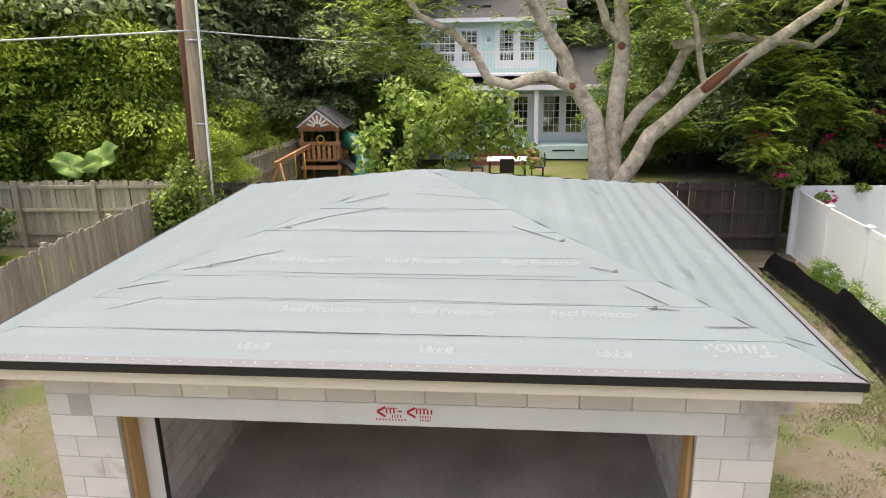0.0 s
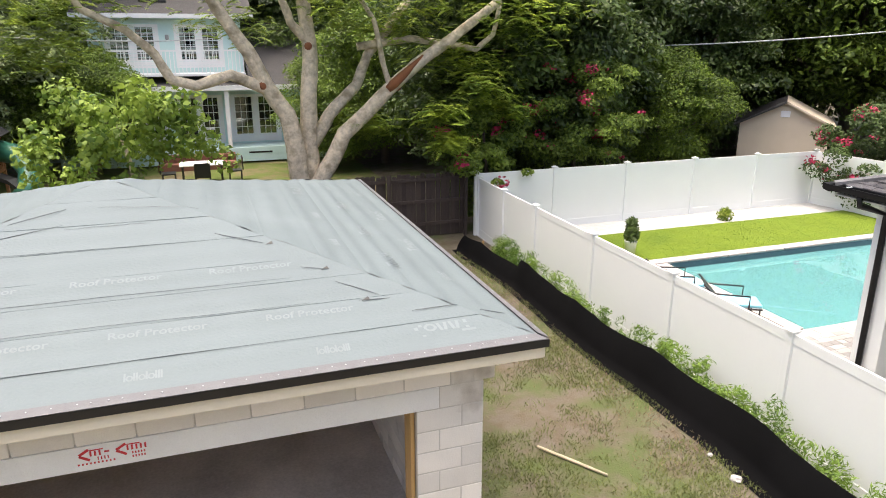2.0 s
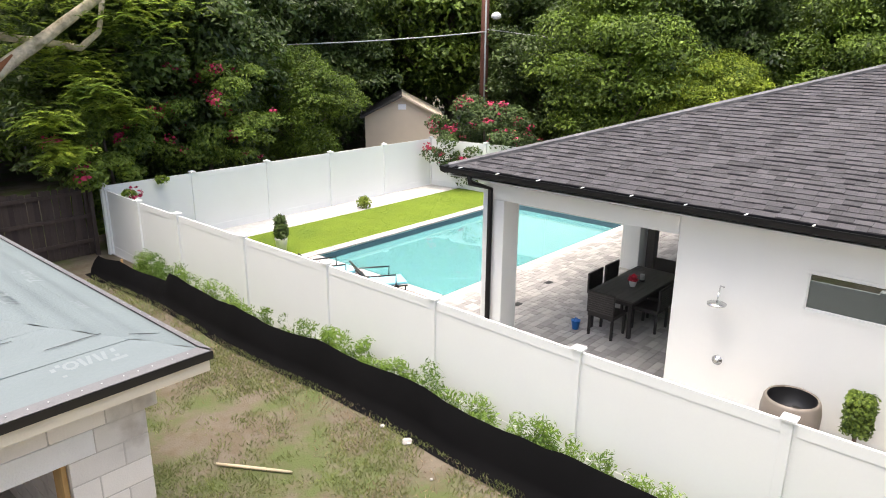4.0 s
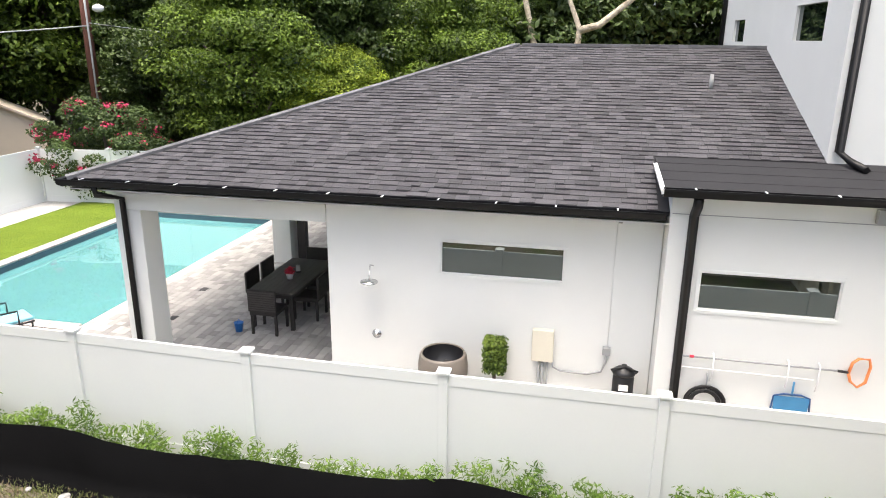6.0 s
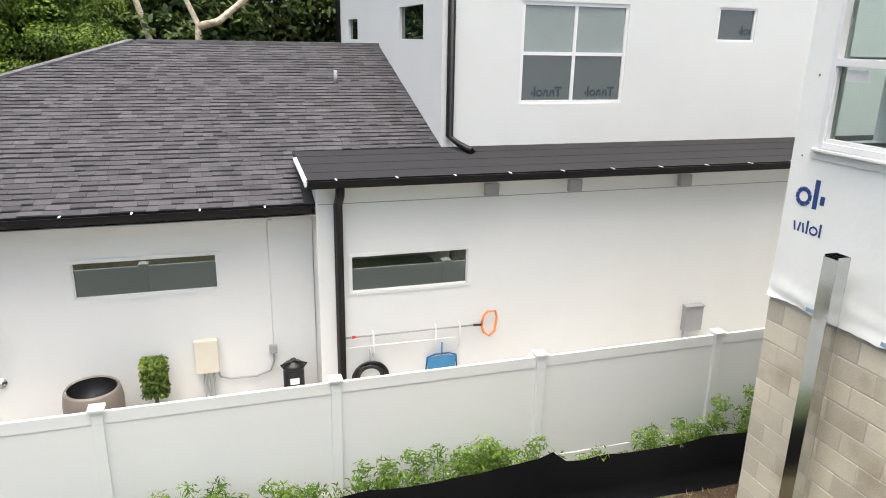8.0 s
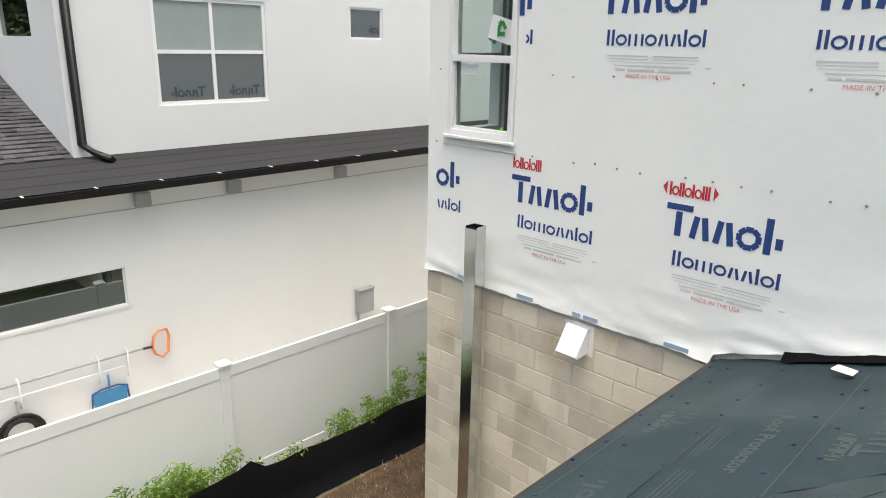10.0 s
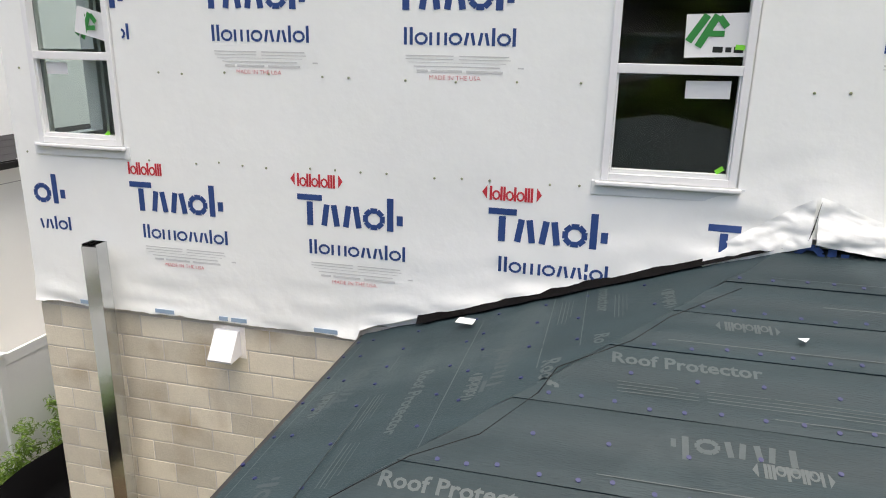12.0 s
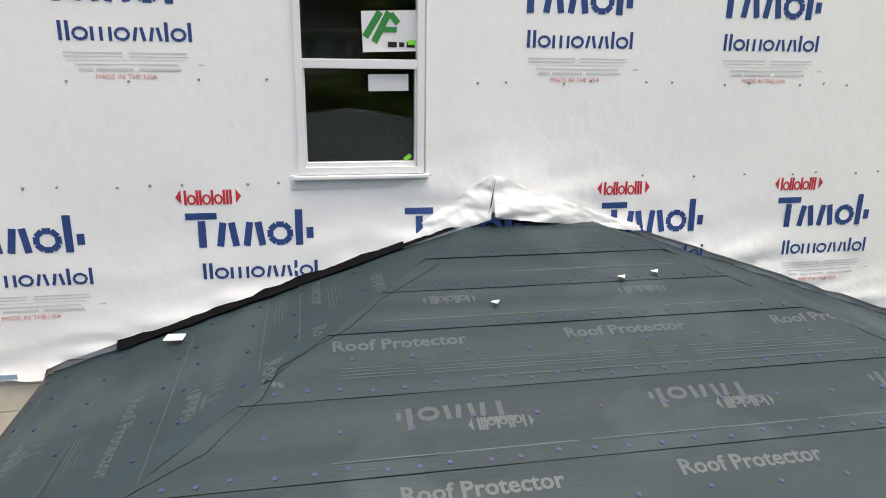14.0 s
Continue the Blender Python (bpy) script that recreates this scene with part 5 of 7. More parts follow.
def build_deck():
    x0, y0, x1, y1 = POOL
    d = thing("pool_deck", "grey paver deck round the pool and under the patio roof", "paving", kind="structure")
    part("bedding", solid([(7.6, 3.72, .002, 21, y0 - .3, .03), (7.6, y0 - .299, .002, x0 - .3, 13.7, .03), (x1 + .3, y0 - .299, .002, 21, 13.7, .03)]), M_JOINT, d)
    rr = random.Random(14)
    pv = [mesh_of(solid([(-w + .004, -.072, 0, w - .004, .072, .03)], .004), "paver", M_PAVER) for w in (.1, .15, .075)]
    near = bmesh.new()
    count = 0
    j = 0
    y = 3.8
    while y < y0 - .32:
        x = 7.7 + rr.uniform(0, .2)
        while x < 20.5:
            i = rr.randrange(3)
            w = (.1, .15, .075)[i]
            if 10.7 < x < 13.8 and 5.6 < y < 7.6 and count < 290:
                piece("paver", pv[i], d, Matrix.Translation((x + w, y, .0305)))
                count += 1
            else:
                box(near, x + .004, y - .071, .03, x + 2 * w - .004, y + .071, .0605)
            x += 2 * w
        y += .15
    ob = part("pavers", near, M_PAVER, d, "grey tumbled pavers")
    tagged(ob, kind="stuff")
    for x, y in ((11.03, 7.64), (12.6, 7.9)):
        part("drain", solid([(x - .1, y - .07, .061, x + .1, y + .07, .066)]), M_BLACK, d, "small black drain grate")


build_deck()
DECK = .0605


def build_table():
    t = thing("dining_table", "long dark slatted outdoor dining table on the pavers", "table", at=(0, 0, DECK))
    x0, x1, y0, y1 = 10.95, 13.0, 5.08, 6.0
    for k in range(9):
        w = (y1 - y0) / 9
        part("slat", solid([(x0, y0 + k * w + .003, .7, x1, y0 + (k + 1) * w - .003, .735)], .003), M_TABLETOP, t)
    part("apron", solid([(x0 + .04, y0 + .04, .62, x1 - .04, y0 + .07, .699), (x0 + .04, y1 - .07, .62, x1 - .04, y1 - .04, .699), (x0 + .04, y0 + .071, .62, x0 + .07, y1 - .071, .699), (x1 - .07, y0 + .071, .62, x1 - .04, y1 - .071, .699)]), M_DARKSTEEL, t)
    for x in (x0 + .07, x1 - .07):
        for y in (y0 + .07, y1 - .07):
            part("leg", solid([(x - .035, y - .035, 0, x + .035, y + .035, .619)], .004), M_DARKSTEEL, t)


def build_chairs():
    c = thing("wicker_chair", "dark brown woven wicker chair tucked under the table", "chair", "chairs round the table")
    part("seat", solid([(-.25, -.25, .38, .25, .25, .46)], .015), M_DARKSTEEL, c)
    for x in (-.23, .23):
        for y in (-.23, .23):
            part("leg", solid([(x - .022, y - .022, 0, x + .022, y + .022, .379)], .003), M_DARKSTEEL, c)
    bk = part("backrest", solid([(-.27, -.29, .46, .27, -.25, .88)], .01), M_DARKSTEEL, c)
    for k in range(9):
        part("weave", solid([(-.26, -.302, .49 + k * .042, .26, -.291, .515 + k * .042)], .004), M_TABLETOP, bk)
    spots = [(10.93, 5.56, -90), (11.75, 6.02, 180), (12.42, 6.02, 180), (11.75, 5.1, 0), (12.42, 5.1, 0), (13.1, 5.55, 90)]
    for x, y, a in spots[1:]:
        copy_thing(c, pose(x, y, DECK, 0, 0, a))
    c.matrix_world = pose(*spots[0][:2], DECK, 0, 0, spots[0][2])


build_table()
build_chairs()


def build_small_patio():
    f = thing("flower_pot", "small pot with red flowers on the table", "flower pot", at=(11.75, 5.5, DECK + .735))
    part("pot", lathe([(.05, 0), (.075, .1), (.08, .11), (.06, .1)], 16), M_WHITEPL, f)
    ob = new("blossom", leaves("blossom", M_REDFLOWER, [(0, 0, .16, .08)], 90, .05, seed=3))
    ob.parent = f
    s = thing("candle_lantern", "small dark lantern on the dining table", "lantern", at=(12.15, 5.5, DECK + .735))
    part("base", lathe([(.06, 0), (.06, .02), (.05, .03)], 14), M_BLACK, s)
    part("glass", lathe([(.045, .03), (.045, .13), (.04, .14)], 14), M_GREYMETAL, s)
    b = thing("toy_bucket", "small bright blue plastic bucket on pavers", "bucket", at=(10.75, 6.1, DECK))
    part("body", lathe([(.06, 0), (.085, .17), (.09, .175), (.08, .165)], 16), M_TOYBLUE, b)
    part("handle", pipe([(-.08, 0, .17), (0, 0, .24), (.08, 0, .17)], .006, 6), M_TOYBLUE, b)
    p = thing("black_post", "dark square steel post on the patio", "post", at=(15.0, 6.62, DECK))
    part("shaft", solid([(-.1, -.1, .03, .1, .1, 2.84)], .006), M_DRIP, p)
    part("base_plate", solid([(-.15, -.15, 0, .15, .15, .029)], .003), M_DRIP, p)
    for x, y, turn in ((9.32, 10.05, 60), (9.0, 11.3, 70)):
        l = thing("pool_lounger", "black sling lounge chair with light blue cushion", "lounge chair", "loungers by the pool")
        part("frame", pipe([(-.3, -.6, .35), (-.3, .1, .35), (-.3, .5, .8)], .02, 6), M_BLACK, l)
        part("frame", pipe([(.3, -.6, .35), (.3, .1, .35), (.3, .5, .8)], .02, 6), M_BLACK, l)
        part("sling", slab([(-.28, .12, .4), (.28, .12, .4), (.28, .48, .8), (-.28, .48, .8)], .02), M_BLACK, l)
        part("cushion", solid([(-.27, -.6, .36, .27, .1, .42)], .02), M_SKYCUSHION, l)
        for x2 in (-.3, .3):
            part("armrest", pipe([(x2, -.35, .35), (x2, -.35, .6), (x2, .3, .62)], .018, 6), M_BLACK, l)
            for yy in (-.55, .35):
                part("leg", pipe([(x2, yy, 0), (x2, yy, .36)], .018, 6), M_BLACK, l)
        l.matrix_world = pose(x, y, DECK - .03, 0, 0, turn)
    pl = thing("potted_plant", "dark leafy plant in a white pot on the lawn edge", "plant", at=(10.0, 14.3, .03))
    part("pot", lathe([(.12, 0), (.16, .35), (.17, .36), (.14, .35)], 16), M_WHITEPL, pl)
    ob = new("foliage", leaves("foliage", L_DARK, [(0, 0, .5, .14), (0, 0, .68, .13), (0, 0, .85, .1)], 500, .09, .3, 2.4, seed=4))
    ob.parent = pl
    for x, y, r, mat, lab in ((8.3, 16.6, .4, L_BRIGHT, "round yellow-green shrub by the white fence"), (14.7, 16.35, .2, L_BRIGHT, "small round shrub in white gravel")):
        sh = thing("shrub", lab, "shrub", at=(x, y, .02))
        part("stem", pipe([(0, 0, 0), (0, 0, r)], .02, 6), M_BARKDARK, sh)
        ob = new("foliage", leaves("foliage", mat, [(0, 0, r * .9, r), (0, 0, r * 1.5, r * .6)], 900, r * .22, seed=5))
        ob.parent = sh


build_small_patio()


# ---- fittings along the white house ----
def build_wall_things():
    ac = thing("air_conditioner", "round taupe outdoor air conditioner with open fan grille", "air conditioner", at=(9.72, 2.03, -.06))
    for nm, prof, mat in (("casing", [(.36, FOOT + .122), (.38, FOOT + .17), (.395, .42), (.37, .58), (.345, .62), (.325, .605)], M_TAUPE), ("well", [(.05, .25), (.29, .25), (.322, .57), (.326, .604)], M_BLACK)):
        bm = lathe(prof, 28)
        bm.faces.ensure_lookup_table()
        bm.faces.remove(bm.faces[-1])
        part(nm, bm, mat, ac)
    for k in range(4):
        b = part("fan_blade", solid([(-.02, .03, .365, .1, .24, .375)], .003), M_BLACK, ac)
        b.matrix_local = pose(0, 0, 0, 0, 0, 90 * k)
    part("motor", lathe([(.06, .3), (.06, .4), (.03, .415)], 14), M_GREYMETAL, ac)
    part("pad", solid([(-.42, -.42, FOOT + .06, .42, .42, FOOT + .12)], .008), M_LINTEL, ac)
    tp = thing("topiary", "square clipped green topiary column by the wall", "plant", at=(9.95, 1.24, 0))
    part("pot", lathe([(.14, FOOT), (.17, -.2), (.18, -.19), (.15, -.2)], 14), M_BLACK, tp)
    part("stem", pipe([(0, 0, -.22), (0, 0, .3)], .03, 8), M_BARKDARK, tp)
    me = leaves("foliage", L_MID, [(x * .1, y * .1, .27 + .11 * k, .075) for x in (-1, 0, 1) for y in (-1, 0, 1) for k in range(5)], 5200, .042, .3, 1.4, seed=6)
    ob = new("foliage", me)
    ob.parent = tp
    e = thing("electric_panel", "cream electrical panel box with grey conduits on stucco", "electric panel")
    part("box", solid([(AX - .12, .34, .36, AX - .002, .68, .89)], .01), M_CREAM, e)
    for y in (.42, .5, .56):
        part("conduit", pipe([(AX - .06, y, .36), (AX - .06, y, FOOT)], .018, 8), M_GREYMETAL, e)
    part("conduit", pipe([(AX - .05, .36, .36), (AX - .05, .33, .25), (AX - .05, .2, .2), (AX - .05, -.2, .19), (AX - .05, -.42, .26), (AX - .05, -.48, .42), (AX - .05, -.48, .56)], .016, 8), M_GREYMETAL, e)
    part("junction_box", solid([(AX - .09, -.54, .56, AX - .002, -.42, .68)], .006), M_GREYMETAL, e)
    part("drip_cap", solid([(AX - .05, -.56, 2.69, AX - .002, -.5, 2.70)]), M_GREYMETAL, e)
    part("riser", pipe([(AX - .004, -.49, .68), (AX - .004, -.49, 2.66)], .006, 6), M_STUCCO, e)
    c = thing("pool_filter", "black pool filter canister with white label", "filter", at=(9.9, -.75, 0))
    part("tank", lathe([(.15, FOOT), (.16, FOOT + .04), (.16, .36), (.12, .42)], 18), M_BLACK, c)
    part("lid", lathe([(.17, .42), (.18, .45), (.12, .5), (.04, .53), (.04, .56)], 18), M_BLACK, c)
    part("label", solid([(-.164, -.07, .2, -.158, .07, .3)]), M_PAPER, c)
    part("handle", pipe([(-.05, -.17, .46), (-.08, -.2, .5), (-.05, 0, .55), (-.08, .2, .5), (-.05, .17, .46)], .015, 6), M_BLACK, c)
    s = thing("outdoor_shower", "chrome rain shower head and valve on stucco wall", "shower")
    part("arm", pipe([(AX, 3.32, 1.72), (AX - .1, 3.34, 1.76), (AX - .28, 3.3, 1.66), (AX - .3, 3.3, 1.56)], .011, 8), M_GALV, s)
    part("head", lathe([(.14, 0), (.14, .02), (.03, .05)], 20, (AX - .3, 3.3, 1.53)), M_GALV, s)
    v = part("valve", lathe([(.08, 0), (.08, .012), (.035, .02), (.03, .07)], 18), M_GALV, s)
    v.matrix_local = pose(AX, 3.28, .52, 0, -90, 0)
    p = thing("cleaning_pole", "long telescopic pool pole hung on brackets", "pool pole")
    part("shaft", pipe([(BX - .07, -1.5, .93), (BX - .07, -3.62, .92)], .014, 8), M_GREYMETAL, p)
    part("grip", pipe([(BX - .07, -1.62, .93), (BX - .07, -1.68, .93)], .02, 8), M_REDFLOWER, p)
    part("tip", pipe([(BX - .07, -3.58, .92), (BX - .07, -3.72, .91)], .02, 8), M_BLACK, p)
    pts = [(BX - .07, -3.72, .9), (BX - .07, -3.75, 1.06), (BX - .07, -3.82, 1.13), (BX - .07, -3.95, 1.13), (BX - .07, -3.98, 1.02), (BX - .07, -3.95, .78), (BX - .07, -3.86, .7), (BX - .07, -3.76, .78), (BX - .07, -3.72, .9)]
    part("loop", pipe(pts, .02, 8), M_ORANGE, p, "orange rescue hook loop")
    q = thing("second_pole", "white thin pool pole on wall brackets", "pool pole")
    part("shaft", pipe([(BX - .06, -1.5, .75), (BX - .06, -3.3, .74)], .01, 8), M_WHITEPL, q)
    for y in (-1.95, -2.95, -3.35):
        part("bracket", pipe([(BX - .002, y, .98), (BX - .09, y, .96), (BX - .09, y, .7), (BX - .03, y, .56)], .012, 6), M_WHITEPL, q)
    n = thing("leaf_net", "blue leaf skimmer net hanging on the wall", "skimmer net")
    part("stem", pipe([(BX - .06, -3.06, .68), (BX - .06, -3.06, .46)], .014, 8), M_NETBLUE, n)
    part("net", prism([(-3.3, .44), (-2.82, .44), (-2.84, .14), (-3.28, .14)], 'x', BX - .07, BX - .05), M_NETBLUE, n)
    part("rim", pipe([(BX - .06, -2.8, .2), (BX - .06, -2.82, .44), (BX - .06, -2.95, .48), (BX - .06, -3.18, .48), (BX - .06, -3.3, .44), (BX - .06, -3.32, .2)], .014, 6), material("dark_blue_plastic", (.02, .07, .2), .5, .1, 4, 40, 0), n)
    h = thing("hose_reel", "coiled black pool hose hanging on a hook", "hose")
    for k in range(6):
        r = .18 + .022 * k
        part("coil", pipe([(BX - .05 - .012 * (k % 3), -1.9 + r * math.cos(a * .3491), .2 + r * math.sin(a * .3491)) for a in range(19)], .016, 6), M_BLACK, h)
    part("hook", pipe([(BX - .002, -1.9, .66), (BX - .06, -1.9, .62), (BX - .06, -1.9, .4)], .012, 6), M_GREYMETAL, h)
    m = thing("meter_box", "grey electrical meter box on the white wall", "meter box")
    part("body", solid([(BX - .13, -7.93, .38, BX - .002, -7.57, .83)], .015), M_GREYMETAL, m)
    part("lid", solid([(BX - .15, -7.94, .832, BX - .002, -7.56, .86)], .008), M_GREYMETAL, m)
    part("conduit", pipe([(BX - .06, -7.6, .45), (BX - .06, -7.6, FOOT)], .02, 8), M_GREYMETAL, m)
    for ob in (ac, tp, e, c, s, p, q, n, h, m):
        ob.matrix_basis = HOUSE_SET @ ob.matrix_basis


build_wall_things()


# ---- shingles on the white house ----
def build_shingles():
    rr = random.Random(31)
    e, yc, ez, rx, rz, ry, sy = (HE[k] for k in ('x', 'yc', 'z', 'rx', 'rz', 'ry', 'side'))
    k = (rz - ez) / (rx - e)
    courses = 46
    n = Vector((-k, 0, 1)).normalized()
    bm_v, bm_f = [], []
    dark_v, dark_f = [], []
    up = Vector((1, 0, k)).normalized()
    L = (rx - e) / up.x
    step = L / courses
    def tab(x, a, b, lift, s):
        p0 = Vector((x, 0, ez + (x - e) * k)) + n * (.012 + lift)
        p1 = p0 + up * step * 1.06 - n * (.010)
        q = len(bm_v)
        for p, y in ((p0, a), (p0, b), (p1, b), (p1, a)):
            bm_v.append((p.x, y, p.z))
        d = n * -.008
        for p, y in ((p0, a), (p0, b)):
            bm_v.append((p.x + d.x, y, p.z + d.z))
        bm_f.extend(((q, q + 3, q + 2, q + 1), (q, q + 1, q + 5, q + 4)))
        # about half the tabs get a dark strip painted as their shadow line
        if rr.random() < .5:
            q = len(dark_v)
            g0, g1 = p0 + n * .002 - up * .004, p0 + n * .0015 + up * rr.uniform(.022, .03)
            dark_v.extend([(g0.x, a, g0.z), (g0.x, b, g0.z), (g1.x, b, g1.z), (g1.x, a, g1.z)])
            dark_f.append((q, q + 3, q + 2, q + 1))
    for c in range(courses):
        x = e + c * step * up.x
        f = c / courses
        top = yc + (ry - yc) * f
        low = sy if x > FX - .1 else (-1.0 if x < FX else sy)
        y = low
        while y < top - .02:
            w = rr.choice((.16, .22, .3, .14))
            tab(x, y, min(top, y + w - .004), rr.choice((0, 0, .005)), w)
            y += w
    ob = new("shingles", raw_mesh("shingles", bm_v, bm_f, M_SHINGLE))
    ob.parent = neighbour
    tagged(ob, "charcoal architectural shingles", kind="stuff")
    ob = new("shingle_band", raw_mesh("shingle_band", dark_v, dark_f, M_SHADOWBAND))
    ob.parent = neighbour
    tagged(ob, "dark shadow lines painted along the shingle courses", kind="stuff")
    cap = mesh_of(solid([(-.099, -.11, -.055, .099, .11, .004)], .003), "ridge_cap", M_RIDGE)
    hip = Vector((rx - e, ry - yc, rz - ez))
    cnt = int(hip.length / .2)
    for i in range(cnt):
        p = Vector((e, yc, ez)) + hip * (i + .5) / cnt
        m = plane_pose(p + Vector((0, 0, .03)), hip, Vector((hip.y, -hip.x, 0)))
        if m.to_3x3().col[2].z < 0:
            m = m @ Matrix.Rotation(math.pi, 4, 'X')
        piece("ridge_cap", cap, neighbour, m)
    for i in range(int((ry - sy) / .2)):
        piece("ridge_cap", cap, neighbour, Matrix.Translation((rx, sy + .1 + .2 * i, rz + .035)) @ Matrix.Rotation(radians(90), 4, 'Z'))


build_shingles()


# ---- fences, pole and neighbours' yards ahead ----
def board_fence(points, height, mat, label, both=True, width=.14):
    f = thing("wooden_fence", label, "fence")
    rr = random.Random(int(abs(points[0][0]) * 10))
    pk = [mesh_of(prism([(-width / 2 + .004, .03), (width / 2 - .004, .03), (width / 2 - .004, h - .03), (width / 2 - .03, h), (-width / 2 + .03, h), (-width / 2 + .004, h - .03)], 'y', -.009, .009), "picket", mat) for h in (height, height - .03, height + .02)]
    for (xa, ya), (xb, yb) in zip(points, points[1:]):
        d = Vector((xb - xa, yb - ya, 0))
        m = Matrix.Translation((xa, ya, 0)) @ Matrix.Rotation(math.atan2(d.y, d.x), 4, 'Z')
        for k in range(int(d.length / width)):
            piece("picket", rr.choice(pk), f, m @ pose((k + .5) * width, -.02, 0, rr.uniform(-.6, .6), rr.uniform(-.8, .8), 0))
        for z in (.35, height - .25) if height < 1.6 else (.35, height * .55, height - .2):
            part("rail", solid([(0, .0, z, d.length, .04, z + .09)], .004), mat, f).matrix_local = m
        k = 0.0
        while k <= d.length:
            part("post", solid([(k - .045, .041, 0, k + .045, .13, height + .03)], .006), mat, f).matrix_local = m
            k += 2.2
    return f


board_fence([(-8.55, 5.0), (-8.55, 17.4)], 1.82, M_OLDWOOD, "weathered grey-brown picket fence beside the garage")
board_fence([(-9.0, 17.55), (-16.5, 17.3)], 1.85, M_OLDWOOD, "weathered pale board fence with rails and mossy stains")
board_fence([(6.75, 17.6), (-8.4, 17.6)], 1.78, M_DARKWOOD, "dark stained wooden fence behind the garage")
board_fence([(-8.1, 26.2), (-8.95, 18.4)], 1.83, M_OLDWOOD, "pale board fence climbing beside the playset")


def build_pole():
    p = thing("utility_pole", "grey wooden utility pole with white conduit strip", "utility pole")
    part("shaft", pipe([(-7.07, 15.2, 0), (-6.99, 15.2, 3), (-6.9, 15.2, 6), (-6.75, 15.2, 11)], [.19, .18, .165, .14], 14), M_POLE, p)
    part("conduit", pipe([(-6.86, 15.06, .3), (-6.78, 15.06, 3), (-6.69, 15.06, 6), (-6.56, 15.06, 10.5)], .028, 8), M_WHITEPL, p)
    for z in (1.9, 3.6, 5.4):
        part("strap", lathe([(.188, 0), (.19, .02), (.188, .04)], 14, (-7.05 + .03 * z, 15.2, z)), M_GREYMETAL, p)
    q = thing("utility_pole", "reddish brown wooden pole behind the grey one", "utility pole")
    part("shaft", pipe([(-7.72, 16.2, 0), (-7.42, 16.2, 11)], [.15, .12], 12), M_POLE_RED, q)
    r = thing("utility_pole", "brown utility pole with a lamp beyond the shed", "utility pole")
    part("shaft", pipe([(25.2, 19.8, 0), (25.3, 19.9, 12)], [.2, .15], 12), M_POLE_RED, r)
    part("lamp", lathe([(.1, 0), (.22, .08), (.2, .22), (.06, .3)], 14, (25.0, 19.05, 6.1)), M_WHITEPL, r)
    part("conduit", pipe([(25.0, 19.6, 0), (25.1, 19.7, 9)], .04, 8), M_GREYMETAL, r)


build_pole()


def cable(name, a, b, sag, r, label):
    a, b = Vector(a), Vector(b)
    pts = [a.lerp(b, i / 20) - Vector((0, 0, sag * 4 * (i / 20) * (1 - i / 20))) for i in range(21)]
    single(name, pipe(pts, r, 6), M_WIRE, label, "cable")


cable("overhead_cable", (-6.87, 15.05, 5.62), (-30, 15.6, 5.3), .1, .022, "pale overhead cable strung from the wooden pole")
cable("overhead_cable", (-6.8, 15.05, 5.62), (1.2, 31.8, 5.3), .25, .018, "pale overhead cable strung to the blue house")
cable("overhead_cable", (-7.4, 16.0, 9.5), (-22, 12.5, 2.2), .2, .014, "thin guy wire from the brown pole")
cable("overhead_cable", (25.2, 19.7, 5.6), (5, 30, 5.3), .5, .025, "pale overhead cable above the pool fence")
cable("overhead_cable", (25.2, 19.7, 5.7), (40, -8, 4.9), .8, .02, "dark overhead cable crossing the trees")


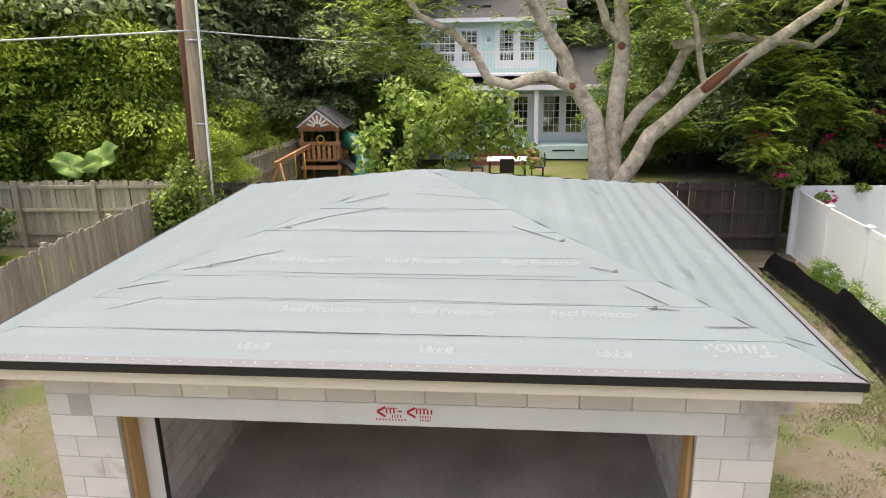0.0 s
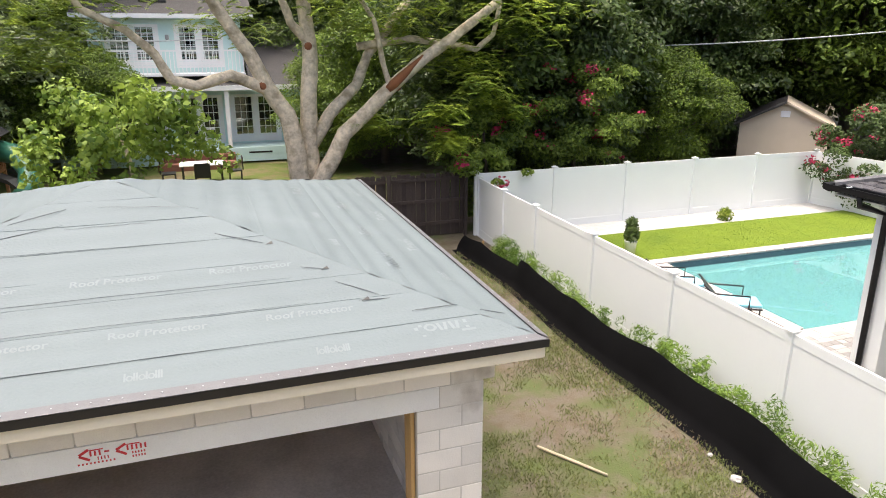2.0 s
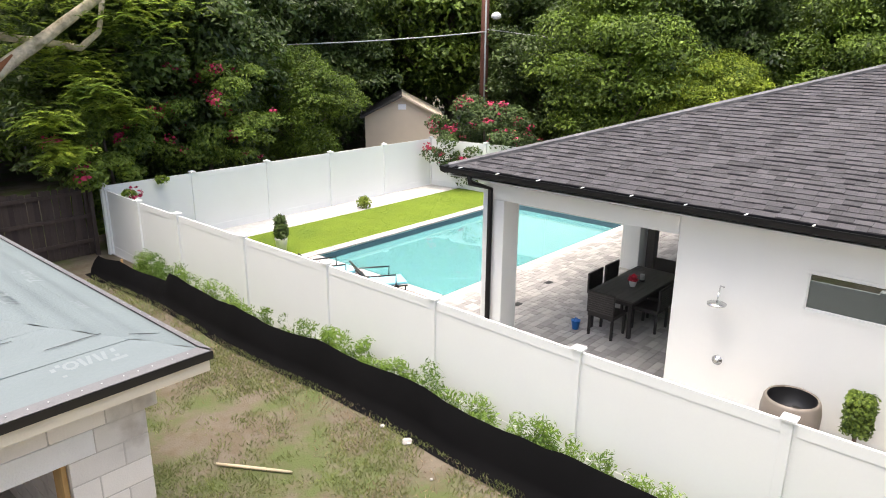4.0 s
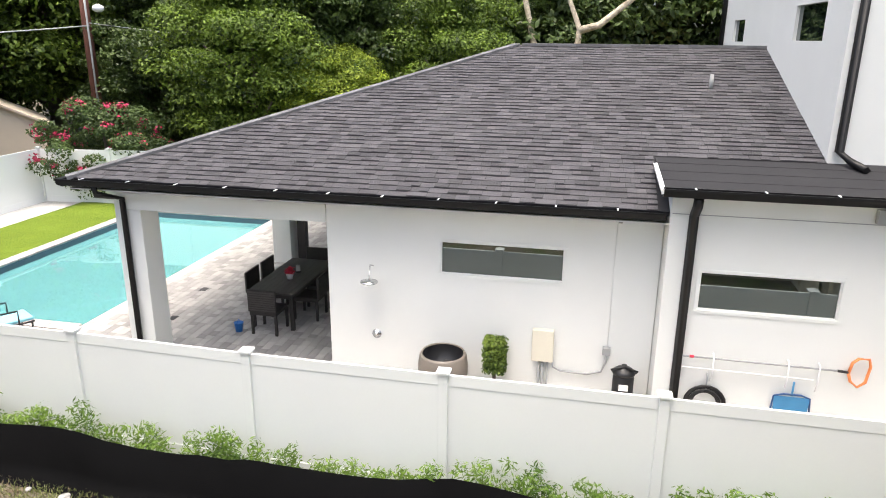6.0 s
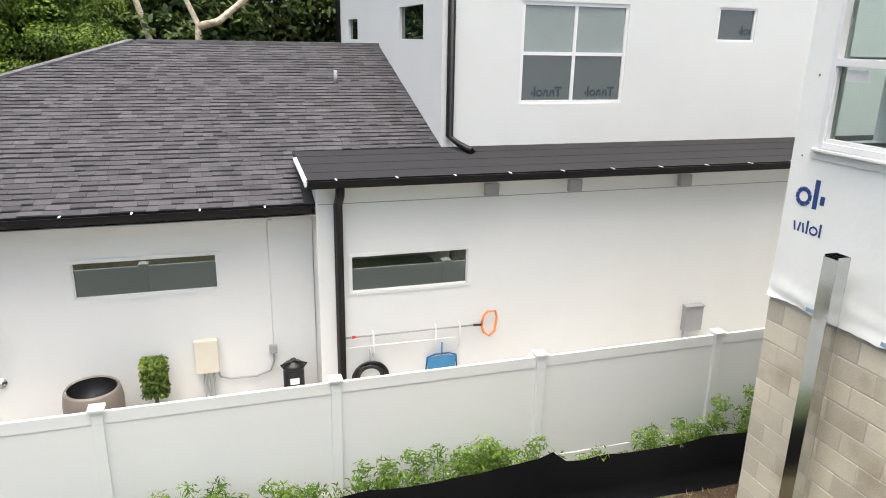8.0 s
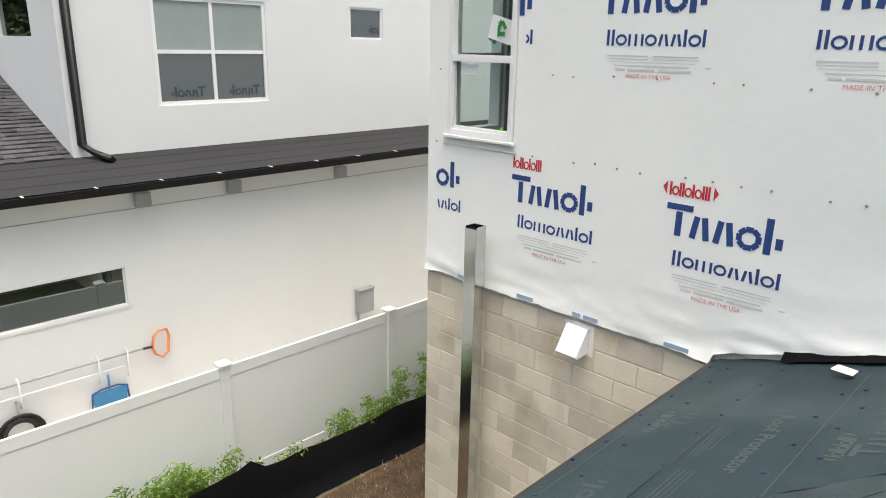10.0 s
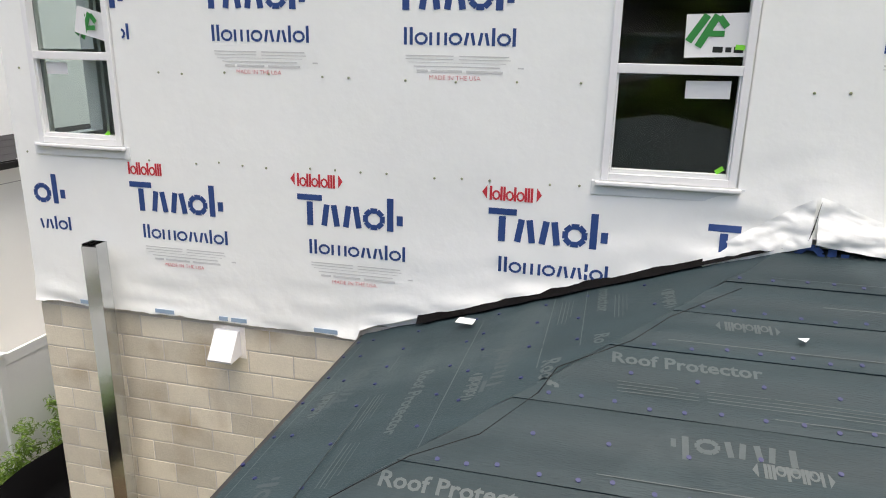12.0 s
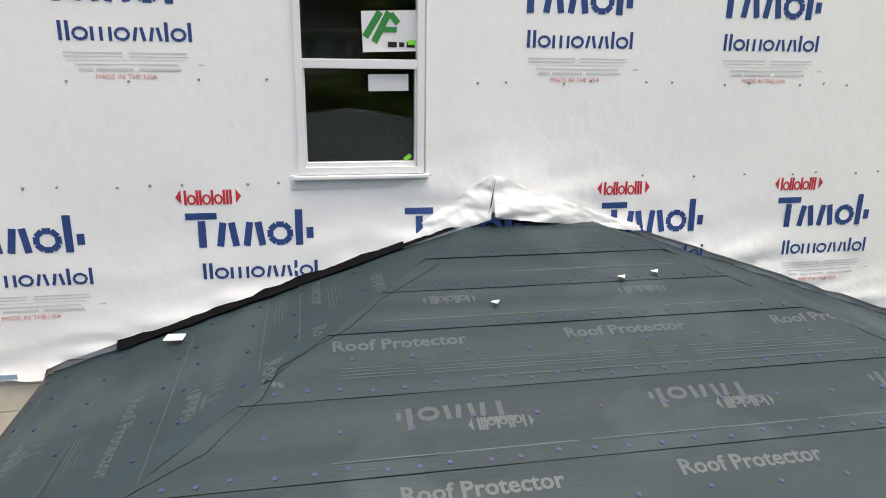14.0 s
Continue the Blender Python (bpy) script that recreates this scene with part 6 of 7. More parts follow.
# ---- blue house ----
def build_blue_house():
    h = thing("blue_house", "pale blue two-storey house with white trim and grey roof", "house")
    y = 33.0
    x0, x1 = -4.1, 2.05
    up = [(-3.35, 4.05, -1.45, 5.72), (-.6, 4.05, 1.15, 5.72)]
    lo = [(-3.2, .75, -1.4, 2.75), (-.85, .75, .9, 2.75), (1.45, .75, 3.4, 2.75)]
    part("wall", wall_mesh('y', y, y + .2, x0, x1, 3.2, 6.2, up), M_BLUEHOUSE, h, "pale blue clapboard wall")
    part("wall", wall_mesh('y', y, y + .2, -6.5, 6.0, .2, 3.2, lo), M_BLUEHOUSE, h, "pale blue clapboard wall")
    for z in [3.3 + .17 * k for k in range(17)]:
        part("clapboard", solid([(x0, y - .012, z, x1, y - .001, z + .012)]), M_BLUEHOUSE, h)
    part("wall", solid([(x0 - .001, y + .21, .2, x0 + .2, y + 7, 6.2), (x1 - .2, y + .21, 3.2, x1, y + 7, 6.2)]), M_BLUEHOUSE, h)
    part("roof", slab([(x0 - .5, y - .5, 6.25), (x1 + .5, y - .5, 6.25), (x1 + .5, y + 4.5, 8.4), (x0 - .5, y + 4.5, 8.4)], .12), M_GREYROOF, h, "grey shingle roof")
    part("eave_trim", solid([(x0 - .52, y - .56, 6.08, x1 + .52, y - .51, 6.26)]), M_WHITEPL, h)
    part("roof_vent", solid([(-2.0, y + .6, 6.75, -.9, y + .9, 6.85)], .02), M_BLACK, h)
    part("roof", slab([(x1 + .1, y - 1.6, 3.35), (7.0, y - 1.6, 3.35), (7.0, y + 4, 6.2), (x1 + .1, y + 4, 6.2)], .1), M_GREYROOF, h, "grey shingle porch roof")
    part("roof", slab([(-5.5, y - 1.6, 3.35), (x1 + .09, y - 1.6, 3.35), (x1 + .09, y - .05, 3.75), (-5.5, y - .05, 3.75)], .1), M_GREYROOF, h)
    part("eave_trim", solid([(-5.5, y - 1.68, 3.16, 7.0, y - 1.62, 3.36)]), M_WHITEPL, h)
    part("porch_floor", solid([(-5.5, y - 1.6, .1, 6, y - .001, .7)]), M_BLUEHOUSE, h, "pale blue porch base")
    for x in (-3.6, 1.16, 4.6):
        part("porch_post", solid([(x - .09, y - 1.55, .71, x + .09, y - 1.37, 3.2)], .01), M_WHITEPL, h)
    part("balcony", solid([(x0, y - 1.3, 3.75, x1, y - .02, 3.85)], .01), M_WHITEPL, h)
    part("rail", solid([(x0, y - 1.3, 4.75, x1, y - 1.24, 4.82)]), M_WHITEPL, h)
    bal = mesh_of(solid([(-.018, -.018, 0, .018, .018, .9)]), "baluster", M_WHITEPL)
    for k in range(40):
        piece("baluster", bal, h, Matrix.Translation((x0 + .08 + k * .154, y - 1.27, 3.85)))
    for w in up + lo:
        a, z0, b, z1 = w
        win = part("french_door", solid([(a - .12, y - .04, z0, a, y - .002, z1 + .12), (b, y - .04, z0, b + .12, y - .002, z1 + .12), (a, y - .04, z1, b, y - .002, z1 + .12)]), M_WHITEPL, h, "white framed glazed double door")
        part("mullion", solid([((a + b) / 2 - .06, y + .02, z0, (a + b) / 2 + .06, y + .08, z1)]), M_WHITEPL, win)
        part("door_panel", solid([(a, y + .02, z0, (a + b) / 2 - .061, y + .08, z0 + .35)]), M_WHITEPL, win)
        part("door_panel", solid([((a + b) / 2 + .061, y + .02, z0, b, y + .08, z0 + .35)]), M_WHITEPL, win)
        for c in range(2):
            g0, g1 = (a + .1, (a + b) / 2 - .16) if c == 0 else ((a + b) / 2 + .16, b - .1)
            part("stile", solid([(g0 - .1, y + .02, z0 + .351, g0, y + .08, z1)]), M_WHITEPL, win)
            part("stile", solid([(g1, y + .02, z0 + .351, g1 + .1, y + .08, z1)]), M_WHITEPL, win)
            part("pane", solid([(g0, y + .04, z0 + .351, g1, y + .05, z1)]), M_DARKGLASS, win)
            for i in range(1, 3):
                part("muntin", solid([(g0 + (g1 - g0) * i / 3 - .012, y + .025, z0 + .36, g0 + (g1 - g0) * i / 3 + .012, y + .039, z1)]), M_WHITEPL, win)
            for i in range(1, 5):
                zz = z0 + .35 + (z1 - z0 - .35) * i / 5
                part("muntin", solid([(g0, y + .018, zz - .012, g1, y + .036, zz + .012)]), M_WHITEPL, win)
    part("wall_lamp", lathe([(.05, 0), (.09, .08), (.07, .22)], 10, (-1.0, y - .1, 5.2)), M_GREYMETAL, h)
    part("step", solid([(-1.6, y - 2.2, 0, 1.3, y - 1.61, .55)], .02), M_BRICK, h, "red brick porch steps")
    part("step", solid([(-1.8, y - 2.8, 0, 1.3, y - 2.21, .3)], .02), M_BRICK, h)
    part("vent", solid([(1.9, y - 1.615, .45, 2.9, y - 1.601, .52)]), M_BLACK, h)


build_blue_house()


def build_yard_things():
    t = thing("patio_set", "white topped patio table with black chairs on the lawn", "table", at=(-.1, 27.6, 0))
    part("top", solid([(-.8, -.5, .72, .8, .5, .76)], .01), M_WHITEPL, t)
    for x in (-.7, .7):
        for y in (-.4, .4):
            part("leg", solid([(x - .03, y - .03, 0, x + .03, y + .03, .719)]), M_BLACK, t)
    for x, y, a in ((0, -1.0, 0), (-1.2, 0, -90), (1.2, 0, 90)):
        c = thing("patio_chair", "black outdoor chair beside the white table", "chair", "chairs on the lawn")
        part("seat", solid([(-.28, -.25, .4, .28, .25, .45)], .01), M_BLACK, c)
        part("back", solid([(-.28, -.3, .45, .28, -.26, .95)], .01), M_BLACK, c)
        for i in (-.25, .25):
            for j in (-.22, .22):
                part("leg", solid([(i - .02, j - .02, 0, i + .02, j + .02, .399)]), M_BLACK, c)
        c.matrix_world = pose(-.1 + x, 27.6 + y, 0, 0, 0, a)
    s = thing("sandbox", "pale round topped tub standing on the lawn", "tub", at=(1.75, 22.8, 0))
    part("body", lathe([(.6, 0), (.75, .25), (.78, .6), (.7, .68), (.3, .72)], 20), M_LINTEL, s)


build_yard_things()


def build_playset():
    p = thing("playset", "cedar playset tower with green tube slide and gabled roof", "playset")
    x0, x1, y0, y1 = -7.8, -6.45, 25.6, 26.9
    for x in (x0, x1):
        for y in (y0, y1):
            part("post", solid([(x - .05, y - .05, 0, x + .05, y + .05, 2.3)], .006), M_CEDAR, p)
    part("platform", solid([(x0 - .05, y0 - .05, 1.0, x1 + .05, y1 + .05, 1.1)], .006), M_CEDAR, p)
    part("beam", solid([(x0 - .12, y0 - .09, 2.15, x1 + .12, y0 - .052, 2.3)], .005), M_CEDAR, p)
    part("beam", solid([(x0 - .12, y0 - .09, 1.62, x1 + .12, y0 - .052, 1.76)], .005), M_CEDAR, p)
    part("beam", solid([(x0 - .12, y0 - .09, .7, x1 + .12, y0 - .052, .85)], .005), M_CEDAR, p)
    for k in range(6):
        x = x0 + .16 + k * .2
        part("slat", solid([(x, y0 - .085, 1.05, x + .12, y0 - .055, 1.615)], .004), M_CEDAR, p)
    for x in (x0 - .06, x1 + .02):
        for k in range(5):
            part("slat", solid([(x, y0 + .12 + k * .22, 1.11, x + .03, y0 + .25 + k * .22, 1.65)], .004), M_CEDAR, p)
    yr = (y0 + y1) / 2
    xc = (x0 + x1) / 2
    part("roof", slab([(x0 - .3, y0 - .25, 2.25), (xc, y0 - .25, 3.02), (xc, y1 + .25, 3.02), (x0 - .3, y1 + .25, 2.25)], .05), M_GREYROOF, p)
    part("roof", slab([(xc, y0 - .25, 3.02), (x1 + .3, y0 - .25, 2.25), (x1 + .3, y1 + .25, 2.25), (xc, y1 + .25, 3.02)], .05), M_GREYROOF, p)
    part("gable", prism([(x0 - .2, 2.3), (x1 + .2, 2.3), (xc, 2.95)], 'y', y0 - .2, y0 - .17), M_CEDAR, p)
    for k in range(7):
        a = math.pi * (k + .5) / 7
        b = part("sunray", solid([(-.03, -.012, .12, .03, .012, .42)]), M_WHITEPL, p)
        b.matrix_local = pose(xc, y0 - .22, 2.33, 0, 90 - math.degrees(a), 0)
    part("gable_trim", prism([(x0 - .22, 2.3), (xc, 2.97), (x1 + .22, 2.3), (x1 + .08, 2.3), (xc, 2.85), (x0 - .08, 2.3)], 'y', y0 - .24, y0 - .21), M_WHITEPL, p)
    part("swing_beam", solid([(-.06, -2.6, 0, .06, 0, .14)], .005), M_CEDAR, p).matrix_local = pose(x0 + .3, y0 - .1, 1.55, 6, 0, -12)
    for dx in (-.5, .4):
        part("brace", pipe([(x0 + .3 - .5 + dx, y0 - 2.6, 0), (x0 - .15, y0 - 2.4, 1.35)], .05, 6), M_CEDAR, p)
    w = part("steering_wheel", pipe([(.14 * math.cos(a * .5236), 0, .14 * math.sin(a * .5236)) for a in range(13)], .022, 6), M_YELLOW, p, "yellow steering wheel")
    w.matrix_local = pose(xc + .05, y0 - .12, 1.85)
    part("tube_slide", pipe([(x1 + .05, yr, 1.75), (x1 + .6, yr - .1, 1.6), (x1 + 1.0, yr - .5, 1.1), (x1 + 1.0, yr - 1.0, .6), (x1 + .8, yr - 1.3, .3)], .36, 14), M_SLIDE, p, "green plastic tube slide")
    part("wave_slide", prism([(0, 1.1), (.5, .95), (1.2, .4), (1.7, .2), (1.7, .12), (1.2, .3), (.5, .82), (0, 1.0)], 'x', -.22, .22), M_BLACK, p, "dark green open slide").matrix_local = pose(x1 + .1, y0 - .15, 0, 0, 0, -115)
    for dx in (0, .35):
        part("swing_rope", pipe([(x0 + .1 + dx, y0 - 1.4, 1.55), (x0 + .1 + dx, y0 - 1.4, .45)], .015, 5), M_YELLOW, p)


build_playset()


def build_shed():
    s = thing("garden_shed", "beige gabled shed behind the white fence", "shed")
    x0, x1, y0, y1 = 22.6, 26.2, 20.75, 24.1
    part("wall", prism([(y0, 0), (y1, 0), (y1, 1.95), ((y0 + y1) / 2, 2.75), (y0, 1.95)], 'x', x0, x1), M_BEIGE, s)
    part("roof", slab([(x0 - .2, y0 - .25, 1.86), (x1, y0 - .25, 1.86), (x1, (y0 + y1) / 2, 2.85), (x0 - .2, (y0 + y1) / 2, 2.85)], .08), M_BEIGE, s)
    part("roof", slab([(x0 - .2, (y0 + y1) / 2, 2.85), (x1, (y0 + y1) / 2, 2.85), (x1, y1 + .25, 1.86), (x0 - .2, y1 + .25, 1.86)], .08), M_GREYROOF, s)
    part("gable_vent", solid([(x0 - .03, 22.25, 2.2, x0 - .002, 22.6, 2.45)], .01), M_WHITEPL, s)
    r = thing("red_roof_house", "distant house with a terracotta roof among trees", "house")
    part("wall", solid([(38, -4, 0, 44, 4, 3.6)]), M_BEIGE, r)
    part("roof", prism([(-5, 3.5), (5, 3.5), (0, 4.9)], 'x', 37.5, 44.5), M_CERAMIC, r)

    c = Vector((x0, (y0 + y1) / 2, 0))
    s.matrix_world = Matrix.Translation(c) @ Matrix.Rotation(radians(45), 4, 'Z') @ Matrix.Translation(-c)


build_shed()


M_STICK = material("pale_stripped_wood", (.46, .39, .27), .8, .2, 5, 50, .2)


def build_yard_litter():
    s = thing("wood_stake", "pale fallen wooden stake lying on the soil", "stick")
    part("shaft", pipe([(3.87, 7.26, .035), (4.15, 6.83, .03), (4.42, 6.4, .03)], [.019, .024, .017], 7), M_STICK, s)
    rr = random.Random(2)
    for x, y, k in ((5.9, 5.81, 1.0), (5.95, 6.35, .5), (5.5, 5.0, .35)):
        b = thing("broken_block", "small pale broken concrete lump on the soil", "rubble", "rubble")
        bm = bmesh.new()
        bmesh.ops.create_icosphere(bm, subdivisions=2, radius=.07 * k)
        for v in bm.verts:
            v.co *= 1 + .5 * noise.noise(v.co * 14 + Vector((x, y, 0)))
            v.co.z = max(v.co.z * .6, -.02)
        part("lump", bm, M_PAVER, b)
        b.location = (x, y, .025)


build_yard_litter()


# ---- vegetation ----
def weeds():
    rr = random.Random(8)
    cl = []
    for _ in range(420):
        y = rr.uniform(-13, 15)
        dense = .5 + .5 * noise.noise(Vector((y * .55, 3, 0)))
        if rr.random() > dense + .45:
            continue
        h = rr.uniform(.08, .2) * (.6 + dense)
        x = 6.62 + rr.uniform(-.18, .1)
        cl += [(x, y, h * k, .08 + .06 * dense) for k in (.8, 2.0, 3.2)]
    ob = new("weeds", leaves("weeds", L_WEED, cl, 64000, .024, .3, 3.6, seed=15))
    tagged(ob, "tall green weeds along the vinyl fence foot", "weeds", kind="stuff")
    rng = np.random.default_rng(5)

    def blades(name, n, area, size, mat, label, mask):
        x0, y0, x1, y1 = area
        p = np.stack([rng.uniform(x0, x1, n), rng.uniform(y0, y1, n)], 1)
        keep = np.array([mask(Vector((x, y, 0))) > rng.random() for x, y in p])
        p = p[keep]
        n = len(p)
        a = rng.uniform(0, 6.283, n)
        h = size * rng.uniform(.4, 1.3, n)
        lean = rng.uniform(-.9, .9, (n, 2)) * h[:, None]
        dx, dy = np.cos(a) * size * .16, np.sin(a) * size * .16
        v = np.empty((n, 3, 3))
        v[:, 0] = np.stack([p[:, 0] - dx, p[:, 1] - dy, np.full(n, .002)], 1)
        v[:, 1] = np.stack([p[:, 0] + dx, p[:, 1] + dy, np.full(n, .002)], 1)
        v[:, 2] = np.stack([p[:, 0] + lean[:, 0], p[:, 1] + lean[:, 1], h], 1)
        me = bpy.data.meshes.new(name)
        me.from_pydata(v.reshape(-1, 3).tolist(), [], np.arange(n * 3).reshape(-1, 3).tolist())
        me.materials.append(mat)
        tagged(new(name, me), label, "grass", kind="stuff")
    M_LITTER = material("dead_leaves", (.21, .16, .10), .9, .3, 5, 40, 0, island=.5)
    L_DRY = leaf_material("dry_grass", (.10, .115, .04), (.22, .25, .08))
    blades("grass", 130000, (2.2, -2, 6.3, 16), .05, L_DRY, "patchy short green and straw grass on the soil", lambda v: max(0, min(1, .34 + 1.3 * noise.noise(v * .8) + .9 * noise.noise(v * 2.7) + (.2 if v.x > 5.4 else 0))))
    blades("leaf_litter", 15000, (4.6, -2, 6.15, 16), .045, M_LITTER, "brown dead leaves and twigs along the silt fabric", lambda v: max(0, min(1, .3 + 1.4 * noise.noise(v * 1.3) + (.35 if v.x > 5.5 else -.1))))
    blades("leaf_litter", 9000, (4.9, -10, 6.0, -2.4), .06, M_LITTER, "brown dead leaves and straw beside the block wall", lambda v: .7)
    blades("grass", 9000, (-9, 2.5, -4.0, 9), .055, L_DRY, "patchy short green grass on the soil", lambda v: max(0, min(1, .5 + 1.2 * noise.noise(v * .7))))
    blades("lawn_grass", 40000, (8.3, 13.75, 19.2, 16.1), .05, L_WEED, "short clipped lawn grass", lambda v: .8)


weeds()

BIGTREE = thing("shade_tree", "large pale-barked shade tree with spreading limbs and feathery leaves", "tree")
TREE_ARMS = [
    ('limb', [(2.2, 18.5, -0.1), (2.41, 18.4, 1.51), (2.3, 18.3, 2.58), (2.08, 18.3, 3.45), (1.62, 18.3, 4.17), (1.24, 18.2, 5.01), (0.8, 18.1, 5.69), (0.17, 18.0, 6.75)], 0.3, 0.13),
    ('branch', [(1.7, 18.3, 4.03), (0.83, 18.1, 4.43), (-0.02, 17.9, 4.2), (-0.52, 17.8, 4.35), (-0.86, 17.7, 4.93), (-1.4, 17.6, 5.48), (-2.2, 17.5, 5.89), (-2.64, 17.4, 6.54)], 0.15, 0.07),
    ('limb', [(2.6, 18.6, -0.1), (2.78, 18.6, 1.47), (2.66, 18.6, 2.53), (2.73, 18.6, 3.56), (2.84, 18.7, 5.1), (2.71, 18.8, 6.99)], 0.3, 0.17),
    ('branch', [(2.8, 18.7, 5.24), (2.38, 18.6, 5.66), (2.05, 18.5, 6.6)], 0.13, 0.09),
    ('limb', [(2.74, 18.7, 2.51), (3.32, 18.9, 3.3), (4.11, 19.1, 4.07), (4.54, 19.3, 4.85), (5.78, 19.6, 6.29)], 0.19, 0.11),
    ('limb', [(2.8, 18.4, -0.1), (2.88, 18.3, 1.6), (3.58, 18.2, 2.87), (4.86, 18.1, 4.05), (5.86, 18.1, 4.84), (6.72, 18.1, 5.4), (7.89, 18.1, 6.26)], 0.25, 0.11),
    ('branch', [(4.86, 18.1, 4.05), (4.61, 18.0, 4.8), (4.38, 17.9, 5.72), (3.81, 17.8, 6.49)], 0.08, 0.05),
    ('branch', [(4.21, 19.2, 5.07), (5.69, 19.0, 5.28), (7.61, 18.9, 4.99), (8.03, 18.9, 5.38), (8.26, 18.9, 6.17)], 0.11, 0.06),
]
for name, pts, r0, r1 in TREE_ARMS:
    n = len(pts)
    rr = random.Random(n)
    dense = []
    for a, b in zip(pts, pts[1:]):
        for k in range(4):
            q = Vector(a).lerp(Vector(b), k / 4)
            dense.append(q + Vector((noise.noise(q * 1.3), noise.noise(q * 1.3 + Vector((5, 0, 0))), 0)) * .07)
    dense.append(Vector(pts[-1]))
    part(name, pipe(dense, [r0 + (r1 - r0) * i / (len(dense) - 1) + .012 * noise.noise(Vector((i * .9, r0 * 40, 0))) for i in range(len(dense))], 12), M_BARK, BIGTREE)
part("wound", pipe([(4.72, 17.98, 4.0), (4.9, 17.96, 4.16), (5.25, 17.97, 4.46), (5.7, 18.0, 4.86)], [.1, .13, .1, .03], 9), M_HEART, BIGTREE, "exposed reddish heartwood")
for p in ((1.55, 18.1, 4.16), (2.72, 18.1, 5.1), (5.0, 18.08, 4.05)):
    part("knot", lathe([(.09, 0), (.1, .03), (.05, .06)], 10), M_HEART, BIGTREE).matrix_local = pose(*p, 90, 0, 0)


anch = [(-2.2, 18, 6.4, .7), (-3.6, 18.5, 6.0, .7), (-1.2, 17.5, 8.2, 1.0), (0.6, 18, 8.0, .8), (2.0, 18.6, 7.7, .9), (3.2, 17.6, 6.7, .8), (4.6, 18, 6.6, .9), (6.2, 18, 6.5, .9), (7.6, 17.6, 6.6, 1.0), (5.2, 19, 5.6, .5), (8.6, 18.4, 5.7, .7), (1.0, 20, 5.7, .6), (9.6, 19, 6.2, .9), (3.6, 19.4, 5.8, .5), (-2.8, 18, 5.5, .6), (-3.5, 18.2, 4.9, .5)]
droop = [(6.6, 19.3, 4.8, .5), (7.6, 18.6, 4.4, .5), (7.0, 17.2, 4.0, .3), (5.8, 17.0, 3.4, .25), (6.0, 16.9, 2.7, .2), (4.3, 18.6, 3.0, .3), (8.0, 17.8, 3.4, .3)]
ob = new("crown", fronds("crown", L_FROND, anch + droop, 100, .36, 41, 12))
ob.parent = BIGTREE
ob = new("crown", fronds("crown", L_BRIGHT, [(x, y - .1, z + .2, s * .95) for x, y, z, s in anch + droop], 55, .36, 42, 12))
ob.parent = BIGTREE

# unseen upper crown, added to shade the fence and foliage below
high = [(x, 19.2 + 1.6 * math.sin(x * 2.1), 8.6 + .5 * math.sin(x * 3.7), 1.3) for x in (-1.5, .2, 1.8, 3.4, 5.0, 6.6, 8.2, 9.8)]
ob = new("crown", fronds("crown", L_FROND, high, 60, .45, 43, 9))
ob.parent = BIGTREE

grape = thing("sea_grape", "large round-leaved green shrub behind the garage", "shrub", at=(-2.05, 21.5, 0))
part("stem", pipe([(0, 0, 0), (.1, 0, 1.5), (-.2, 0, 3.2)], [.12, .08, .04], 8), M_BARK, grape)
ob = new("foliage", leaves("foliage", L_GRAPE, crown_clumps(4.5, 3.6, .5, 52, 51, .08) + [(2.3, 0, 2.2, .4), (2.6, .2, 1.8, .4)], 3700, .2, .4, 1.05, seed=52))
ob.parent = grape

L_EAR = leaf_material("huge_leaf", (0.17, 0.30, 0.07), (0.30, 0.44, 0.12))
banana = thing("elephant_ear", "plant with two huge pale green leaves behind the fence", "plant", at=(-11.5, 18.05, 0))
for dx, dz, tilt, s in ((-.5, 2.25, 20, .54), (.42, 2.45, -28, .6)):
    bm = bmesh.new()
    rim = [bm.verts.new((s * math.cos(a) * (1 + .12 * math.cos(a * 7)), 0.1 * math.sin(a * 5), s * .62 * math.sin(a))) for a in [k * .3142 for k in range(20)]]
    c = bm.verts.new((0, .12, 0))
    for i in range(20):
        bm.faces.new((rim[i], rim[(i + 1) % 20], c))
    bmesh.ops.subdivide_edges(bm, edges=bm.edges[:], cuts=1, smooth=.6)
    bmesh.ops.solidify(bm, geom=bm.faces[:], thickness=.008)
    for f in bm.faces:
        f.smooth = True
    lf = part("leaf", bm, L_EAR, banana)
    lf.matrix_local = pose(dx, -.3, dz, -32, tilt, 0)
    part("stalk", pipe([(0, 0, 0), (dx * .7, -.1, dz * .6), (dx, -.3, dz)], .03, 6), L_GRAPE, banana)


ivy = new("ivy", leaves("ivy", L_MID, [(-6.95 + .12 * math.sin(k), 15.15 + .1 * math.cos(k * 2), .2 * k, .28) for k in range(14)] + [(-8.3 + .15 * math.sin(k * 3), 15.6 + .12 * k, 1.2 + .5 * math.sin(k), .4) for k in range(12)] + [(-7.75, 16.0, .3 * k, .45) for k in range(9)], 9000, .085, .3, 1.4, seed=71))
tagged(ivy, "green ivy climbing the pole foot and fence corner", "ivy", kind="stuff")
hedge = thing("fence_shrub", "dark green shrub growing beside the pale board fence", "shrub", at=(-13.6, 15.4, 0))
part("stem", pipe([(0, 0, 0), (0, 0, 1.2)], .05, 6), M_BARKDARK, hedge)
ob = new("foliage", leaves("foliage", L_DARK, crown_clumps(1.9, 1.7, .2, 26, 72, .12), 4200, .1, .3, 1.5, seed=73))
ob.parent = hedge


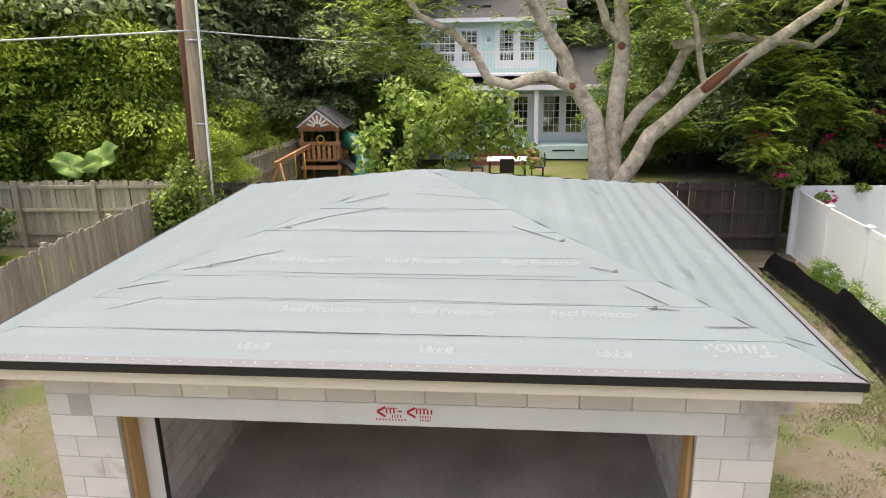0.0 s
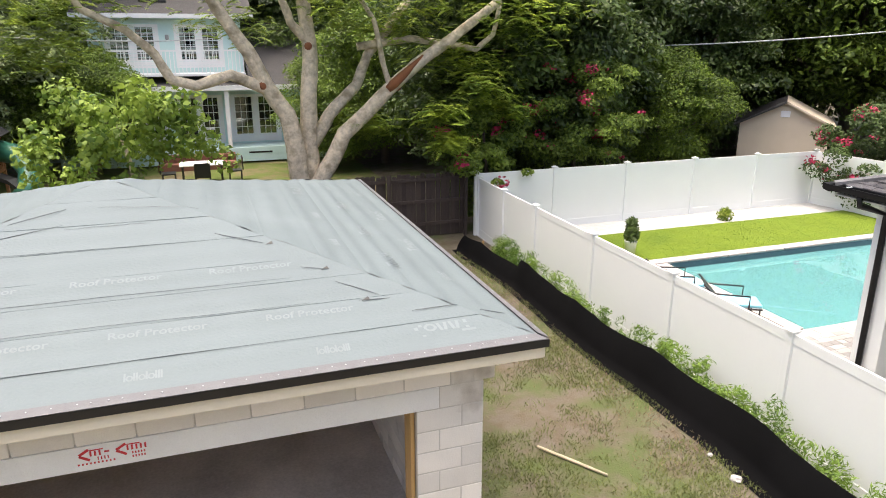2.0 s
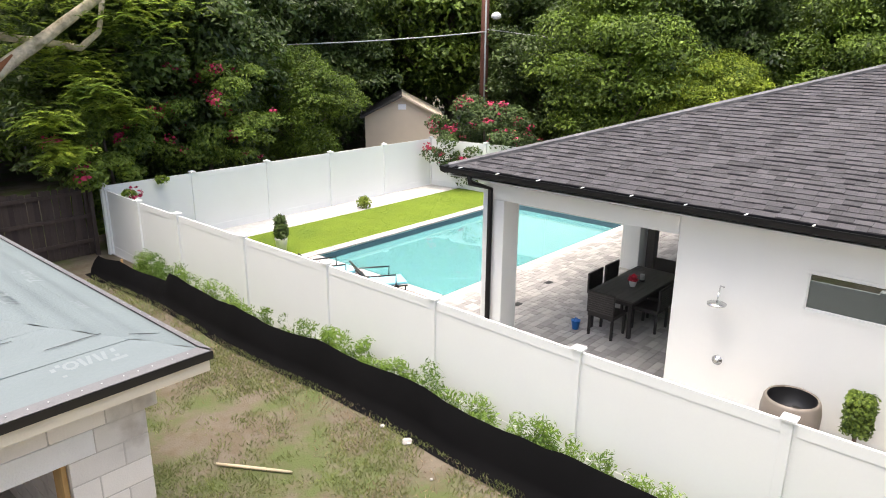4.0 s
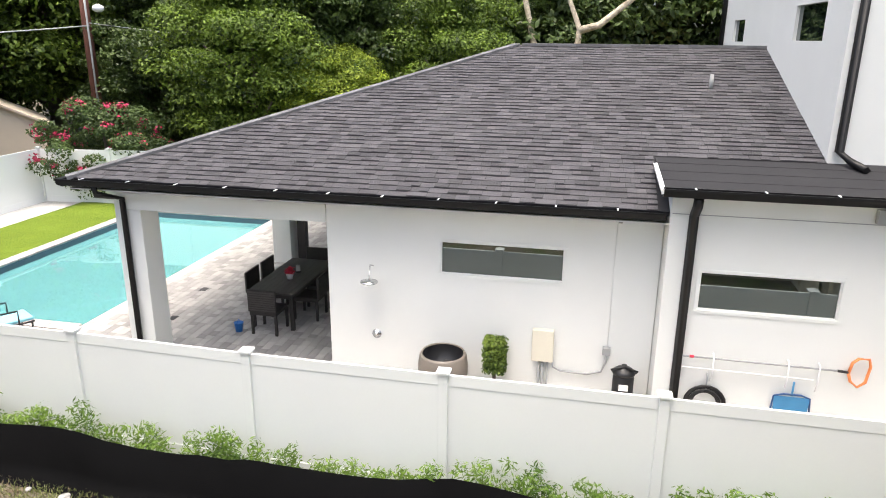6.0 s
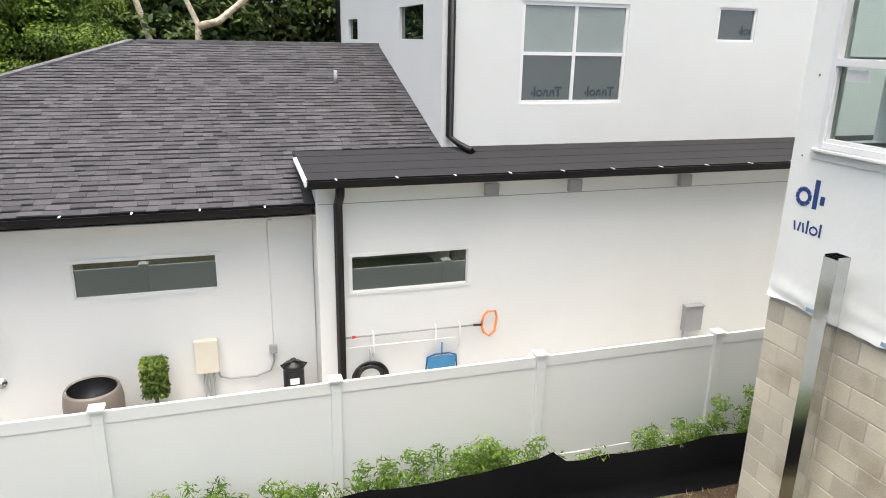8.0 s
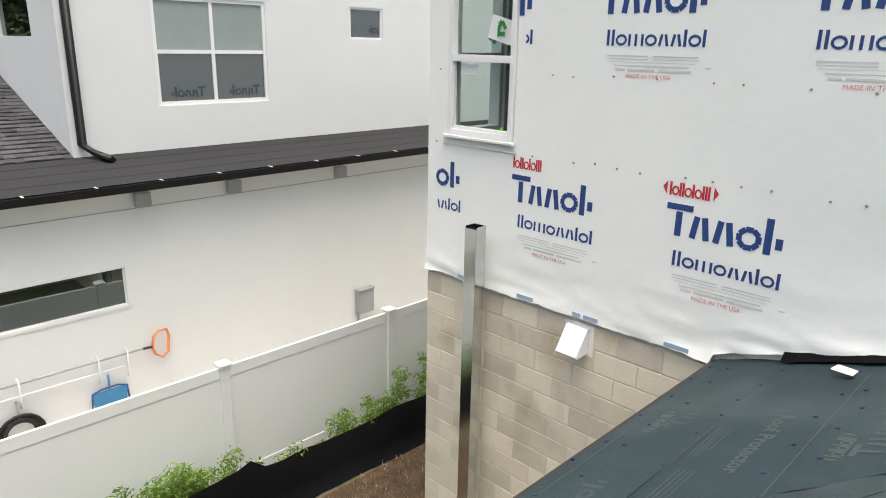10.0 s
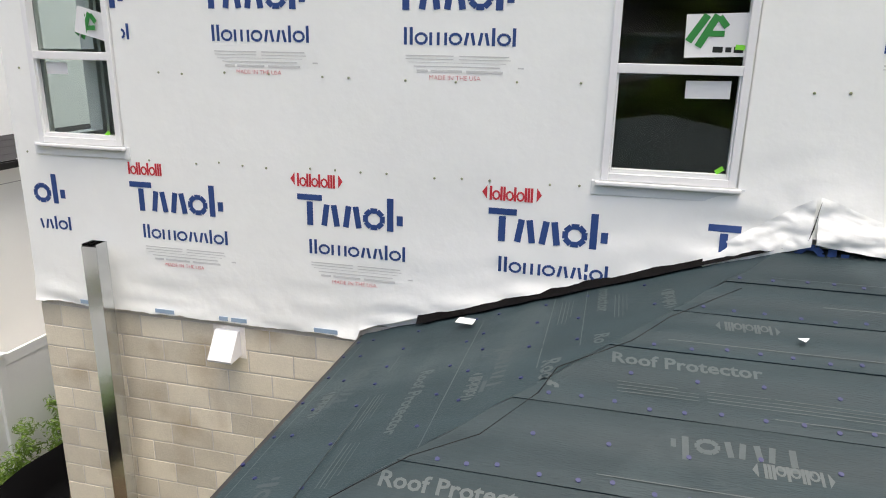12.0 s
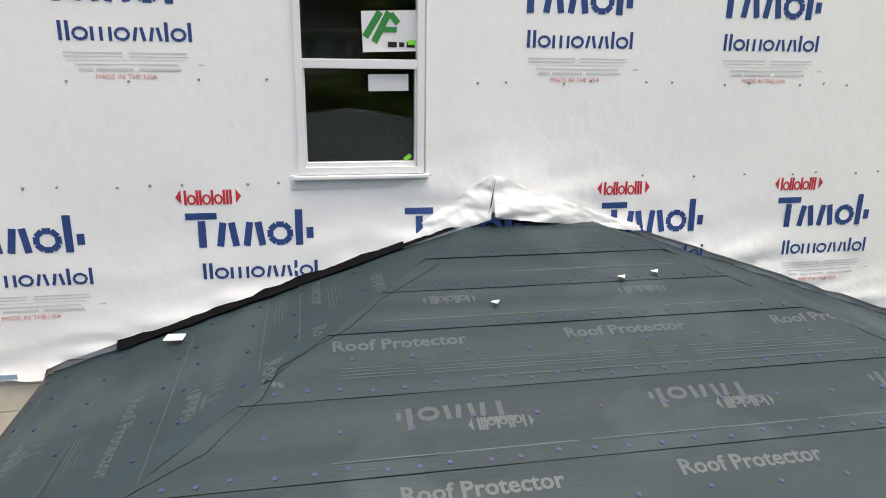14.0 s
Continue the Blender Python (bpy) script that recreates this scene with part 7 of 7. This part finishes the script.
def flower_bush(name, x, y, w, h, base, n, seed, label, mat=L_MID):
    b = thing(name, label, "bush", at=(x, y, 0))
    part("stem", pipe([(0, 0, 0), (.1, 0, h * .5), (0, .1, h)], [.08, .06, .03], 7), M_BARKDARK, b)
    cl = crown_clumps(w, h, base, 64, seed, .085)
    ob = new("foliage", leaves("foliage", mat, cl, 24000, .075, .4, 1.7, seed=seed, shell=True))
    ob.parent = b
    rr = random.Random(seed)
    bl = []
    for _ in range(n):
        c = rr.choice(cl)
        d = Vector((rr.gauss(0, 1), rr.gauss(0, 1), abs(rr.gauss(0, 1)))).normalized()
        bl.append((c[0] + d.x * c[3], c[1] + d.y * c[3], c[2] + d.z * c[3] * .8, rr.uniform(.09, .2)))
    ob = new("blossom", leaves("blossom", M_PINKFLOWER, bl, n * 26, .09, .3, 1.2, seed=seed + 1))
    ob.parent = b


flower_bush("bougainvillea", 20.6, 16.1, 4.3, 2.5, .4, 95, 61, "bougainvillea bush with pink-red blossoms over the white fence", L_SHRUB)
flower_bush("bougainvillea", 11.3, 19.8, 4.0, 3.0, 1.6, 50, 62, "dark bush with scattered red blossoms behind the fence")
flower_bush("bougainvillea", 7.6, 18.3, 2.6, 2.9, .5, 16, 63, "dark vine bush with few red blossoms spilling over the fence corner")

masters = [
    tree_master("oak_tree", L_OAK, 7.5, 7.5, 1.6, 190, 62000, 0.115, 11, "leafy green tree in the woods", M_BARKDARK),
    # second oak: leaf colour darkened to hold the shade of the woods
    tree_master("oak_tree", L_DARK, 7.0, 9.0, 0.8, 190, 60000, 0.13, 12, "dark green dense tree with shade put into its leaf colour", M_BARKDARK),
    tree_master("vine_tree", L_BRIGHT, 6.0, 6.0, 0.6, 190, 64000, 0.092, 13, "bright yellow-green vine covered tree", M_BARKDARK),
    tree_master("magnolia_tree", L_MAGNOLIA, 7.0, 9.0, 0.8, 190, 60000, 0.125, 14, "tall dense tree with leathery grey-green leaves", M_BARKDARK),
]
woods = random.Random(21)


def plant(kind, x, y, s, turn, h=1.0, z=0.0):
    return copy_thing(masters[kind], pose(x, y, z, 0, 0, turn) @ Matrix.Diagonal((s, s, s * h, 1)))


for k, x, y, s in ((2, -12.2, 21.4, .85), (2, -15.5, 20.4, 1.0), (0, -18.5, 20.5, 1.1), (3, -12.8, 28.5, 1.0), (3, -14.0, 25, 1.25), (0, -18, 25, 1.35), (3, -9.0, 30.2, .95), (0, -6.9, 31.2, .55), (3, -9.2, 33, 1.3), (3, -13, 34, 1.5), (0, -6.5, 38, 1.4), (1, -1, 46, 1.7), (0, 6, 44, 1.7), (1, 10.5, 36, 1.4), (2, -9.4, 20.2, .42), (2, -10.2, 24, .5), (2, -9.4, 28.6, .45), (0, -4.0, 30.5, .5), (0, 5.2, 28.8, .5), (0, 7.6, 29.6, .75),
                   (1, 9.6, 22.2, .95), (1, 13, 25, 1.1), (0, 13.5, 30, 1.3), (1, 11.8, 23.0, .9), (1, 17, 28, 1.2), (0, 20, 33, 1.4), (1, 27, 31, 1.5), (0, 30, 26, 1.4), (1, 33, 22, 1.5), (1, 28, 18.6, .75), (1, 31, 14.5, 1.05), (1, 29, 11, .8), (1, 35, 9, 1.3), (0, 30, 6, .7), (2, 26.8, 9.9, .66), (0, 26.5, 13.6, .8), (1, 37, 3.5, 1.5), (1, 46, -2, 1.7), (0, 10.5, 28, 1.0), (0, 16.4, 22.2, .55), (1, 20.5, 26, .9),
                   (0, 40, 14, 1.7), (1, 46, -9, 1.8), (0, 44, -15, 1.6), (1, 44, 6, 1.8), (1, 40, 24, 1.8), (1, 34, 34, 1.8), (1, 22, 42, 1.8), (1, -22, 30, 1.6), (0, -22, 20, 1.4), (1, -25, 12, 1.5), (1, -7, 47, 1.8), (0, 16, 38, 1.6), (0, -20.5, 14.5, .8), (1, 3.8, 37, .8)):
    plant(k, x, y, s, woods.uniform(0, 360), woods.uniform(.92, 1.15))
# the pattern trees join the far woods
for m, (x, y) in zip(masters, ((50, 30), (52, 18), (-30, 36), (-26, 42))):
    m.location = (x, y, 0)
# pale leaning trunks behind the shingle roof
for pts in ([(31.2, 2.3, 0), (31, 2.63, 5.0), (31, 3.07, 6.8), (31, 3.2, 8.2)], [(31.2, .9, 0), (31, .8, 5.07), (31, .77, 5.7), (31, 1.23, 6.82), (31, 1.3, 8.2)], [(31, .77, 5.6), (31, -.04, 5.83), (31, -1.27, 6.82), (31, -2.3, 7.8)]):
    b = single("bare_trunk", pipe(pts, [.17, .14, .12, .1, .08][:len(pts)], 8), M_BARK, "pale bare leaning trunk among dark trees", "tree")


# ---- garage roof details: seams, faint words, nails, stencil ----
def garage_details():
    k = (APEX_Z - EZ) / ((EYB - EYF) / 2)
    n1, up1 = Vector((0, -k, 1)).normalized(), Vector((0, 1, k)).normalized()

    def front(x, d, lift=.006):
        return Vector((x, EYF + d, EZ + d * k)) + n1 * lift
    words = text_mesh("Roof Protector", .115, M_PRINT, .002)
    for d, xs in ((.74, (-1.57, -.46, .7)), (1.5, (-1.9, -.8, .3))):
        for x in xs:
            piece("printed_line", words, garage, plane_pose(front(x, d), (1, 0, 0), up1))
    mark = plain_marks("IOIIOIOIII", .08, .26, M_PRINT, .014)
    big = plain_marks("TVVOK", .15, .52, M_PRINT, .03)
    for x in (-2.0, -.55, .8):
        piece("printed_mark", mark, garage, plane_pose(front(x, .22), (1, 0, 0), up1))
    piece("printed_mark", big, garage, plane_pose(front(1.72, .40), (-1, 0, 0), -up1))
    kx = (APEX_Z - EZ) / 3.5
    n2, up2 = Vector((kx, 0, 1)).normalized(), Vector((-1, 0, kx)).normalized()

    def side(e, y, lift=.006):
        return Vector((EX1 - e, y, EZ + e * kx)) + n2 * lift
    rr = random.Random(17)
    for e, ys in ((.35, (6.1, 7.2, 8.6, 10.0)), (.8, (6.4, 7.6, 8.9, 10.1)), (1.3, (6.8, 8.0, 9.4))):
        for y in ys:
            piece("printed_mark", mark if rr.random() < .6 else big, garage, plane_pose(side(e, y), (0, 1, 0), up2))
    # open edges of patches over the hips, their shadow gaps drawn as dark pipes
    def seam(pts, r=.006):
        part("seam", pipe(pts, [r * (.4 + .6 * math.sin(math.pi * (i + .5) / len(pts))) for i in range(len(pts))], 5), M_SEAM, garage, "dark line drawn as shadow along an open lap edge")
    def roof(x, y, lift=.010):
        return Vector((x, y, EZ + k * min(y - EYF, x - EX0, EX1 - x, EYB - y) + lift))

    def run(pts, r):
        out = []
        for (xa, ya), (xb, yb) in zip(pts, pts[1:]):
            for i in range(10):
                x, y = xa + (xb - xa) * i / 10, ya + (yb - ya) * i / 10
                out.append(roof(x, y + .012 * noise.noise(Vector((x * 5, y * 5, 1)))))
        seam(out, r)
    # shadow lines at torn edges of the strips that fold over the left and right hips
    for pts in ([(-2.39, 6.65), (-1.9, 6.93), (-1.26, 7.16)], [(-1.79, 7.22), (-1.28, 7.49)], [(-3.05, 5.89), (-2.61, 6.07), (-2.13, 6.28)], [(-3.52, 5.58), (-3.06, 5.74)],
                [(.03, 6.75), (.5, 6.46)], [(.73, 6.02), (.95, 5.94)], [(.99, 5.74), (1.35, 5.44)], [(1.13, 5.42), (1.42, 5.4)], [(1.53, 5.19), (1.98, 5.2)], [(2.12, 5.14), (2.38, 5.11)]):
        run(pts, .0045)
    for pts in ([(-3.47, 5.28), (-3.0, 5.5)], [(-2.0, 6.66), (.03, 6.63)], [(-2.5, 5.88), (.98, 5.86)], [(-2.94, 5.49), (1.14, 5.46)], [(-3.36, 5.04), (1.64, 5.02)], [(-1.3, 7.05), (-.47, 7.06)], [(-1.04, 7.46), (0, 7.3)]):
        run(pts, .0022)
    # small dark slivers stand in for the shade where a corner curls up
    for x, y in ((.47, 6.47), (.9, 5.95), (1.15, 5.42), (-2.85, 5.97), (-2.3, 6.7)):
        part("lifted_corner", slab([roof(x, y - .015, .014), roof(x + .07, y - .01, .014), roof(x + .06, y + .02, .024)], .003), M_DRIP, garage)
    # edge metal with nail heads
    for pts in ([front(EX0 + .02, .0, .012), front(EX1 - .02, .0, .012), front(EX1 - .09, .075, .02), front(EX0 + .09, .075, .02)], [side(.0, EYF + .02, .012), side(.0, EYB - .02, .012), side(.075, EYB - .09, .02), side(.075, EYF + .09, .02)]):
        v = [Vector(p) for p in pts]
        if (v[1] - v[0]).cross(v[2] - v[0]).z < 0:
            v = v[::-1]
        part("edge_strip", slab(v, .004), M_GREYTRIM, garage, "grey edge strip with nail heads")
    nail = mesh_of(lathe([(.006, 0), (.005, .003)], 7), "nail_head", M_GREYMETAL)
    x = EX0 + .15
    while x < EX1 - .1:
        piece("nail_head", nail, garage, plane_pose(front(x, .04, .021), (1, 0, 0), up1))
        x += rr.uniform(.08, .16)
    y = EYF + .2
    while y < EYB - .1:
        piece("nail_head", nail, garage, plane_pose(side(.04, y, .021), (0, 1, 0), up2))
        y += rr.uniform(.12, .2)
    # red stencil on the lintel
    m = plane_pose((-.83, GY0 - .0065, 2.43), (1, 0, 0), (0, 0, 1))
    logo = []
    for x0 in (-.23, .015):
        logo += [(x0 + .075, .045, x0 + .008, .006, .02), (x0 + .008, .0, x0 + .075, -.042, .02)]
        logo += [(x0 + .085 + k * .03, -.012, x0 + .085 + k * .03, .03, .013) for k in range(3 if x0 < 0 else 5)]
        logo += [(x0 + .08, .036, x0 + .17, .036, .009)]
    logo += [(-.055, .01, -.02, .01, .014)]
    piece("stencil_mark", strokes(logo, M_STENCIL, "stencil_mark"), garage, m)
    tiny = [(-.1 + k * .022, -.05, -.1 + k * .022, -.022, .008) for k in range(4)] + [(-.23 + k * .026, -.075, -.23 + k * .026, -.06, .012) for k in range(10)]
    tiny += [(.13 + k * .02, z, .13 + k * .02, z + .018, .01) for k in range(5) for z in (-.045, -.075)]
    piece("stencil_mark", strokes(tiny, M_STENCIL, "stencil_mark"), garage, m)


garage_details()
